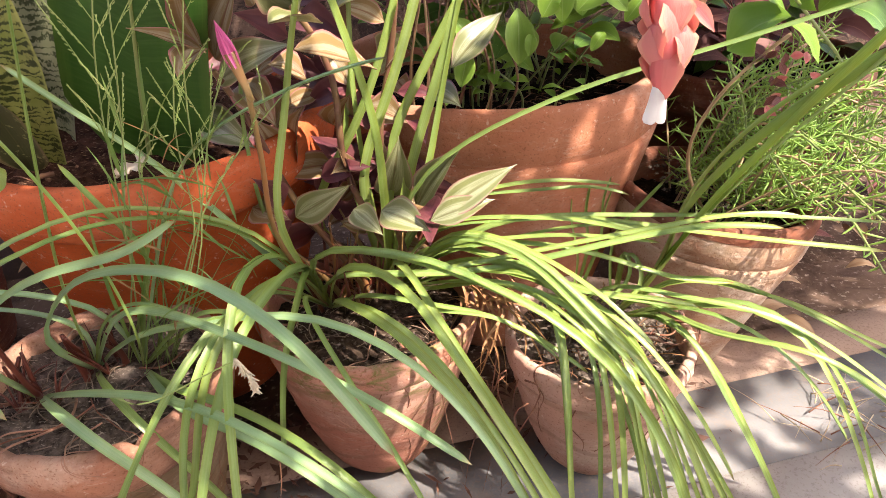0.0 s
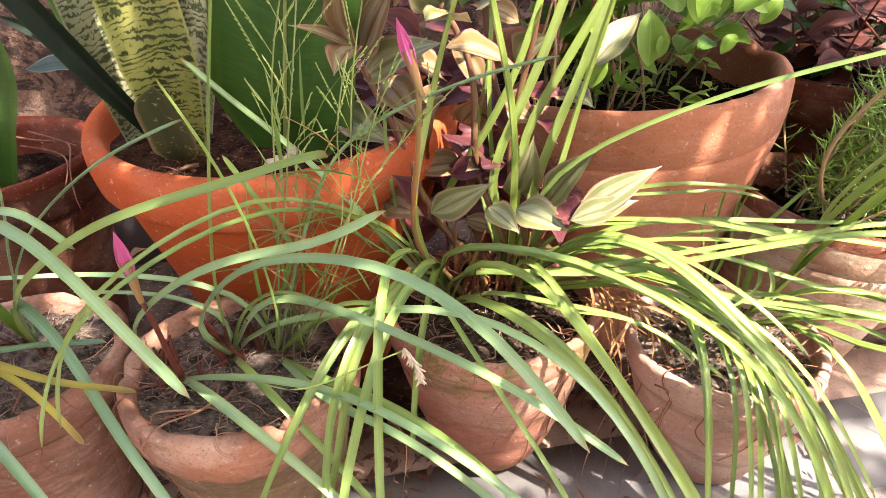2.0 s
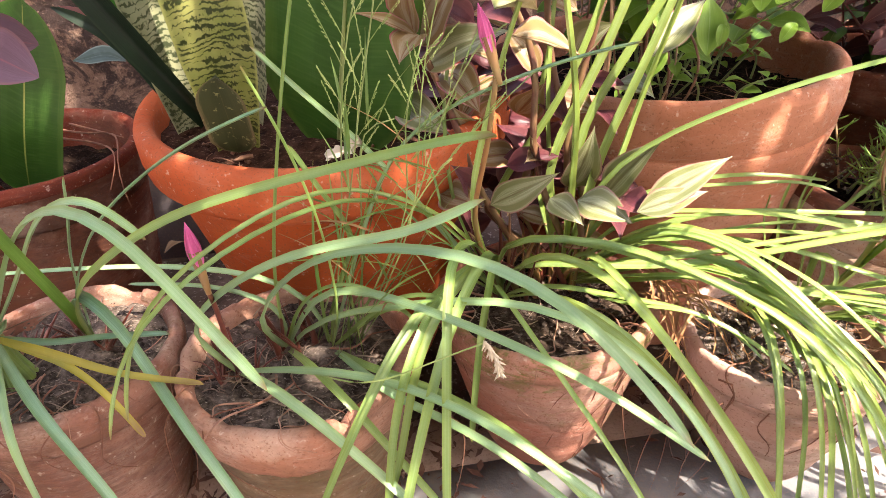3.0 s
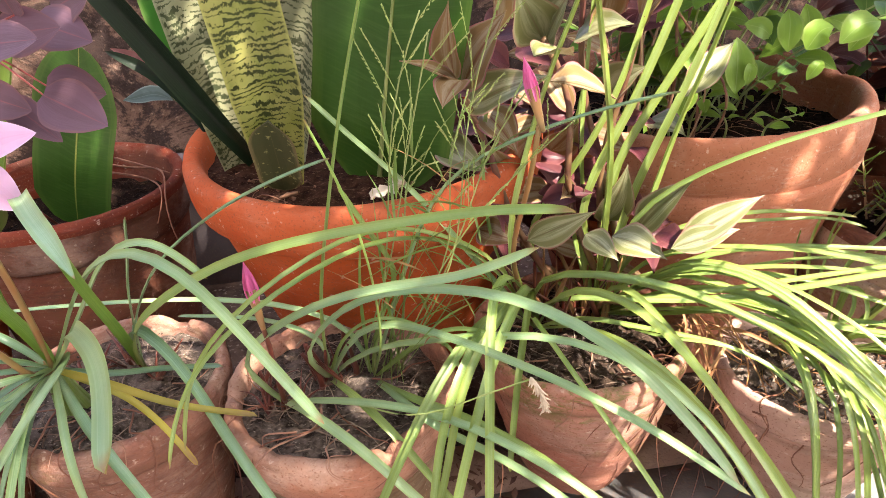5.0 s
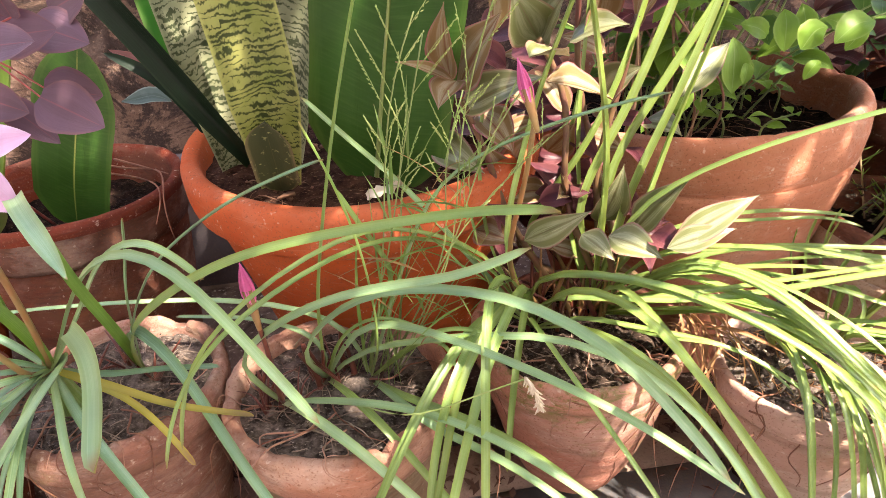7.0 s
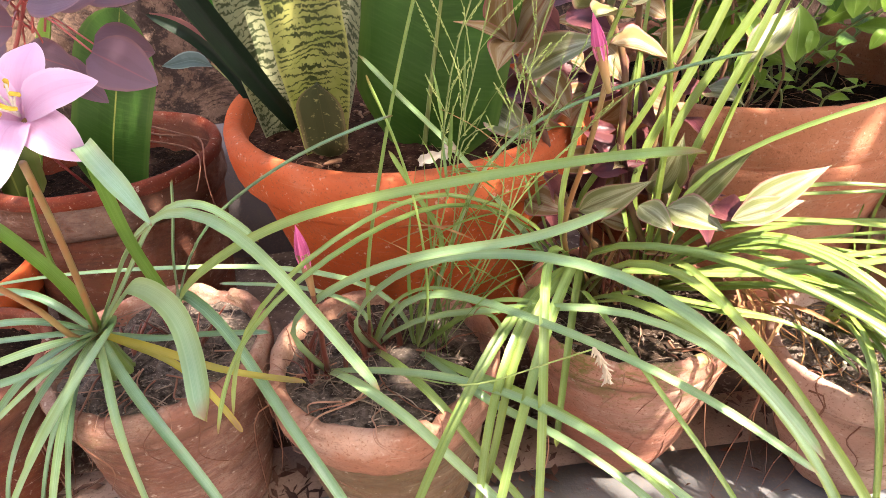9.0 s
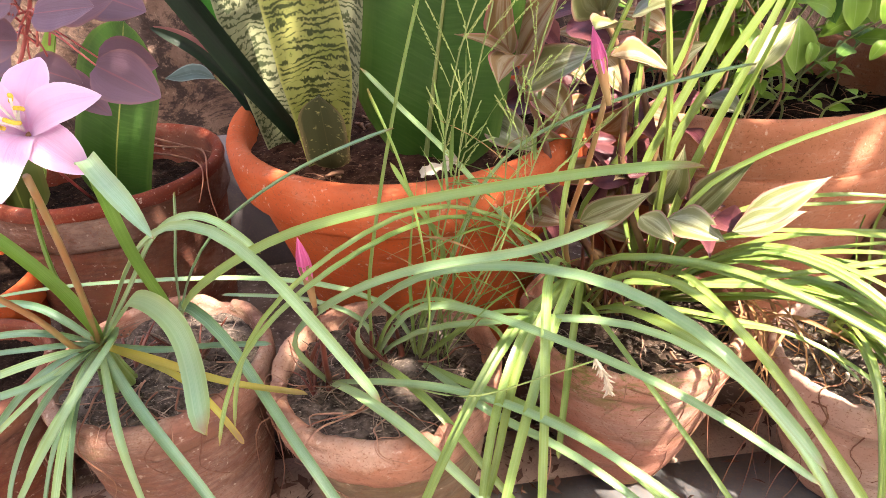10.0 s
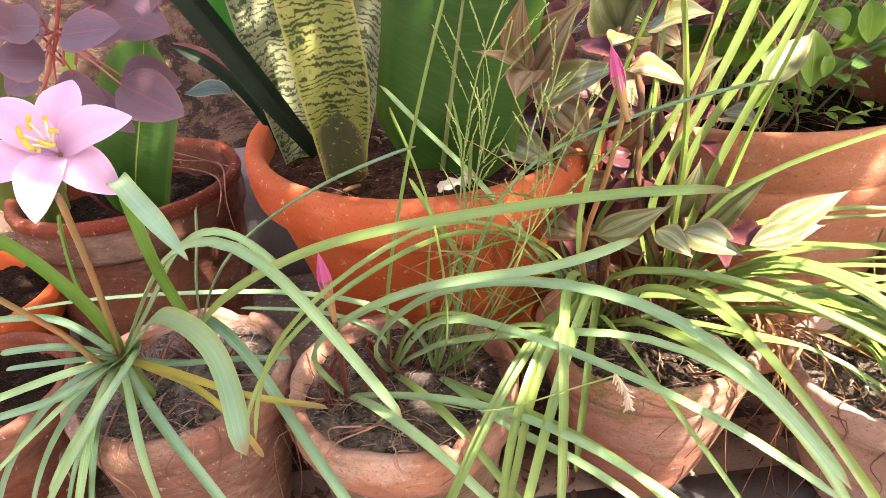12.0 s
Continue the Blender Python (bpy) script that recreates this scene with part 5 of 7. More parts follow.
leaf(P0, LILY_YELLOW, 0.009, (-0.488, 0.300, 0.228), (-0.418, 0.270, 0.237), (-0.365, 0.250, 0.238), (-0.331, 0.245, 0.237), (-0.299, 0.240, 0.238))
leaf(P0, LILY_YELLOW, 0.008, (-0.488, 0.300, 0.228), (-0.412, 0.270, 0.227), (-0.382, 0.260, 0.204), (-0.364, 0.255, 0.172))
leaf(P0, LILY_BLUE, 0.009, (-0.488, 0.300, 0.228), (-0.434, 0.290, 0.231), (-0.385, 0.280, 0.245), (-0.336, 0.280, 0.248))
leaf(P0, LILY_BLUE, 0.005, (-0.455, 0.360, 0.178), (-0.410, 0.300, 0.267), (-0.373, 0.290, 0.327), (-0.324, 0.270, 0.368), (-0.273, 0.250, 0.403), (-0.220, 0.235, 0.427))
leaf(P0, LILY_BLUE, 0.007, (-0.455, 0.360, 0.178), (-0.425, 0.330, 0.278), (-0.414, 0.330, 0.314), (-0.407, 0.330, 0.347))
leaf(P0, LILY_GREY, 0.008, (-0.488, 0.300, 0.228), (-0.494, 0.260, 0.210), (-0.510, 0.236, 0.187), (-0.523, 0.220, 0.162))
leaf(P0, LILY_BLUE, 0.008, (-0.488, 0.300, 0.228), (-0.489, 0.260, 0.211), (-0.479, 0.228, 0.197), (-0.493, 0.220, 0.148), (-0.506, 0.213, 0.095))

leaf(P0, LILY_BLUE, 0.010, (-0.488, 0.300, 0.228), (-0.498, 0.270, 0.238), (-0.528, 0.240, 0.216), (-0.557, 0.217, 0.170), (-0.575, 0.207, 0.120))
leaf(P0, LILY_BLUE, 0.010, (-0.488, 0.300, 0.228), (-0.494, 0.265, 0.229), (-0.519, 0.236, 0.196), (-0.543, 0.216, 0.142), (-0.553, 0.210, 0.092))
leaf(P0, LILY_GREY, 0.011, (-0.488, 0.300, 0.228), (-0.484, 0.262, 0.226), (-0.487, 0.226, 0.190), (-0.501, 0.202, 0.132), (-0.511, 0.196, 0.082))

# the longest leaf reaches out towards the front and narrows on its way
v, f, uv = ribbon([(-0.455, 0.36, 0.178), (-0.404, 0.290, 0.274), (-0.346, 0.266, 0.324), (-0.295, 0.242, 0.360), (-0.250, 0.217, 0.384), (-0.212, 0.193, 0.404), (-0.180, 0.169, 0.421), (-0.154, 0.145, 0.436), (-0.134, 0.120, 0.452), (-0.118, 0.096, 0.465), (-0.108, 0.072, 0.475)], lambda v: 0.0098 * min(1.0, 0.55 + 1.6 * v) * (1 - 0.58 * v) * (1 if v < 0.96 else max(0.0, 1 - ((v - 0.96) / 0.04) ** 2.2) ** 0.5), 30, 5, 0.34, 0.0008, (0.05, -0.6, 0.8), 0.1)
part("leaf", mesh("leaf", v, f, uv), LILY, P0, "long leaf with pale margins and a brown tip")
# the tip of the folded leaf hangs down
v, f, uv = ribbon([(-0.343, 0.165, 0.439), (-0.338, 0.158, 0.446), (-0.318, 0.136, 0.447), (-0.295, 0.113, 0.446), (-0.274, 0.092, 0.443)], lambda v: 0.0090 * (1 - 0.2 * v) * (1 - max(0.0, (v - 0.62) / 0.40) ** 2.0), 18, 5, 0.3, 0.0008, (0.1, -0.45, 0.86))
part("leaf", mesh("leaf", v, f, uv), LILY_GREY, P0)

stalk(P2, 0.0022, STALK, (-0.10, 0.435, 0.166), (-0.124, 0.380, 0.277), (-0.112, 0.340, 0.353), (-0.105, 0.308, 0.422))
bud(P2, (-0.1035, 0.309, 0.411), (-0.1155, 0.306, 0.458))
stalk(P1, 0.0022, STALK_RED, (-0.315, 0.325, 0.172), (-0.310, 0.310, 0.199), (-0.297, 0.280, 0.268), (-0.294, 0.268, 0.299))
bud(P1, (-0.2935, 0.269, 0.290), (-0.296, 0.268, 0.344))
stalk(P0, 0.0024, STALK, (-0.488, 0.300, 0.228), (-0.461, 0.270, 0.288), (-0.419, 0.220, 0.368), (-0.383, 0.175, 0.429))
stalk(P0, 0.0024, STALK, (-0.488, 0.300, 0.228), (-0.489, 0.280, 0.233), (-0.490, 0.260, 0.280), (-0.500, 0.240, 0.317), (-0.509, 0.220, 0.356))
for i in range(9):
    a = i * 0.7
    stalk(P0, rng.uniform(0.0025, 0.0042), LILY, (-0.497 + 0.012 * math.cos(a), 0.315 + 0.012 * math.sin(a), 0.172), (-0.494 + 0.007 * math.cos(a), 0.308 + 0.007 * math.sin(a), 0.20), (-0.488 + 0.004 * math.cos(a), 0.300 + 0.004 * math.sin(a), rng.uniform(0.222, 0.236)), name="leaf_sheath")
for foot in ((-0.33, 0.33, 0.17), (-0.30, 0.32, 0.17), (-0.325, 0.31, 0.172), (-0.287, 0.36, 0.17), (-0.27, 0.35, 0.17)):
    for i in range(3):
        a, d = rng.uniform(0, 6.28), rng.uniform(0.01, 0.035)
        f = Vector(foot)
        stalk(P1, 0.0014, STALK_RED, f, f + Vector((math.cos(a) * d * 0.4, math.sin(a) * d * 0.4, 0.02)), f + Vector((math.cos(a) * d, math.sin(a) * d, rng.uniform(0.015, 0.05))), name="leaf_sheath", end=0.15)


for foot, n in (((-0.322, 0.322, 0.165), 4), ((-0.29, 0.352, 0.165), 5), ((-0.262, 0.36, 0.165), 3)):
    for i in range(n):
        f = Vector(foot) + Vector((rng.uniform(-0.009, 0.009), rng.uniform(-0.008, 0.008), 0))
        stalk(P1, rng.uniform(0.0024, 0.0036), STALK_RED, f, f + Vector((rng.uniform(-0.004, 0.004), 0, 0.02)), f + Vector((rng.uniform(-0.012, 0.012), rng.uniform(-0.012, 0.004), rng.uniform(0.032, 0.055))), name="leaf_sheath", end=0.5)


for foot in ((-0.505, 0.345, 0.172), (-0.47, 0.365, 0.172), (-0.44, 0.35, 0.172), (-0.49, 0.33, 0.172)):
    for i in range(5):
        a, d = rng.uniform(0, 6.28), rng.uniform(0.01, 0.04)
        f = Vector(foot)
        stalk(P0, rng.uniform(0.0014, 0.003), STALK_RED, f, f + Vector((math.cos(a) * d * 0.4, math.sin(a) * d * 0.4, 0.018)), f + Vector((math.cos(a) * d, math.sin(a) * d, rng.uniform(0.015, 0.05))), name="leaf_sheath", end=0.2)


def creeping_roots(plant, x, y, top, rad, foot, count, seed, bowl):
    """Dry roots that creep over a pot's lip and down its side."""
    g = random.Random(seed)
    for i in range(count):
        a = g.uniform(-2.9, -0.2)
        pts = [Vector((x + rad * 0.7 * math.cos(a), y + rad * 0.7 * math.sin(a), top - 0.014)), Vector((x + (rad - 0.006) * math.cos(a), y + (rad - 0.006) * math.sin(a), top + 0.003))]
        s = 1.0
        for j in range(g.randint(4, 8)):
            a += g.uniform(-0.32, 0.32)
            s -= g.uniform(0.02, 0.2)
            r = foot + (rad - foot) * max(0.0, s) ** bowl + 0.0015
            pts.append(Vector((x + r * math.cos(a), y + r * math.sin(a), top * s)))
        w = g.uniform(0.0005, 0.0012)
        part("root", mesh("root", *tube(pts, lambda v: w * (1.1 - 0.7 * v), 18, 5)), ROOT, plant)


for foot in ((-0.10, 0.435, 0.166), (-0.085, 0.45, 0.166), (-0.06, 0.455, 0.166), (-0.045, 0.46, 0.166), (-0.075, 0.43, 0.166), (-0.03, 0.45, 0.166)):
    # browned sheaths and dead bases round the feet of the dense clump
    for i in range(7):
        a, d = rng.uniform(0, 6.28), rng.uniform(0.008, 0.05)
        f = Vector(foot) + Vector((rng.uniform(-0.012, 0.012), rng.uniform(-0.012, 0.012), 0))
        stalk(P2, rng.uniform(0.0016, 0.0036), STALK_RED if i % 3 else STALK, f, f + Vector((math.cos(a) * d * 0.35, math.sin(a) * d * 0.35, 0.03)), f + Vector((math.cos(a) * d, math.sin(a) * d - 0.01, rng.uniform(0.03, 0.085))), name="leaf_sheath", end=0.25)


def tendrils(plant, x, y, top, rad, foot, bowl, count, seed, sink):
    """Long pale roots that wander over a pot's soil and hang down outside its rim."""
    g = random.Random(seed)
    for i in range(count):
        a, r = g.uniform(-3.3, 0.2), rad * g.uniform(0.25, 0.7)
        pts = []
        while r < rad - 0.014:
            pts.append(Vector((x + r * math.cos(a), y + r * math.sin(a), top - sink + 0.007 + g.uniform(0, 0.007))))
            a += g.uniform(-0.35, 0.35)
            r += g.uniform(0.008, 0.024)
        pts.append(Vector((x + (rad - 0.007) * math.cos(a), y + (rad - 0.007) * math.sin(a), top + 0.003)))
        s = 0.97
        for j in range(g.randint(0, 7)):
            off = foot + (rad - foot) * max(0.0, s) ** bowl + g.uniform(0.002, 0.007)
            pts.append(Vector((x + off * math.cos(a), y + off * math.sin(a), top * s)))
            a += g.uniform(-0.22, 0.22)
            s -= g.uniform(0.03, 0.14)
        if len(pts) > 2:
            w = g.uniform(0.0005, 0.0011)
            part("root", mesh("root", *tube(pts, lambda v: w * (1.15 - 0.8 * v), 30, 5)), ROOT_PALE if i % 2 else ROOT, plant)


tendrils(P0, -0.467, 0.335, 0.192, 0.096, 0.06, 0.7, 15, 51, 0.018)
tendrils(P1, -0.270, 0.341, 0.187, 0.099, 0.056, 0.7, 11, 52, 0.018)
tendrils(P2, -0.062, 0.415, 0.190, 0.098, 0.034, 0.6, 8, 53, 0.024)
tendrils(P3, 0.145, 0.398, 0.160, 0.086, 0.034, 0.62, 10, 54, 0.018)
creeping_roots(P2, -0.062, 0.415, 0.190, 0.098, 0.034, 7, 4, 0.6)
creeping_roots(P3, 0.145, 0.398, 0.160, 0.086, 0.034, 5, 5, 0.62)


def flower(plant, centre, face, size):
    """An open six-petalled flower with yellow anthers."""
    c, n = Vector(centre), Vector(face).normalized()
    a = n.cross(Vector((0, 0, 1))).normalized()
    b = n.cross(a)
    head = part("flower", mesh("flower", *tube([c - n * 0.035, c - n * 0.02, c - n * 0.004], lambda t: 0.0022 + 0.004 * t, 6, 8)), STALK, plant, "open pale pink flower with yellow anthers")
    for i in range(6):
        w = i * math.pi / 3 + 0.26
        out = a * math.cos(w) + b * math.sin(w)
        up = 0.30 if i % 2 else 0.18
        pts = [c - n * 0.006, c + out * size * 0.22 + n * size * up * 0.7, c + out * size * 0.62 + n * size * up, c + out * size + n * size * (up - 0.16)]
        v, f, uv = ribbon(pts, oval(size * 0.56, 0.52, 0.8), 14, 7, 0.16, 0.0005, tuple(n), 0, 0.04)
        part("petal", mesh("petal", v, f, uv), PETAL, head)
    for i in range(6):
        w = i * math.pi / 3
        out = a * math.cos(w) + b * math.sin(w)
        p = [c, c + n * 0.010 + out * 0.002, c + n * 0.019 + out * 0.006]
        part("stamen", mesh("stamen", *tube(p, lambda t: 0.0006, 6, 5)), FILAMENT, head)
        q = p[-1]
        s = out.cross(n) * 0.3 + n * 0.7
        part("anther", mesh("anther", *tube([q - s * 0.0055, q + out * 0.001, q + s * 0.0055], lambda t: 0.0010, 6, 6)), ANTHER, head)


flower(P0, (-0.369, 0.168, 0.454), (0.25, -0.66, 0.68), 0.0355)


# ---- snake plants ----
def broad(plant, material, width, points, face, name="leaf", cup=0.2, shape=None, n=20, wave=0.0, cols=9, twist=0.0, thick=0.0018):
    v, f, uv = ribbon(points, shape or oval(width), n, cols, cup, thick, face, twist, wave)
    return part(name, mesh(name, v, f, uv), material, plant)


def sword(w):
    return lambda v: w * min(1, 0.62 + 1.1 * v) * (1 if v < 0.75 else max(0, 1 - ((v - 0.75) / 0.25) ** 2) ** 0.7)


def paddle(w):
    return lambda v: w * (min(1, (v / 0.2)) ** 0.55 if v < 0.2 else 1 if v < 0.7 else max(0, 1 - ((v - 0.7) / 0.3) ** 2.2) ** 0.6)


SNAKES = thing("snake_plant", "banded yellow-green snake plant in the orange pot", "plant", (0, 0, 0))
CAMWARD = (0.1, -0.9, 0.35)
broad(SNAKES, SNAKE, 0.068, [(-0.333, 0.470, 0.311), (-0.323, 0.445, 0.401), (-0.327, 0.435, 0.475), (-0.328, 0.430, 0.519), (-0.325, 0.430, 0.585)], (0.25, -0.9, 0.3), cup=0.45, shape=sword(0.058), thick=0.004)
broad(SNAKES, SNAKE_PALE, 0.055, [(-0.389, 0.510, 0.310), (-0.390, 0.500, 0.376), (-0.394, 0.490, 0.450), (-0.400, 0.490, 0.495), (-0.408, 0.490, 0.565)], (0.6, -0.8, 0.2), cup=0.5, shape=sword(0.055), thick=0.004)
broad(SNAKES, SNAKE_PALE, 0.06, [(-0.344, 0.530, 0.294), (-0.321, 0.520, 0.384), (-0.303, 0.510, 0.446), (-0.291, 0.510, 0.496), (-0.273, 0.510, 0.565)], (-0.3, -0.9, 0.3), cup=0.5, shape=sword(0.06), thick=0.004)
broad(SNAKES, BRIGHT, 0.05, [(-0.425, 0.585, 0.290), (-0.434, 0.575, 0.365), (-0.446, 0.565, 0.438), (-0.448, 0.560, 0.489), (-0.446, 0.560, 0.554)], (0.3, -0.9, 0.2), cup=0.4, shape=sword(0.05))
broad(SNAKES, SPIKE, 0.026, [(-0.353, 0.460, 0.336), (-0.378, 0.440, 0.393), (-0.398, 0.420, 0.447), (-0.415, 0.400, 0.493), (-0.434, 0.380, 0.543)], CAMWARD, cup=0.55, shape=sword(0.021), thick=0.004)
broad(SNAKES, SPIKE, 0.014, [(-0.414, 0.550, 0.294), (-0.441, 0.550, 0.356), (-0.477, 0.550, 0.398), (-0.517, 0.550, 0.419)], CAMWARD, cup=0.5, shape=sword(0.012), thick=0.003)
broad(SNAKES, PUP, 0.05, [(-0.317, 0.425, 0.322), (-0.313, 0.412, 0.348), (-0.307, 0.390, 0.382), (-0.304, 0.380, 0.398)], (0.15, -0.9, 0.4), name="pup_leaf", cup=0.3, shape=paddle(0.036), thick=0.004)
PADDLES = thing("paddle_leaf_plant", "broad dark green leaf with a pale midrib in the orange pot", "plant", (0, 0, 0))
broad(PADDLES, PADDLE, 0.125, [(-0.247, 0.475, 0.293), (-0.233, 0.462, 0.363), (-0.219, 0.452, 0.432), (-0.206, 0.445, 0.499), (-0.196, 0.440, 0.554), (-0.190, 0.440, 0.589)], (-0.12, -0.92, 0.36), cup=0.12, shape=paddle(0.128), n=26, wave=0.02, thick=0.003)
rib = [(-0.246, 0.474, 0.295), (-0.233, 0.461, 0.363), (-0.219, 0.451, 0.433), (-0.206, 0.444, 0.499), (-0.195, 0.439, 0.554)]
part("midrib", mesh("midrib", *tube(rib, lambda t: 0.0024 * (1.1 - t), 16, 6)), STEM_GREEN, PADDLES, "pale yellow-green midrib")
SP_PLANT = thing("paddle_leaf_plant", "short broad green leaves standing in the limed pot", "plant", (0, 0, 0))
broad(SP_PLANT, PADDLE, 0.088, [(-0.639, 0.585, 0.204), (-0.616, 0.575, 0.268), (-0.578, 0.565, 0.350), (-0.545, 0.555, 0.425)], (0.15, -0.9, 0.35), cup=0.14, shape=paddle(0.088), wave=0.02, thick=0.003)
broad(SP_PLANT, PADDLE_OLD, 0.08, [(-0.740, 0.560, 0.207), (-0.731, 0.550, 0.251), (-0.723, 0.550, 0.319), (-0.709, 0.550, 0.399)], (0.3, -0.9, 0.3), cup=0.2, shape=paddle(0.075), thick=0.003)
broad(SP_PLANT, FRESH, 0.04, [(-0.741, 0.600, 0.219), (-0.709, 0.600, 0.293), (-0.677, 0.600, 0.359), (-0.649, 0.600, 0.420)], (-0.6, -0.7, 0.2), cup=0.3, shape=paddle(0.045))


# ---- striped trailing plant ----
TRADS = thing("striped_trailing_plant", "purple and green striped trailing plant between the large pots", "plant", (0, 0, 0))


def stripe_leaf(material, foot, tip, width, face=(0, -0.8, 0.5), sag=0.15, cup=0.42):
    foot, tip, n = Vector(foot), Vector(tip), Vector(face).normalized()
    d = tip - foot
    pts = [foot, foot + d * 0.35 + n * d.length * sag, foot + d * 0.72 + n * d.length * sag * 0.8, tip]
    broad(TRADS, material, width, pts, tuple(n), cup=cup, shape=oval(width, 0.36, 1.35), n=16, wave=0.05, cols=7, thick=0.0009)


stripe_leaf(TRAD_PINK, (-0.166, 0.435, 0.410), (-0.166, 0.408, 0.474), 0.032, (-0.26, -0.65, 0.73), 0.10)
stripe_leaf(TRAD_PINK, (-0.162, 0.445, 0.400), (-0.125, 0.418, 0.464), 0.044, (0.10, -0.65, 0.78), 0.07)
stripe_leaf(TRAD_PINK, (-0.161, 0.425, 0.410), (-0.203, 0.398, 0.436), 0.016, (-0.49, -0.65, 0.90), 0.09)
stripe_leaf(TRAD_PINK, (-0.160, 0.415, 0.415), (-0.173, 0.388, 0.402), 0.030, (-0.27, -0.65, 1.00), 0.11)
stripe_leaf(TRAD, (-0.160, 0.435, 0.385), (-0.094, 0.408, 0.418), 0.036, (0.34, -0.65, 0.69), 0.12)
stripe_leaf(TRAD, (-0.096, 0.455, 0.433), (-0.118, 0.428, 0.478), 0.042, (-0.35, -0.65, 0.78), 0.15)
stripe_leaf(TRAD, (-0.095, 0.455, 0.431), (-0.076, 0.428, 0.476), 0.044, (0.02, -0.65, 0.84), 0.13)
stripe_leaf(TRAD, (-0.106, 0.395, 0.436), (-0.074, 0.430, 0.427), 0.032, (-0.44, -0.5, 1.05), 0.05)
stripe_leaf(TRAD_PINK, (-0.093, 0.405, 0.415), (-0.038, 0.440, 0.388), 0.036, (-0.20, -0.5, 0.91), 0.06)
stripe_leaf(TRAD_PINK, (-0.145, 0.445, 0.380), (-0.117, 0.418, 0.353), 0.032, (-0.03, -0.65, 0.83), 0.15)
stripe_leaf(TRAD, (-0.070, 0.475, 0.427), (-0.028, 0.448, 0.444), 0.038, (0.21, -0.65, 0.95), 0.10)
stripe_leaf(TRAD, (0.021, 0.470, 0.378), (0.067, 0.505, 0.414), 0.026, (0.30, -0.5, 0.99), 0.06)
stripe_leaf(TRAD, (-0.110, 0.400, 0.283), (-0.059, 0.373, 0.323), 0.026, (0.38, -0.65, 0.46), 0.07)
stripe_leaf(TRAD, (-0.063, 0.400, 0.288), (-0.039, 0.373, 0.278), 0.022, (-0.28, -0.65, 0.98), 0.10)
stripe_leaf(TRAD, (-0.041, 0.400, 0.286), (-0.002, 0.373, 0.279), 0.030, (0.13, -0.65, 0.58), 0.11)
stripe_leaf(TRAD_BACK, (-0.006, 0.395, 0.291), (0.010, 0.368, 0.288), 0.024, (-0.11, -0.65, 0.61), 0.12)
stripe_leaf(TRAD, (-0.014, 0.445, 0.263), (0.026, 0.418, 0.330), 0.030, (0.08, -0.65, 0.94), 0.13)
stripe_leaf(TRAD, (0.002, 0.368, 0.296), (0.064, 0.378, 0.331), 0.024, (0.05, -0.68, 0.73), 0.05, 0.25)
stripe_leaf(TRAD, (-0.002, 0.366, 0.293), (0.047, 0.366, 0.309), 0.022, (0.05, -0.66, 0.75), 0.08, 0.25)
stripe_leaf(TRAD, (-0.039, 0.470, 0.262), (-0.025, 0.443, 0.331), 0.034, (0.17, -0.65, 0.50), 0.15)
stripe_leaf(TRAD_PINK, (-0.074, 0.470, 0.273), (-0.077, 0.443, 0.324), 0.024, (0.46, -0.65, 0.94), 0.12)
stripe_leaf(TRAD_BACK, (-0.126, 0.435, 0.278), (-0.141, 0.408, 0.315), 0.024, (0.21, -0.65, 0.53), 0.14)
stripe_leaf(TRAD_PINK, (-0.153, 0.435, 0.276), (-0.116, 0.408, 0.276), 0.030, (0.07, -0.65, 0.57), 0.07)
stripe_leaf(TRAD_BACK, (-0.072, 0.465, 0.275), (-0.070, 0.438, 0.316), 0.020, (0.35, -0.65, 0.99), 0.07)
stripe_leaf(TRAD_PINK, (-0.133, 0.475, 0.295), (-0.141, 0.448, 0.350), 0.034, (0.30, -0.65, 0.65), 0.08)
stripe_leaf(TRAD_PINK, (-0.118, 0.485, 0.296), (-0.103, 0.458, 0.355), 0.034, (-0.21, -0.65, 0.86), 0.15)
stripe_leaf(TRAD_PINK, (-0.016, 0.485, 0.438), (0.002, 0.458, 0.475), 0.040, (-0.46, -0.65, 0.77), 0.06)
stripe_leaf(TRAD_PINK, (-0.050, 0.495, 0.433), (-0.047, 0.468, 0.480), 0.040, (0.22, -0.65, 0.60), 0.15)
stripe_leaf(TRAD_PINK, (-0.135, 0.485, 0.430), (-0.141, 0.458, 0.487), 0.040, (0.48, -0.65, 0.70), 0.16)
stripe_leaf(TRAD, (-0.186, 0.465, 0.350), (-0.142, 0.438, 0.328), 0.032, (-0.19, -0.65, 0.45), 0.12)
stripe_leaf(TRAD, (-0.038, 0.495, 0.375), (-0.011, 0.468, 0.406), 0.036, (-0.47, -0.65, 0.52), 0.10)
stripe_leaf(TRAD_PINK, (-0.055, 0.505, 0.336), (-0.018, 0.478, 0.329), 0.036, (0.11, -0.65, 0.49), 0.06)
stripe_leaf(TRAD_PINK, (-0.086, 0.495, 0.324), (-0.064, 0.468, 0.360), 0.034, (0.37, -0.65, 0.59), 0.16)
stripe_leaf(TRAD, (0.000, 0.505, 0.345), (0.029, 0.478, 0.341), 0.032, (0.40, -0.65, 0.63), 0.11)
stripe_leaf(TRAD_PINK, (-0.102, 0.485, 0.371), (-0.126, 0.458, 0.390), 0.034, (0.02, -0.65, 0.79), 0.12)

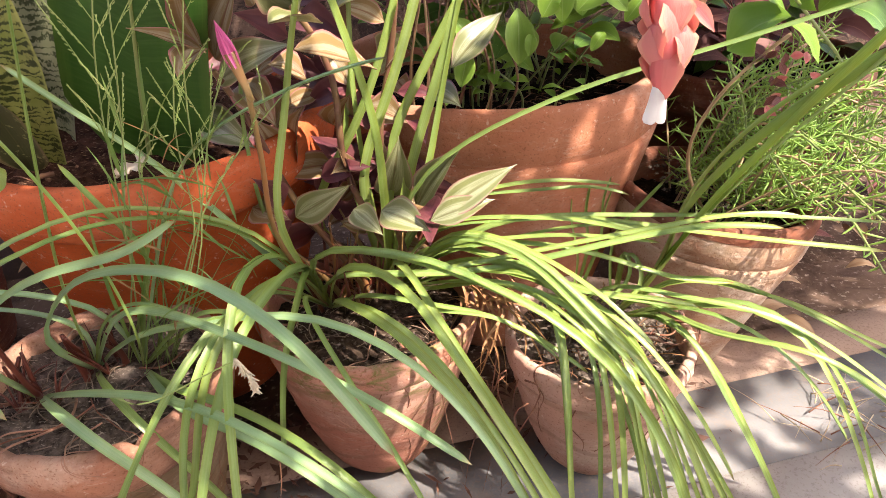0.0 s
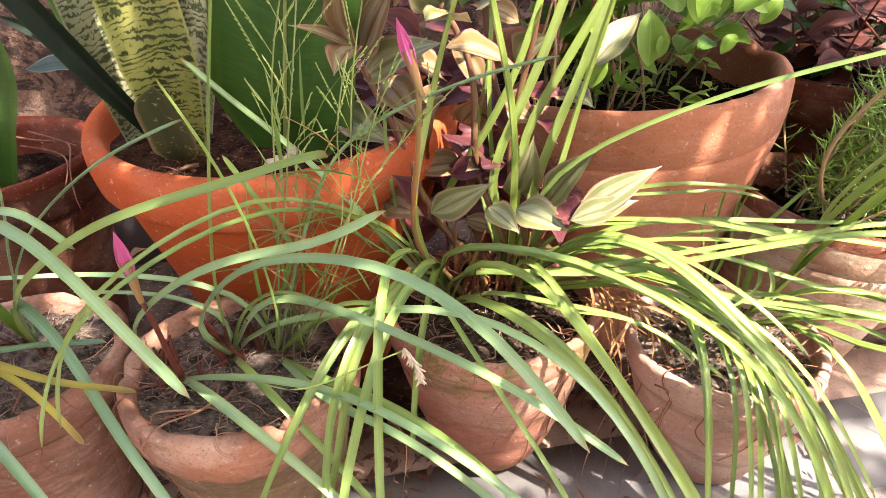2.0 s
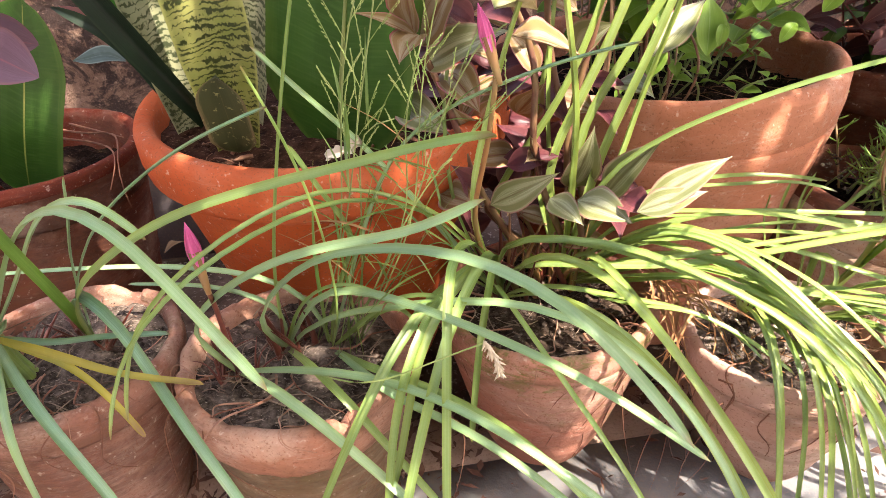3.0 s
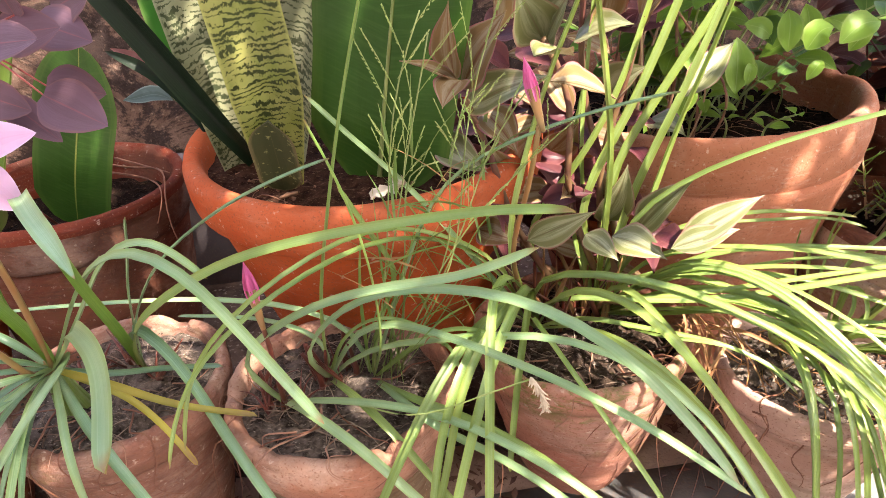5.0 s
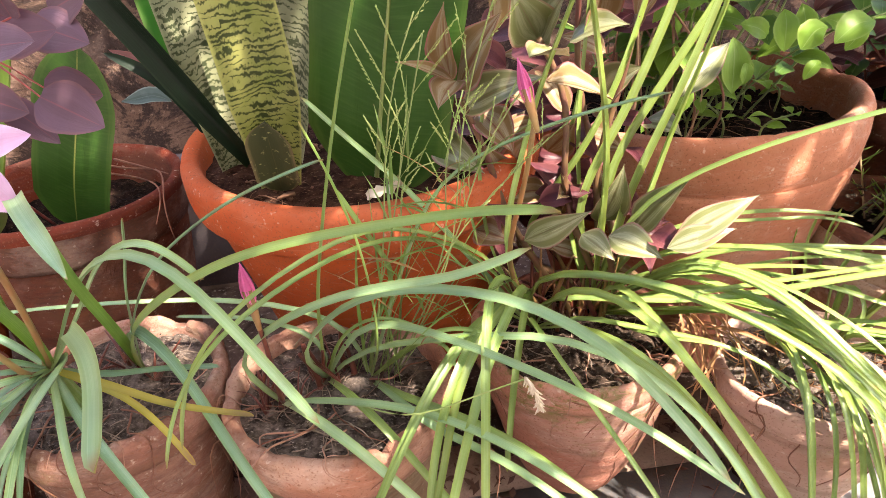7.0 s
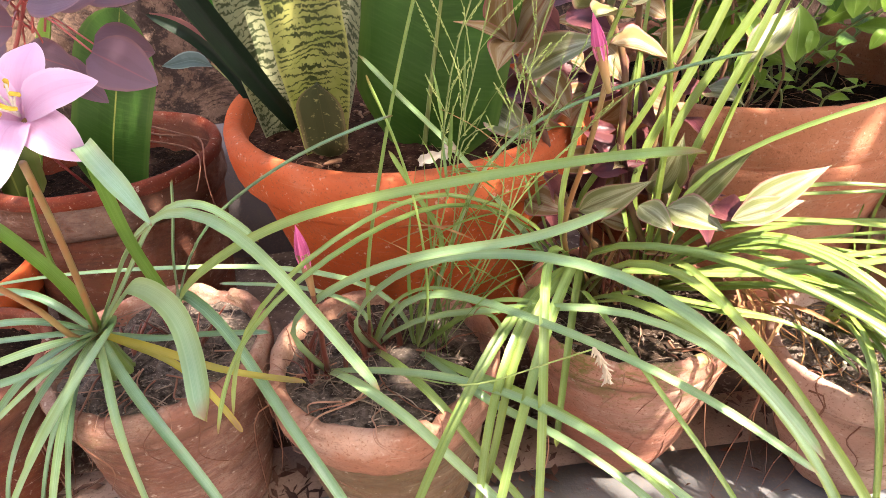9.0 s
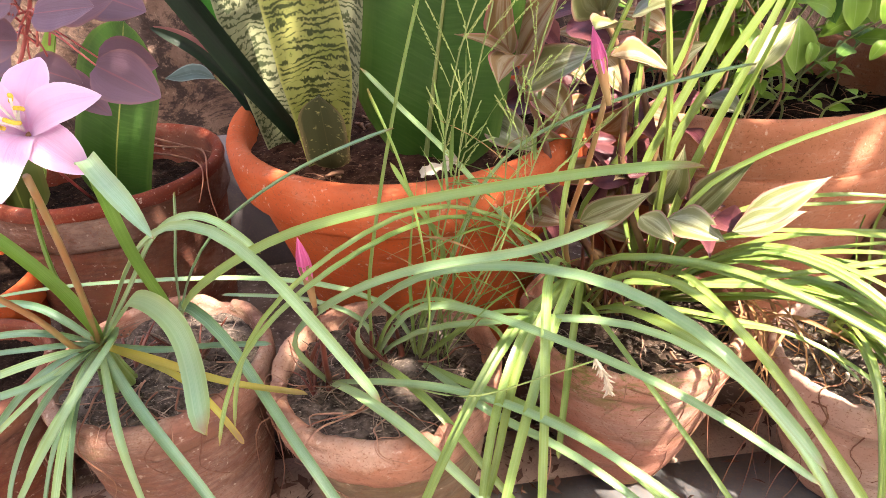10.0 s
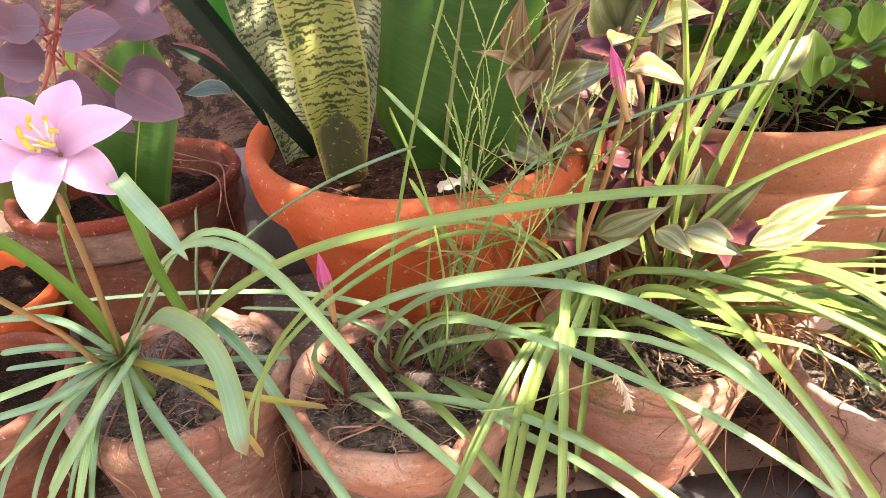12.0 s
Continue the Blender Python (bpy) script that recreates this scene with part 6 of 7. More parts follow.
g = random.Random(17)
for i in range(40):
    c = Vector((g.uniform(-0.14, 0.0), g.uniform(0.455, 0.52), g.uniform(0.20, 0.36)))
    a = g.uniform(0, 6.28)
    d = Vector((math.cos(a), 0.5 * math.sin(a) - 0.3, g.uniform(-0.4, 0.5))).normalized() * g.uniform(0.035, 0.06)
    stripe_leaf(TRAD_PINK if i % 4 == 0 else TRAD_BACK, c, c + d, d.length * 0.45, (g.uniform(-0.4, 0.4), -0.7, 0.6))
for i in range(48):
    c = Vector((g.uniform(-0.17, 0.0), g.uniform(0.52, 0.62), g.uniform(0.22, 0.46)))
    a = g.uniform(0, 6.28)
    d = Vector((math.cos(a), 0.5 * math.sin(a) - 0.2, g.uniform(-0.3, 0.6))).normalized() * g.uniform(0.045, 0.075)
    stripe_leaf(TRAD_PINK if i % 4 == 0 else TRAD_BACK, c, c + d, d.length * 0.48, (g.uniform(-0.4, 0.4), -0.7, 0.6))
for p in ([(-0.03, 0.46, 0.18), (-0.076, 0.450, 0.305), (-0.070, 0.450, 0.357), (-0.078, 0.450, 0.404), (-0.097, 0.440, 0.438)],
          [(-0.07, 0.46, 0.18), (-0.123, 0.450, 0.278), (-0.137, 0.440, 0.337), (-0.157, 0.420, 0.398)],
          [(-0.02, 0.45, 0.18), (-0.034, 0.440, 0.270), (0.001, 0.420, 0.269), (0.022, 0.410, 0.272)],
          [(-0.05, 0.47, 0.18), (-0.118, 0.460, 0.249), (-0.093, 0.440, 0.260)],
          [(-0.03, 0.47, 0.18), (-0.045, 0.470, 0.312), (-0.028, 0.470, 0.387), (-0.020, 0.460, 0.448)],
          [(-0.01, 0.47, 0.18), (-0.037, 0.470, 0.295), (-0.059, 0.480, 0.371), (-0.065, 0.480, 0.428), (-0.063, 0.480, 0.480)]):
    stalk(TRADS, 0.0032, STEM_PLUM, *p, name="stem")


# ---- plum-leaved shrub ----
PLUM = thing("plum_leaved_shrub", "shrub twig with heart-shaped plum leaves on red stalks", "plant", (0, 0, 0))


def plum_leaf(foot, tip, width, face):
    broad(PLUM, PURPLE, width, [foot, Vector(foot).lerp(Vector(tip), 0.5), tip], face, cup=0.12, shape=lambda v: width * (math.sin(math.pi * min(1, v / 0.36 + 0.12) / 2) ** 0.6 if v < 0.32 else math.cos(math.pi * (v - 0.32) / 0.68 / 2) ** 0.75), n=16, wave=0.03, cols=7, thick=0.0007)


plum_leaf((-0.436, 0.330, 0.440), (-0.391, 0.320, 0.420), 0.038, (0.09, -0.75, 0.67))
stalk(PLUM, 0.0008, STALK_ROSE, (-0.474, 0.345, 0.462), (-0.460, 0.338, 0.457), (-0.436, 0.330, 0.440), name="leaf_stalk")
plum_leaf((-0.453, 0.360, 0.438), (-0.404, 0.350, 0.433), 0.034, (0.20, -0.75, 0.44))
stalk(PLUM, 0.0008, STALK_ROSE, (-0.489, 0.355, 0.465), (-0.469, 0.352, 0.457), (-0.453, 0.360, 0.438), name="leaf_stalk")
plum_leaf((-0.459, 0.340, 0.478), (-0.408, 0.330, 0.483), 0.033, (0.08, -0.75, 0.31))
stalk(PLUM, 0.0008, STALK_ROSE, (-0.486, 0.347, 0.450), (-0.472, 0.343, 0.476), (-0.459, 0.340, 0.478), name="leaf_stalk")
plum_leaf((-0.452, 0.310, 0.478), (-0.405, 0.300, 0.482), 0.030, (0.13, -0.75, 0.68))
stalk(PLUM, 0.0008, STALK_ROSE, (-0.495, 0.348, 0.463), (-0.468, 0.328, 0.477), (-0.452, 0.310, 0.478), name="leaf_stalk")
plum_leaf((-0.445, 0.360, 0.482), (-0.402, 0.350, 0.469), 0.034, (0.18, -0.75, 0.51))
stalk(PLUM, 0.0008, STALK_ROSE, (-0.479, 0.350, 0.450), (-0.465, 0.352, 0.479), (-0.445, 0.360, 0.482), name="leaf_stalk")
plum_leaf((-0.465, 0.310, 0.484), (-0.491, 0.300, 0.488), 0.030, (-0.26, -0.75, 0.71))
stalk(PLUM, 0.0008, STALK_ROSE, (-0.473, 0.340, 0.463), (-0.475, 0.328, 0.480), (-0.465, 0.310, 0.484), name="leaf_stalk")
plum_leaf((-0.470, 0.310, 0.462), (-0.500, 0.300, 0.467), 0.030, (0.11, -0.75, 0.49))
stalk(PLUM, 0.0008, STALK_ROSE, (-0.488, 0.341, 0.460), (-0.477, 0.328, 0.468), (-0.470, 0.310, 0.462), name="leaf_stalk")
plum_leaf((-0.496, 0.330, 0.452), (-0.515, 0.320, 0.440), 0.028, (0.12, -0.75, 0.48))
stalk(PLUM, 0.0008, STALK_ROSE, (-0.487, 0.350, 0.450), (-0.490, 0.338, 0.463), (-0.496, 0.330, 0.452), name="leaf_stalk")
plum_leaf((-0.505, 0.380, 0.424), (-0.463, 0.370, 0.392), 0.025, (0.10, -0.75, 0.74))
stalk(PLUM, 0.0008, STALK_ROSE, (-0.489, 0.339, 0.473), (-0.495, 0.363, 0.449), (-0.505, 0.380, 0.424), name="leaf_stalk")
plum_leaf((-0.514, 0.370, 0.431), (-0.471, 0.360, 0.420), 0.030, (-0.13, -0.75, 0.41))
stalk(PLUM, 0.0008, STALK_ROSE, (-0.486, 0.349, 0.452), (-0.499, 0.357, 0.453), (-0.514, 0.370, 0.431), name="leaf_stalk")
plum_leaf((-0.514, 0.350, 0.465), (-0.478, 0.340, 0.484), 0.025, (-0.07, -0.75, 0.50))
stalk(PLUM, 0.0008, STALK_ROSE, (-0.476, 0.344, 0.475), (-0.499, 0.347, 0.470), (-0.514, 0.350, 0.465), name="leaf_stalk")
plum_leaf((-0.443, 0.340, 0.490), (-0.443, 0.330, 0.515), 0.030, (-0.18, -0.75, 0.50))
stalk(PLUM, 0.0008, STALK_ROSE, (-0.481, 0.353, 0.463), (-0.464, 0.343, 0.482), (-0.443, 0.340, 0.490), name="leaf_stalk")
plum_leaf((-0.481, 0.330, 0.490), (-0.470, 0.320, 0.518), 0.030, (-0.14, -0.75, 0.37))
stalk(PLUM, 0.0008, STALK_ROSE, (-0.484, 0.339, 0.473), (-0.483, 0.338, 0.482), (-0.481, 0.330, 0.490), name="leaf_stalk")
plum_leaf((-0.436, 0.370, 0.488), (-0.398, 0.360, 0.502), 0.033, (0.29, -0.75, 0.41))
stalk(PLUM, 0.0008, STALK_ROSE, (-0.490, 0.351, 0.468), (-0.460, 0.357, 0.481), (-0.436, 0.370, 0.488), name="leaf_stalk")
plum_leaf((-0.478, 0.300, 0.482), (-0.492, 0.290, 0.501), 0.030, (0.26, -0.75, 0.51))
stalk(PLUM, 0.0008, STALK_ROSE, (-0.493, 0.341, 0.473), (-0.481, 0.323, 0.478), (-0.478, 0.300, 0.482), name="leaf_stalk")
stalk(PLUM, 0.0016, STALK_ROSE, (-0.640, 0.560, 0.22), (-0.593, 0.420, 0.370), (-0.484, 0.345, 0.459), (-0.451, 0.330, 0.515), (-0.439, 0.330, 0.564), name="twig")



# ---- leafy plant in the peach pot ----
def leafy(plant, stem, material, foot, via, top, pairs, size, start=0.25):
    """A stem with pairs of oval leaves along it."""
    line = curve([foot, via, top], 40)
    stalk(plant, 0.0012, stem, foot, via, top, name="stem")
    for i in range(pairs):
        v = start + (1 - start) * i / max(1, pairs - 1)
        c = line[int(v * 39)]
        a0 = rng.uniform(0, 6.28)
        for k in (0, math.pi):
            a = a0 + k + rng.uniform(-0.5, 0.5)
            d = Vector((math.cos(a), math.sin(a), rng.uniform(-0.35, 0.35)))
            s = size * rng.uniform(0.6, 1.15)
            n = Vector((rng.uniform(-0.4, 0.4), rng.uniform(-0.6, 0.1), 1))
            p = c + d * s * 0.22
            broad(plant, material, s * 0.6, [c, p, p + d * s * 0.5 + Vector((0, 0, s * 0.08)), p + d * s - Vector((0, 0, s * 0.12))], tuple(n), cup=0.2, shape=lambda v, s=s: s * (0.05 if v < 0.18 else 0.62 * math.sin(math.pi * ((v - 0.18) / 0.82) ** 0.8) + 0.01), n=10, cols=5, wave=0.04, thick=0.0006)


LEAFY = thing("leafy_pot_plant", "bushy plant with small oval fresh green leaves in a peach pot", "plant")
for i in range(15):
    a, d = rng.uniform(0, 6.28), rng.uniform(0.0, 0.07)
    f = Vector((0.075 + d * math.cos(a), 0.685 + d * math.sin(a), 0.285))
    g = f + Vector((rng.uniform(-0.13, 0.17), rng.uniform(-0.12, 0.08), rng.uniform(0.13, 0.26)))
    leafy(LEAFY, STEM_GREEN, FRESH if i % 3 else DEEP, f, f.lerp(g, 0.5) + Vector((0, 0, 0.03)), g, rng.randint(4, 6), rng.uniform(0.035, 0.05), 0.35)
for i in range(7):
    a, d = rng.uniform(-2.6, 0.5), rng.uniform(0.05, 0.12)
    f = Vector((0.085 + d * math.cos(a), 0.68 + d * math.sin(a), 0.285))
    leafy(LEAFY, STEM_GREEN, FRESH, f, f + Vector((0, -0.005, 0.03)), f + Vector((rng.uniform(-0.03, 0.03), -0.01, rng.uniform(0.04, 0.075))), 3, rng.uniform(0.016, 0.026), 0.5)
# thin bare stems, then the bush's dense top, added unseen to shade the soil
for i in range(16):
    f = Vector((0.03 + rng.uniform(-0.07, 0.05), 0.62 + rng.uniform(-0.06, 0.05), 0.284))
    stalk(LEAFY, rng.uniform(0.0008, 0.002), STEM_TAN if i % 2 else BARK, f, f + Vector((rng.uniform(-0.02, 0.02), -0.01, 0.06)), f + Vector((rng.uniform(-0.05, 0.05), rng.uniform(-0.03, 0.04), rng.uniform(0.10, 0.19))), name="stem")
for i in range(26):
    f = Vector((0.075 + rng.uniform(-0.07, 0.07), 0.70 + rng.uniform(-0.05, 0.08), 0.285))
    g = f + Vector((rng.uniform(-0.20, 0.24), rng.uniform(-0.10, 0.26), rng.uniform(0.24, 0.40)))
    leafy(LEAFY, STEM_GREEN, DEEP if i % 3 else FRESH, f, f.lerp(g, 0.5) + Vector((0, 0.01, 0.05)), g, 6, rng.uniform(0.045, 0.065), 0.6)
for foot, tip in (((0.086, 0.560, 0.404), (0.087, 0.540, 0.344)), ((0.099, 0.560, 0.388), (0.096, 0.550, 0.354)), ((0.123, 0.550, 0.429), (0.123, 0.530, 0.387)), ((0.137, 0.550, 0.433), (0.144, 0.540, 0.390)), ((0.174, 0.580, 0.374), (0.157, 0.570, 0.354)),
                  ((0.154, 0.540, 0.422), (0.187, 0.530, 0.399)), ((0.203, 0.560, 0.409), (0.183, 0.560, 0.382)), ((0.124, 0.580, 0.398), (0.087, 0.570, 0.417)), ((0.024, 0.520, 0.407), (0.048, 0.510, 0.375)), ((0.039, 0.520, 0.378), (0.028, 0.510, 0.340)), ((0.098, 0.550, 0.383), (0.095, 0.540, 0.360))):
    f, t = Vector(foot), Vector(tip)
    w = (t - f).length
    t = f.lerp(t, 0.8)
    w *= 0.8
    broad(LEAFY, FRESH, w * 0.6, [f, f.lerp(t, 0.4) + Vector((0, -0.004, 0.004)), t], (rng.uniform(-0.4, 0.4), -0.8, 0.5), cup=0.25, shape=oval(w * 0.58, 0.5, 0.8), n=12, cols=7, wave=0.05, thick=0.0007)


# ---- moss rose ----
MOSS = plain("needle_leaf", (0.24, 0.43, 0.09), (0.36, 0.54, 0.16), 25, 0.42, 0.4, (0.46, 0.56, 0.08))


def needle_stem(plant, foot, via, top, step=0.0062, size=0.024):
    """A fleshy stem set all round with small needle leaves."""
    line = curve([foot, via, top], 60)
    length = sum((b - a).length for a, b in zip(line, line[1:]))
    verts, faces = [], []
    count = int(length / step)
    for i in range(count):
        v = 0.12 + 0.88 * i / count
        k = min(58, int(v * 59))
        c = line[k]
        tan = (line[k + 1] - line[k]).normalized()
        side = Matrix.Rotation(i * 2.4 + rng.uniform(-0.4, 0.4), 3, tan) @ tan.orthogonal().normalized()
        d = (side + tan * rng.uniform(0.2, 0.9)).normalized() * size * rng.uniform(0.65, 1.15) * (1 if v < 0.9 else 0.7)
        a = d.orthogonal().normalized() * 0.0010
        b = d.normalized().cross(a)
        base = len(verts)
        for s, r in ((0.0, 0.5), (0.35, 1.0), (0.75, 0.9)):
            bend = Vector((0, 0, s * s * size * 0.15))
            verts += [c + d * s + a * r + bend, c + d * s + b * r * 0.7 + bend, c + d * s - a * r + bend, c + d * s - b * r * 0.7 + bend]
        verts.append(c + d + Vector((0, 0, size * 0.15)))
        for q in (0, 4):
            faces += [(base + q + j, base + q + (j + 1) % 4, base + q + 4 + (j + 1) % 4, base + q + 4 + j) for j in range(4)]
        faces += [(base + 8 + j, base + 8 + (j + 1) % 4, base + 12) for j in range(4)]
    st = stalk(plant, 0.0012, STEM_TAN if rng.random() < 0.35 else STEM_GREEN, foot, via, top, name="stem")
    part("needle_leaves", mesh("needle_leaves", verts, faces), MOSS, st)


ROSE = thing("moss_rose", "sprawling moss rose with fine needle leaves in a limed pot", "plant")
for i in range(74):
    a = rng.uniform(-1.9, 1.7)
    d, h = rng.uniform(0.06, 0.27), rng.uniform(0.02, 0.17)
    f = Vector((0.318 + rng.uniform(-0.05, 0.06), 0.572 + rng.uniform(-0.06, 0.06), 0.180))
    t = f + Vector((math.cos(a) * d + 0.03, math.sin(a) * d * 0.75, h))
    needle_stem(ROSE, f, f.lerp(t, 0.5) + Vector((0, 0, 0.04 + 0.03 * rng.random())), t)
for q in ([(0.285, 0.560, 0.175), (0.240, 0.490, 0.300), (0.247, 0.420, 0.383)], [(0.300, 0.550, 0.175), (0.290, 0.490, 0.300), (0.247, 0.460, 0.376)], [(0.345, 0.550, 0.175), (0.321, 0.480, 0.277), (0.275, 0.450, 0.310)]):
    needle_stem(ROSE, *q)

# ---- coral spike ----
CORAL = thing("shrimp_plant", "coral-bracted flower spike with a white tongue on an arching stem", "plant")
top, low = Vector((0.072, 0.130, 0.503)), Vector((0.075, 0.128, 0.477))
stalk(CORAL, 0.0012, STEM_TAN, low, top, (0.20, 0.22, 0.63), (0.42, 0.50, 0.58), (0.46, 0.74, 0.42), (0.43, 0.80, 0.26), name="stem")
down = (low - top).normalized()
for i in range(11):
    # broad bracts in four ranks, each lapping over the next
    c = top.lerp(low, 0.95 * i / 10) - down * 0.008
    a = i * 1.72 - 1.2
    out = Vector((math.cos(a), math.sin(a), 0))
    s = 0.0225 if i > 1 else 0.016
    pts = [c, c + out * s * 0.22 + down * s * 0.2, c + out * s * 0.27 + down * s * 0.58, c + out * s * 0.12 + down * s * 0.95]
    broad(CORAL, BRACT, s, pts, tuple(out), name="bract", cup=-0.6, shape=oval(s * 0.82, 0.40, 0.7), n=12, cols=9, thick=0.0004, wave=0.03)
for side in (-1, 1):
    tongue = [(0.0735, 0.126, 0.480), Vector((0.0733, 0.125, 0.472)) + Vector((0.0010 * side, 0, 0)), Vector((0.0725, 0.124, 0.465)) + Vector((0.0014 * side, 0, 0)), Vector((0.0718, 0.123, 0.4595)) + Vector((0.0024 * side, 0, 0))]
    broad(CORAL, WHITE_TUBE, 0.005, tongue, (0.35 * side, -0.9, 0.2), name="corolla", cup=-0.4, shape=lambda v: 0.0034 + 0.0012 * v - (0.0022 * ((v - 0.92) / 0.08) ** 2 if v > 0.92 else 0), n=12, cols=5, thick=0.0005)
broad(CORAL, BRACT, 0.006, [(0.079, 0.130, 0.496), (0.084, 0.130, 0.492), (0.089, 0.130, 0.486)], (0.2, -0.9, 0.2), name="bract", cup=0.3, shape=oval(0.005), n=8, cols=5, thick=0.0004)
for foot, tip, w, m in (((0.189, 0.340, 0.420), (0.214, 0.320, 0.444), 0.040, FRESH), ((0.219, 0.330, 0.438), (0.238, 0.320, 0.415), 0.018, FRESH), ((0.221, 0.340, 0.442), (0.181, 0.330, 0.462), 0.03, FRESH), ((0.258, 0.340, 0.444), (0.287, 0.330, 0.424), 0.03, DEEP), ((0.234, 0.360, 0.441), (0.251, 0.350, 0.453), 0.03, FRESH),
                          ((0.279, 0.360, 0.450), (0.253, 0.360, 0.437), 0.022, FRESH), ((0.097, 0.400, 0.446), (0.082, 0.400, 0.431), 0.02, FRESH), ((0.137, 0.420, 0.444), (0.108, 0.410, 0.432), 0.022, FRESH)):
    f, t = Vector(foot), Vector(tip)
    broad(CORAL, m, w, [f, f.lerp(t, 0.5) + Vector((0, 0, 0.006)), t], (rng.uniform(0.1, 0.4), -0.5, 0.85), cup=0.2, shape=oval(w, 0.42, 0.8), n=12, cols=7, wave=0.05, thick=0.0007)
stalk(CORAL, 0.0014, STEM_GREEN, (0.43, 0.78, 0.26), (0.377, 0.500, 0.339), (0.237, 0.350, 0.440), (0.213, 0.340, 0.462), name="stem")
stalk(CORAL, 0.0016, STEM_TAN, (0.30, 0.56, 0.175), (0.232, 0.480, 0.282), (0.225, 0.430, 0.354), (0.236, 0.400, 0.394), (0.238, 0.360, 0.423), name="stem")

# ---- reddish shrub in the back pot ----
RUST = thing("reddish_shrub", "reddish-leaved shrub with dry flower heads in a back pot", "plant")
for i in range(26):
    f = Vector((0.43 + rng.uniform(-0.09, 0.09), 0.80 + rng.uniform(-0.06, 0.06), 0.25))
    t = f + Vector((rng.uniform(-0.3, 0.3), rng.uniform(-0.2, 0.14), rng.uniform(0.02, 0.26)))
    leafy(RUST, STALK_RED, RUSTY if i % 3 else DEEP, f, f.lerp(t, 0.5) + Vector((0, 0, 0.04)), t, 5, rng.uniform(0.04, 0.065), 0.3)
for i in range(22):
    c = Vector((0.298, 0.460, 0.360)) + Vector((rng.uniform(-0.012, 0.012), rng.uniform(-0.012, 0.012), rng.uniform(-0.03, 0.025)))
    d = Vector((rng.uniform(-1, 1), rng.uniform(-1, 1), rng.uniform(-1, 0.3))).normalized() * 0.013
    broad(RUST, RUSTY if i % 2 else BRACT, 0.006, [c, c + d * 0.5, c + d], (0, -0.9, 0.3), name="dry_petal", cup=0.3, shape=oval(0.007), n=6, cols=3, thick=0.0004)

# ---- weed grass ----
WEED = thing("weed_grass", "thin seeding weed grass growing among the lilies", "grass")


def panicle(points, branches, spread, seeds=13):
    """A grass stem that ends in a loose head of fine seeded branches."""
    line = curve(points, 40)
    st = stalk(WEED, 0.0006, STEM_GREEN, *points, name="stem")
    verts, faces = [], []
    for i in range(branches):
        c = line[int(39 * (0.62 + 0.37 * i / branches))]
        tan = (line[-1] - line[20]).normalized()
        a = rng.uniform(0, 6.28)
        d = (tan * 0.8 + Vector((math.cos(a), 0.6 * math.sin(a), 0.1)) * 0.55).normalized() * spread * rng.uniform(0.5, 1.1)
        v, f, uv = tube([c, c + d * 0.5 + Vector((0, 0, 0.002)), c + d], lambda t: 0.00028, 5, 4)
        b = len(verts)
        verts += v
        faces += [tuple(x + b for x in q) for q in f]
        for k in range(seeds):
            p = c + d * (0.22 + 0.78 * k / seeds)
            s = (d.normalized() + Vector((rng.uniform(-0.4, 0.4), rng.uniform(-0.4, 0.4), rng.uniform(-0.4, 0.4)))).normalized() * 0.0024
            v, f, uv = tube([p, p + s * 0.5, p + s], lambda t: 0.0005 * (1 - abs(t - 0.5)), 3, 4)
            b = len(verts)
            verts += v
            faces += [tuple(x + b for x in q) for q in f]
    part("seed_head", mesh("seed_head", verts, faces), SEED, st)


panicle([(-0.245, 0.355, 0.172), (-0.217, 0.340, 0.304), (-0.203, 0.330, 0.409), (-0.185, 0.320, 0.469), (-0.175, 0.310, 0.486)], 9, 0.05)
panicle([(-0.225, 0.36, 0.172), (-0.166, 0.350, 0.297), (-0.156, 0.340, 0.392), (-0.140, 0.330, 0.458), (-0.127, 0.320, 0.495)], 10, 0.055)
panicle([(-0.225, 0.36, 0.172), (-0.162, 0.340, 0.317), (-0.141, 0.330, 0.387), (-0.122, 0.320, 0.424), (-0.108, 0.310, 0.444)], 7, 0.04)
panicle([(-0.23, 0.36, 0.172), (-0.167, 0.340, 0.312), (-0.130, 0.330, 0.362), (-0.100, 0.320, 0.401), (-0.083, 0.320, 0.414)], 6, 0.035)
panicle([(-0.235, 0.36, 0.172), (-0.170, 0.350, 0.302), (-0.169, 0.340, 0.371), (-0.154, 0.330, 0.419), (-0.150, 0.330, 0.433)], 6, 0.04)
panicle([(-0.26, 0.36, 0.172), (-0.213, 0.340, 0.305), (-0.196, 0.330, 0.381), (-0.180, 0.320, 0.437), (-0.171, 0.310, 0.473)], 7, 0.05)
panicle([(-0.22, 0.365, 0.172), (-0.200, 0.350, 0.355), (-0.203, 0.350, 0.372), (-0.174, 0.350, 0.376)], 5, 0.03)
for i in range(46):
    c = Vector((-0.168, 0.345, 0.305)) + Vector((rng.uniform(-0.05, 0.04), rng.uniform(-0.03, 0.03), rng.uniform(-0.07, 0.07)))
    d = Vector((rng.uniform(-1, 1), rng.uniform(-0.5, 0.3), rng.uniform(-0.1, 1.2))).normalized() * rng.uniform(0.03, 0.075)
    v, f, uv = ribbon([c, c + d * 0.5 + Vector((0, 0, 0.006)), c + d], oval(rng.uniform(0.0015, 0.0035), 0.3), 8, 3, 0.3, 0.0003)
    part("blade", mesh("blade", v, f, uv), GRASS if rng.random() < 0.8 else STRAW, WEED)
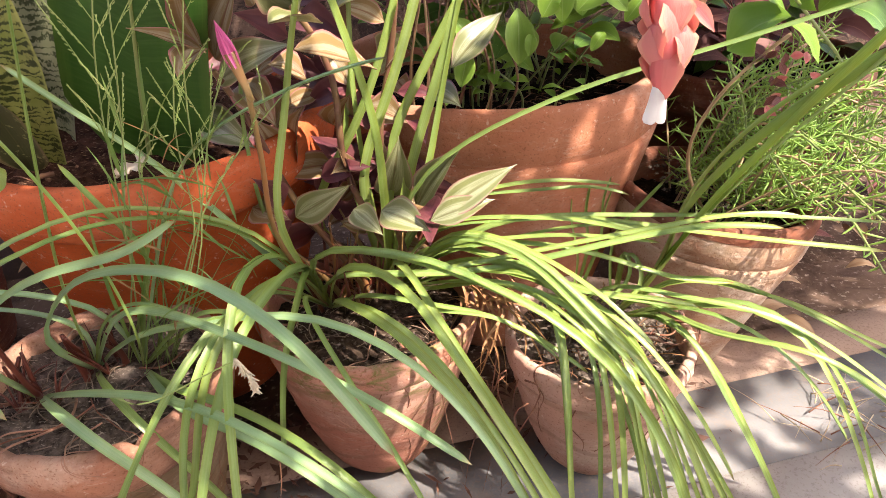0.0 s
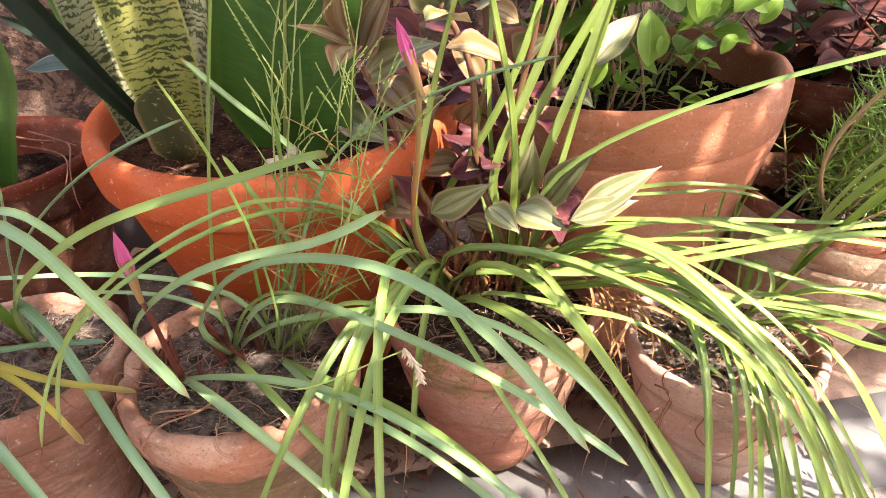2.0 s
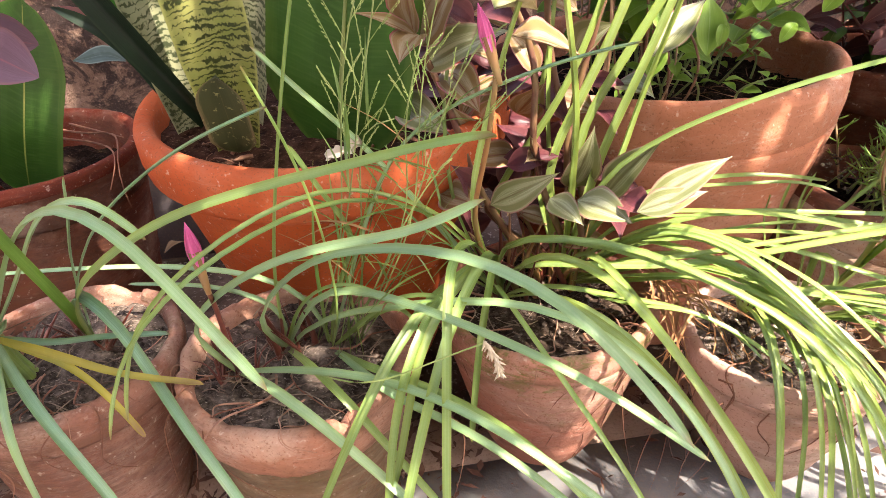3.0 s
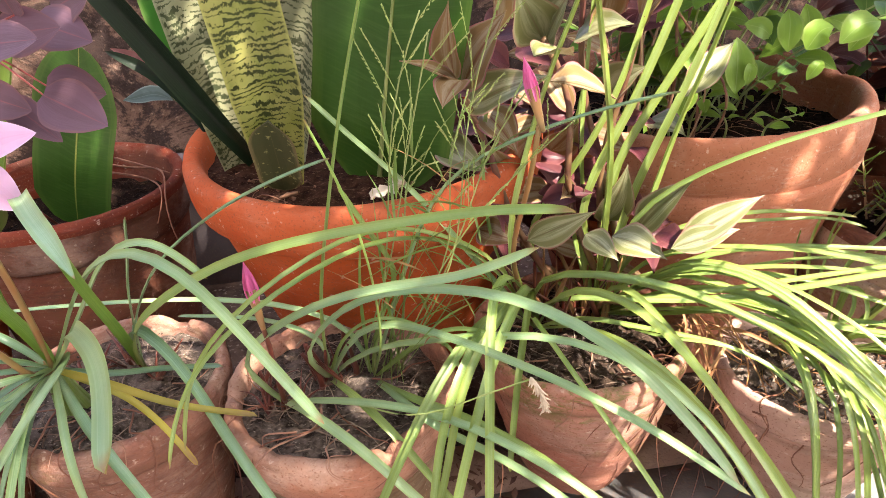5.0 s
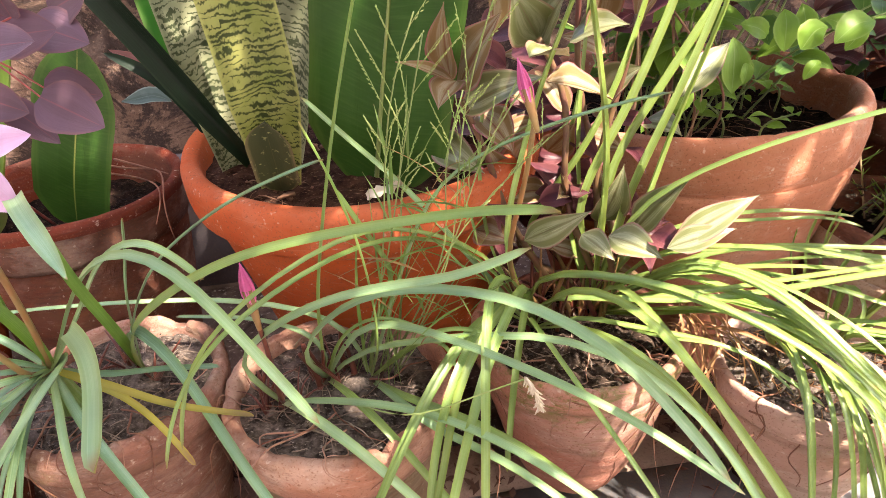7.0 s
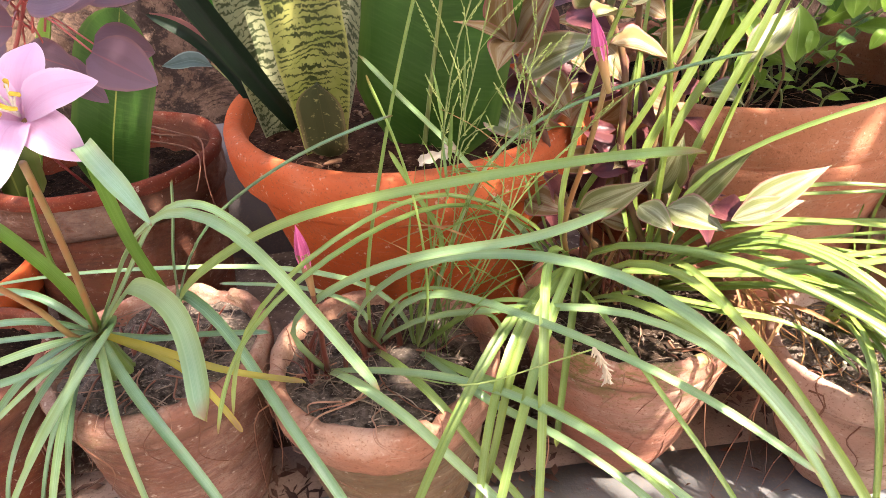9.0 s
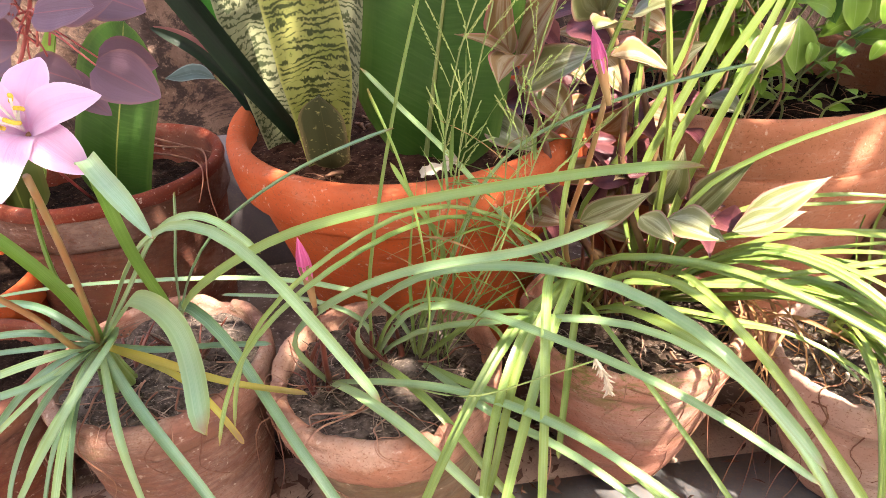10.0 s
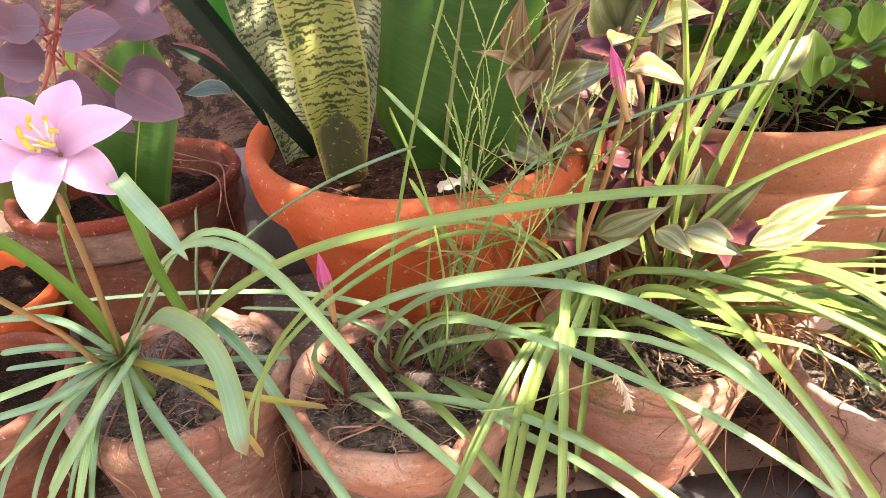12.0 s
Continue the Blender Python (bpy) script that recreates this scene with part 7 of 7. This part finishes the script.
for i in range(14):
    f0 = Vector((-0.235 + rng.uniform(-0.03, 0.02), 0.357 + rng.uniform(-0.02, 0.02), 0.172))
    t0 = Vector((-0.168, 0.345, 0.305)) + Vector((rng.uniform(-0.06, 0.04), rng.uniform(-0.03, 0.03), rng.uniform(-0.05, 0.06)))
    v, f, uv = ribbon([f0, f0.lerp(t0, 0.5) + Vector((rng.uniform(-0.012, 0.012), 0, 0.01)), t0], oval(0.003, 0.3), 10, 3, 0.3, 0.0003)
    part("blade", mesh("blade", v, f, uv), GRASS, WEED)

# the dry seed spike that leans out over the pots
SPIKE_DRY = thing("dry_seed_spike", "bleached dry comb-like seed spike on a thin straw", "grass")
stalk(SPIKE_DRY, 0.0006, SEED, (-0.27, 0.33, 0.172), (-0.190, 0.240, 0.238), (-0.151, 0.225, 0.268), (-0.113, 0.212, 0.296), name="straw")
a, b = Vector((-0.114, 0.212, 0.296)), Vector((-0.106, 0.210, 0.275))
g = random.Random(8)
for i in range(84):
    u = g.random()
    c = a.lerp(b, u) + Vector((0.002 * math.sin(u * 3.0), 0, 0))
    d = Vector((g.uniform(-0.45, 0.9), g.uniform(-0.7, 0.2), g.uniform(-1.2, -0.3))).normalized() * g.uniform(0.003, 0.0055)
    v, f, uv = tube([c - d * 0.2, c + d * 0.4, c + d], lambda t: 0.0011 * (1.0 - 0.9 * t) + 0.00015, 5, 5)
    part("seed", mesh("seed", v, f, uv), PAPER, SPIKE_DRY)


# ---- litter ----
def bits(count, r, z, length, seed, thin=0.0007):
    """Loose straw and crumbs lying in a pot, as one mesh."""
    g = random.Random(seed)
    verts, faces = [], []
    for i in range(count):
        a, d = g.uniform(0, 6.28), r * math.sqrt(g.random())
        c = Vector((d * math.cos(a), d * math.sin(a), z + g.uniform(0.004, 0.011)))
        w, s = g.uniform(0, 6.28), length * (0.15 + 0.85 * g.random() ** 2.5)
        e = Vector((math.cos(w) * s, math.sin(w) * s, g.uniform(-0.003, 0.006)))
        v, f, uv = tube([c - e / 2, c + Vector((g.uniform(-1, 1), g.uniform(-1, 1), 0.5)) * s * 0.22, c + e / 2], lambda t: thin * g.uniform(0.3, 0.9), 6, 4)
        b = len(verts)
        verts += v
        faces += [tuple(x + b for x in q) for q in f]
    return mesh("litter", verts, faces)


for ob, count, r, z, material, seed in ((POT_0, 90, 0.075, 0.174, HUSK, 1), (POT_1, 120, 0.078, 0.169, HUSK, 2), (POT_2, 90, 0.072, 0.166, HUSK, 3), (POT_3, 80, 0.064, 0.142, STRAW, 4), (POT_A, 70, 0.14, 0.308, BARK, 5), (POT_B, 130, 0.15, 0.282, BARK, 6), (POT_SP, 50, 0.10, 0.190, ROOT, 7), (POT_4, 40, 0.075, 0.208, ROOT, 8)):
    tagged(part("litter", bits(count, r, z, 0.045, seed), material, ob, "scattered dry straw and roots"), kind="stuff")
tagged(part("litter", bits(40, 0.055, 0.145, 0.014, 21, 0.0022), PAPER, POT_3, "bleached flakes on the soil"), kind="stuff")
tagged(part("litter", bits(60, 0.13, 0.31, 0.02, 22, 0.0028), BARK, POT_A, "crushed brown bark"), kind="stuff")

def crumbs(count, r, z, seed):
    """Lumps of earth lying loose on a pot's soil, as one mesh."""
    g = random.Random(seed)
    verts, faces = [], []
    for i in range(count):
        a, d, s = g.uniform(0, 6.28), r * math.sqrt(g.random()), 0.0007 + 0.0022 * g.random() ** 2
        c = Vector((d * math.cos(a), d * math.sin(a), z + 0.004 * (1 - d / r) + s * 0.3))
        b = len(verts)
        verts += [c + Vector((x * s * g.uniform(0.6, 1.4), y * s * g.uniform(0.6, 1.4), h * s * g.uniform(0.5, 1.1))) for x, y, h in ((1, 0, 0), (0, 1, 0), (-1, 0, 0), (0, -1, 0), (0.2, 0.1, 1), (0, 0, -0.8))]
        faces += [tuple(b + k for k in q) for q in ((0, 1, 4), (1, 2, 4), (2, 3, 4), (3, 0, 4), (1, 0, 5), (2, 1, 5), (3, 2, 5), (0, 3, 5))]
    return mesh("loose_earth", verts, faces, smooth=False)


for ob, r, z, seed in ((POT_0, 0.08, 0.177, 41), (POT_1, 0.082, 0.172, 42), (POT_2, 0.08, 0.169, 43), (POT_3, 0.07, 0.145, 44), (POT_4, 0.078, 0.208, 45)):
    tagged(part("loose_earth", crumbs(420, r, z, seed), SOIL, ob, "loose lumps of grey-brown earth"), kind="stuff")
# these lumps share the near-black colour that stands for shade
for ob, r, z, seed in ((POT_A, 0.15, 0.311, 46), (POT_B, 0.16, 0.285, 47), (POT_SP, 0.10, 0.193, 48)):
    tagged(part("loose_earth", crumbs(380, r, z, seed), SOIL_SHADED, ob, "loose lumps of earth, coloured dark for the shade inside the pot"), kind="stuff")

def ground_litter():
    """Crumbled dark leaves, husks and root ends lying on the ground round the front pots, as one mesh."""
    g = random.Random(77)
    verts, faces = [], []
    for i in range(2600):
        if i % 3:
            x, y = g.uniform(-0.85, -0.12), g.uniform(0.20, 0.47)
        else:
            x, y = g.uniform(-0.15, 0.30), g.uniform(0.33, 0.50)
            if y < 0.46 and g.random() < 0.9:
                continue
        a, s = g.uniform(0, 6.28), 0.002 + 0.011 * g.random() ** 2
        c = Vector((x, y, 0.006 + g.uniform(0.0, 0.008)))
        d = Vector((math.cos(a), math.sin(a), g.uniform(-0.3, 0.3))) * s
        w = Vector((-math.sin(a), math.cos(a), g.uniform(-0.4, 0.4))) * s * g.uniform(0.1, 0.45)
        h = Vector((0, 0, s * g.uniform(0.05, 0.3)))
        b = len(verts)
        verts += [c - d, c + w + h, c + d, c - w + h * 0.4, c - Vector((0, 0, 0.0008))]
        faces += [(b, b + 3, b + 1), (b + 3, b + 2, b + 1), (b, b + 1, b + 4), (b + 1, b + 2, b + 4), (b + 2, b + 3, b + 4), (b + 3, b, b + 4)]
    tagged(part("leaf_litter", mesh("leaf_litter", verts, faces, smooth=False), LITTER), "dark crumbled leaves and husks round the pots", "leaf litter", kind="stuff")


ground_litter()
HANG = thing("dry_straw_tuft", "tuft of brown dried leaves hanging between two pots", "dry leaves")
for i in range(27):
    f0 = Vector((0.045 + rng.uniform(-0.025, 0.018), 0.40 + rng.uniform(-0.03, 0.03), 0.195 + rng.uniform(-0.01, 0.012)))
    t0 = f0 + Vector((rng.uniform(-0.03, 0.05), rng.uniform(-0.06, 0.0), rng.uniform(-0.10, 0.0)))
    v, f, uv = ribbon([f0 + Vector((-0.02, 0.02, -0.005)), f0 + Vector((0, 0, 0.012)), f0.lerp(t0, 0.6) + Vector((rng.uniform(-0.02, 0.02), -0.004, rng.uniform(-0.01, 0.01))), t0], oval(rng.uniform(0.0014, 0.0038), 0.4), 10, 3, 0.5, 0.0003, None, rng.uniform(-2, 2))
    part("dry_leaf", mesh("dry_leaf", v, f, uv), STRAW, HANG)
ROOTS = thing("dry_root_strands", "thin dry brown roots hanging over the pot rims", "roots")
for (x0, y0, z0), n in (((-0.37, 0.31, 0.15), 9), ((-0.19, 0.32, 0.15), 5), ((-0.57, 0.30, 0.14), 10), ((0.05, 0.33, 0.14), 8)):
    for i in range(n):
        f0 = Vector((x0 + rng.uniform(-0.045, 0.045), y0 + rng.uniform(-0.02, 0.05), z0 + rng.uniform(-0.01, 0.02)))
        t0 = f0 + Vector((rng.uniform(-0.03, 0.03), rng.uniform(-0.03, 0.01), -rng.uniform(0.05, 0.15)))
        v, f, uv = tube([f0, f0 + Vector((rng.uniform(-0.02, 0.02), -0.008, 0.002)), f0.lerp(t0, 0.6) + Vector((rng.uniform(-0.015, 0.015), 0, 0)), t0], lambda t: 0.0008 * (1.1 - t), 10, 4)
        part("root", mesh("root", v, f, uv), ROOT, ROOTS)
SCRAP = thing("dry_scrap", "crumpled bleached dead leaf lying on the orange rim", "dry leaf")
broad(SCRAP, PAPER, 0.012, [(-0.234, 0.385, 0.333), (-0.223, 0.383, 0.338), (-0.211, 0.380, 0.343), (-0.204, 0.375, 0.350)], (0, -0.5, 0.8), cup=0.5, shape=lambda v: 0.005 + 0.007 * abs(math.sin(v * 7)), n=14, wave=0.5, cols=5)
SILVER = thing("fallen_twig", "twig with a glossy silvery leaf by the wall", "twig")
broad(SILVER, SILVERY, 0.022, [(-0.487, 0.600, 0.353), (-0.505, 0.600, 0.361), (-0.524, 0.595, 0.358), (-0.538, 0.590, 0.358)], (0.1, -0.5, 0.85), cup=0.2, shape=oval(0.024, 0.5), n=12, cols=7)
broad(SILVER, RUSTY, 0.016, [(-0.492, 0.620, 0.373), (-0.519, 0.620, 0.390), (-0.553, 0.620, 0.407)], (0.1, -0.7, 0.6), cup=0.2, shape=oval(0.016, 0.5), n=12, cols=7)
broad(SILVER, DEAD, 0.02, [(-0.483, 0.600, 0.373), (-0.475, 0.600, 0.360), (-0.475, 0.600, 0.344)], (-0.3, -0.8, 0.5), cup=0.4, shape=oval(0.022, 0.5), n=12, cols=7)
stalk(SILVER, 0.0016, STEM_GREEN, (-0.44, 0.70, 0.0), (-0.45, 0.66, 0.18), (-0.459, 0.600, 0.331), (-0.487, 0.600, 0.357), name="twig")
for i, q in enumerate(([(-0.630, 0.660, 0.258), (-0.570, 0.620, 0.267), (-0.512, 0.580, 0.283), (-0.482, 0.530, 0.285), (-0.484, 0.510, 0.262), (-0.470, 0.500, 0.234)], [(-0.627, 0.660, 0.246), (-0.548, 0.600, 0.263), (-0.492, 0.540, 0.274), (-0.492, 0.510, 0.249)], [(-0.626, 0.680, 0.257), (-0.549, 0.620, 0.268), (-0.492, 0.560, 0.285)])):
    v, f, uv = tube(q, lambda t: 0.0013 * (1.1 - 0.6 * t), 16, 6)
    part("root", mesh("root", v, f, uv), ROOT, ROOTS)
g = random.Random(31)
for i in range(60):
    x, y = g.uniform(0.3, 1.0), g.uniform(0.56, 1.1)
    if i > 40:
        x, y = g.uniform(-1.0, -0.35), g.uniform(0.75, 1.15)
    c = Vector((x, y, 0.008 + g.uniform(0, 0.012)))
    w = g.uniform(0, 6.28)
    d = Vector((math.cos(w), math.sin(w), g.uniform(-0.1, 0.25))) * g.uniform(0.03, 0.07)
    v, f, uv = ribbon([c, c + d * 0.5 + Vector((0, 0, 0.012)), c + d], oval(d.length * 0.45), 8, 5, g.uniform(0.1, 0.7), 0.0004, (0, 0, 1), 0, 0.1)
    tagged(part("fallen_leaf", mesh("fallen_leaf", v, f, uv), DEAD if g.random() < 0.7 else RUSTY), "curled brown dead leaf on the earth", "dead leaf", "fallen leaves")
TWIGS = thing("dry_twig_pile", "dry grass stems and twigs lying on the paving edge", "twigs")
for i in range(40):
    c = Vector((0.43 + g.gauss(0, 0.035), 0.415 + g.gauss(0, 0.022), 0.008))
    w = g.uniform(0, 6.28)
    d = Vector((math.cos(w), math.sin(w), g.uniform(0, 0.25))) * g.uniform(0.02, 0.075)
    v, f, uv = tube([c, c + d * 0.5 + Vector((g.uniform(-0.003, 0.003), g.uniform(-0.003, 0.003), 0.004)), c + d], lambda t: 0.0007 * (1.2 - t), 7, 4)
    part("twig", mesh("twig", v, f, uv), DRY_GRASS if g.random() < 0.8 else ROOT, TWIGS)


# ---- an unseen tree, added to shade the pots ----
def tree():
    ob = thing("tree", "unseen leafy tree added to shade the potted plants", "tree")
    g = random.Random(11)
    part("trunk", mesh("trunk", *tube([(2.35, -1.5, -0.02), (2.3, -1.45, 0.8), (2.15, -1.35, 1.5), (1.9, -1.2, 2.1)], lambda t: 0.11 * (1.15 - 0.5 * t), 16, 12)), BARK, ob)
    ends = []
    for i in range(11):
        t = Vector((g.uniform(-0.3, 1.5), g.uniform(-1.1, 0.6), g.uniform(1.3, 1.75)))
        ends.append(t)
        # two limbs are left out so that sun reaches the leaves below
        if i not in (5, 9):
            part("limb", mesh("limb", *tube([(2.15, -1.35, 1.5), Vector((2.0, -1.25, 1.9)).lerp(t, 0.4) + Vector((0, 0, 0.15)), t], lambda v: 0.035 * (1.1 - v), 12, 7)), BARK, ob)
    verts, faces, uvs = [], [], []
    count = 0
    while count < 16000:
        p = Vector((g.uniform(-0.35, 1.42), g.uniform(-0.62, 1.05), g.uniform(1.15, 1.75)))
        low = p - SUN_TO * ((p.z - 0.2) / SUN_TO.z)
        gap = noise.noise((low.x * 7.0, low.y * 7.0, 2.0)) + 0.5 * noise.noise((low.x * 19.0, low.y * 19.0, 8.0))
        # holes and closures in the added crown, set where sun or shade should fall
        for cx, cy, r, more in ((-0.435, 0.405, 0.045, 2.6), (-0.07, 0.50, 0.07, 0.8), (-0.022, 0.412, 0.046, 3.0), (-0.105, 0.432, 0.05, -1.6), (-0.026, 0.545, 0.04, -1.3), (0.09, 0.55, 0.05, -1.5), (-0.50, 0.575, 0.045, 2.4), (0.11, 0.28, 0.05, -0.8), (-0.04, 0.32, 0.10, 0.55), (-0.21, 0.54, 0.05, 0.6), (-0.69, 0.745, 0.10, -1.6), (0.14, 0.43, 0.05, 0.7), (-0.17, 0.30, 0.08, 0.3), (-0.33, 0.60, 0.05, 0.5), (0.45, 0.62, 0.06, 0.8), (0.33, 0.60, 0.06, 0.6), (-0.17, 0.55, 0.06, 0.7), (0.12, 0.39, 0.12, 0.6), (0.27, 0.40, 0.10, 0.4),
                                (-0.672, 0.644, 0.045, 3.0), (0.50, 0.36, 0.035, 1.4), (-0.19, 0.52, 0.028, 1.6), (0.08, 0.43, 0.05, 0.8), (0.33, 0.53, 0.07, 0.7), (-0.07, 0.245, 0.035, 1.8), (0.11, 0.56, 0.10, -1.2), (0.14, 0.57, 0.10, -2.4), (0.06, 0.545, 0.035, -1.0), (0.01, 0.57, 0.05, -0.8), (-0.28, 0.27, 0.14, -0.2), (-0.45, 0.55, 0.12, -0.6), (-0.36, 0.50, 0.09, -0.5), (-0.60, 0.49, 0.13, -1.2), (-0.56, 0.33, 0.08, -0.6), (0.22, 0.53, 0.06, -0.8), (0.15, 0.50, 0.06, -0.9), (0.05, 0.525, 0.045, -1.0), (0.21, 0.47, 0.045, -0.7), (-0.46, 0.22, 0.13, -0.9), (-0.68, 0.30, 0.14, -1.0), (-0.52, 0.40, 0.08, -0.7)):
            gap += more * math.exp(-((low.x - cx) ** 2 + (low.y - cy) ** 2) / r**2)
        if low.x < -0.01 and low.y < 0.335:
            gap -= 0.35
        if low.y > 0.61:
            gap -= 0.6
        if low.y < 0.25:
            gap -= 0.5
        if low.x > 0.40:
            gap -= 0.9 if low.y > 0.44 else 0.45
        if gap > GAP - SLOPE * min(low.x + 0.1, 0.35):
            continue
        if count >= 13600 and gap > -0.5:  # the last leaves close the densest parts of the crown
            continue
        count += 1
        a = g.uniform(0, 6.28)
        d = Vector((math.cos(a), math.sin(a), g.uniform(-0.5, 0.2))).normalized() * g.uniform(0.032, 0.06)
        s = Vector((-math.sin(a), math.cos(a), g.uniform(-0.4, 0.4))).normalized() * d.length * 0.26
        b = len(verts)
        verts += [p, p + d * 0.45 + s, p + d * 0.45 - s, p + d, p + d * 0.45 - Vector((0, 0, 0.006))]
        uvs += [(0.5, 0), (1, 0.45), (0, 0.45), (0.5, 1), (0.5, 0.45)]
        faces += [(b, b + 1, b + 4), (b, b + 4, b + 2), (b + 1, b + 3, b + 4), (b + 4, b + 3, b + 2)]
    part("crown", mesh("crown", verts, faces, uvs), CROWN, ob)


GAP, SLOPE = 0.08, 0.48
tree()
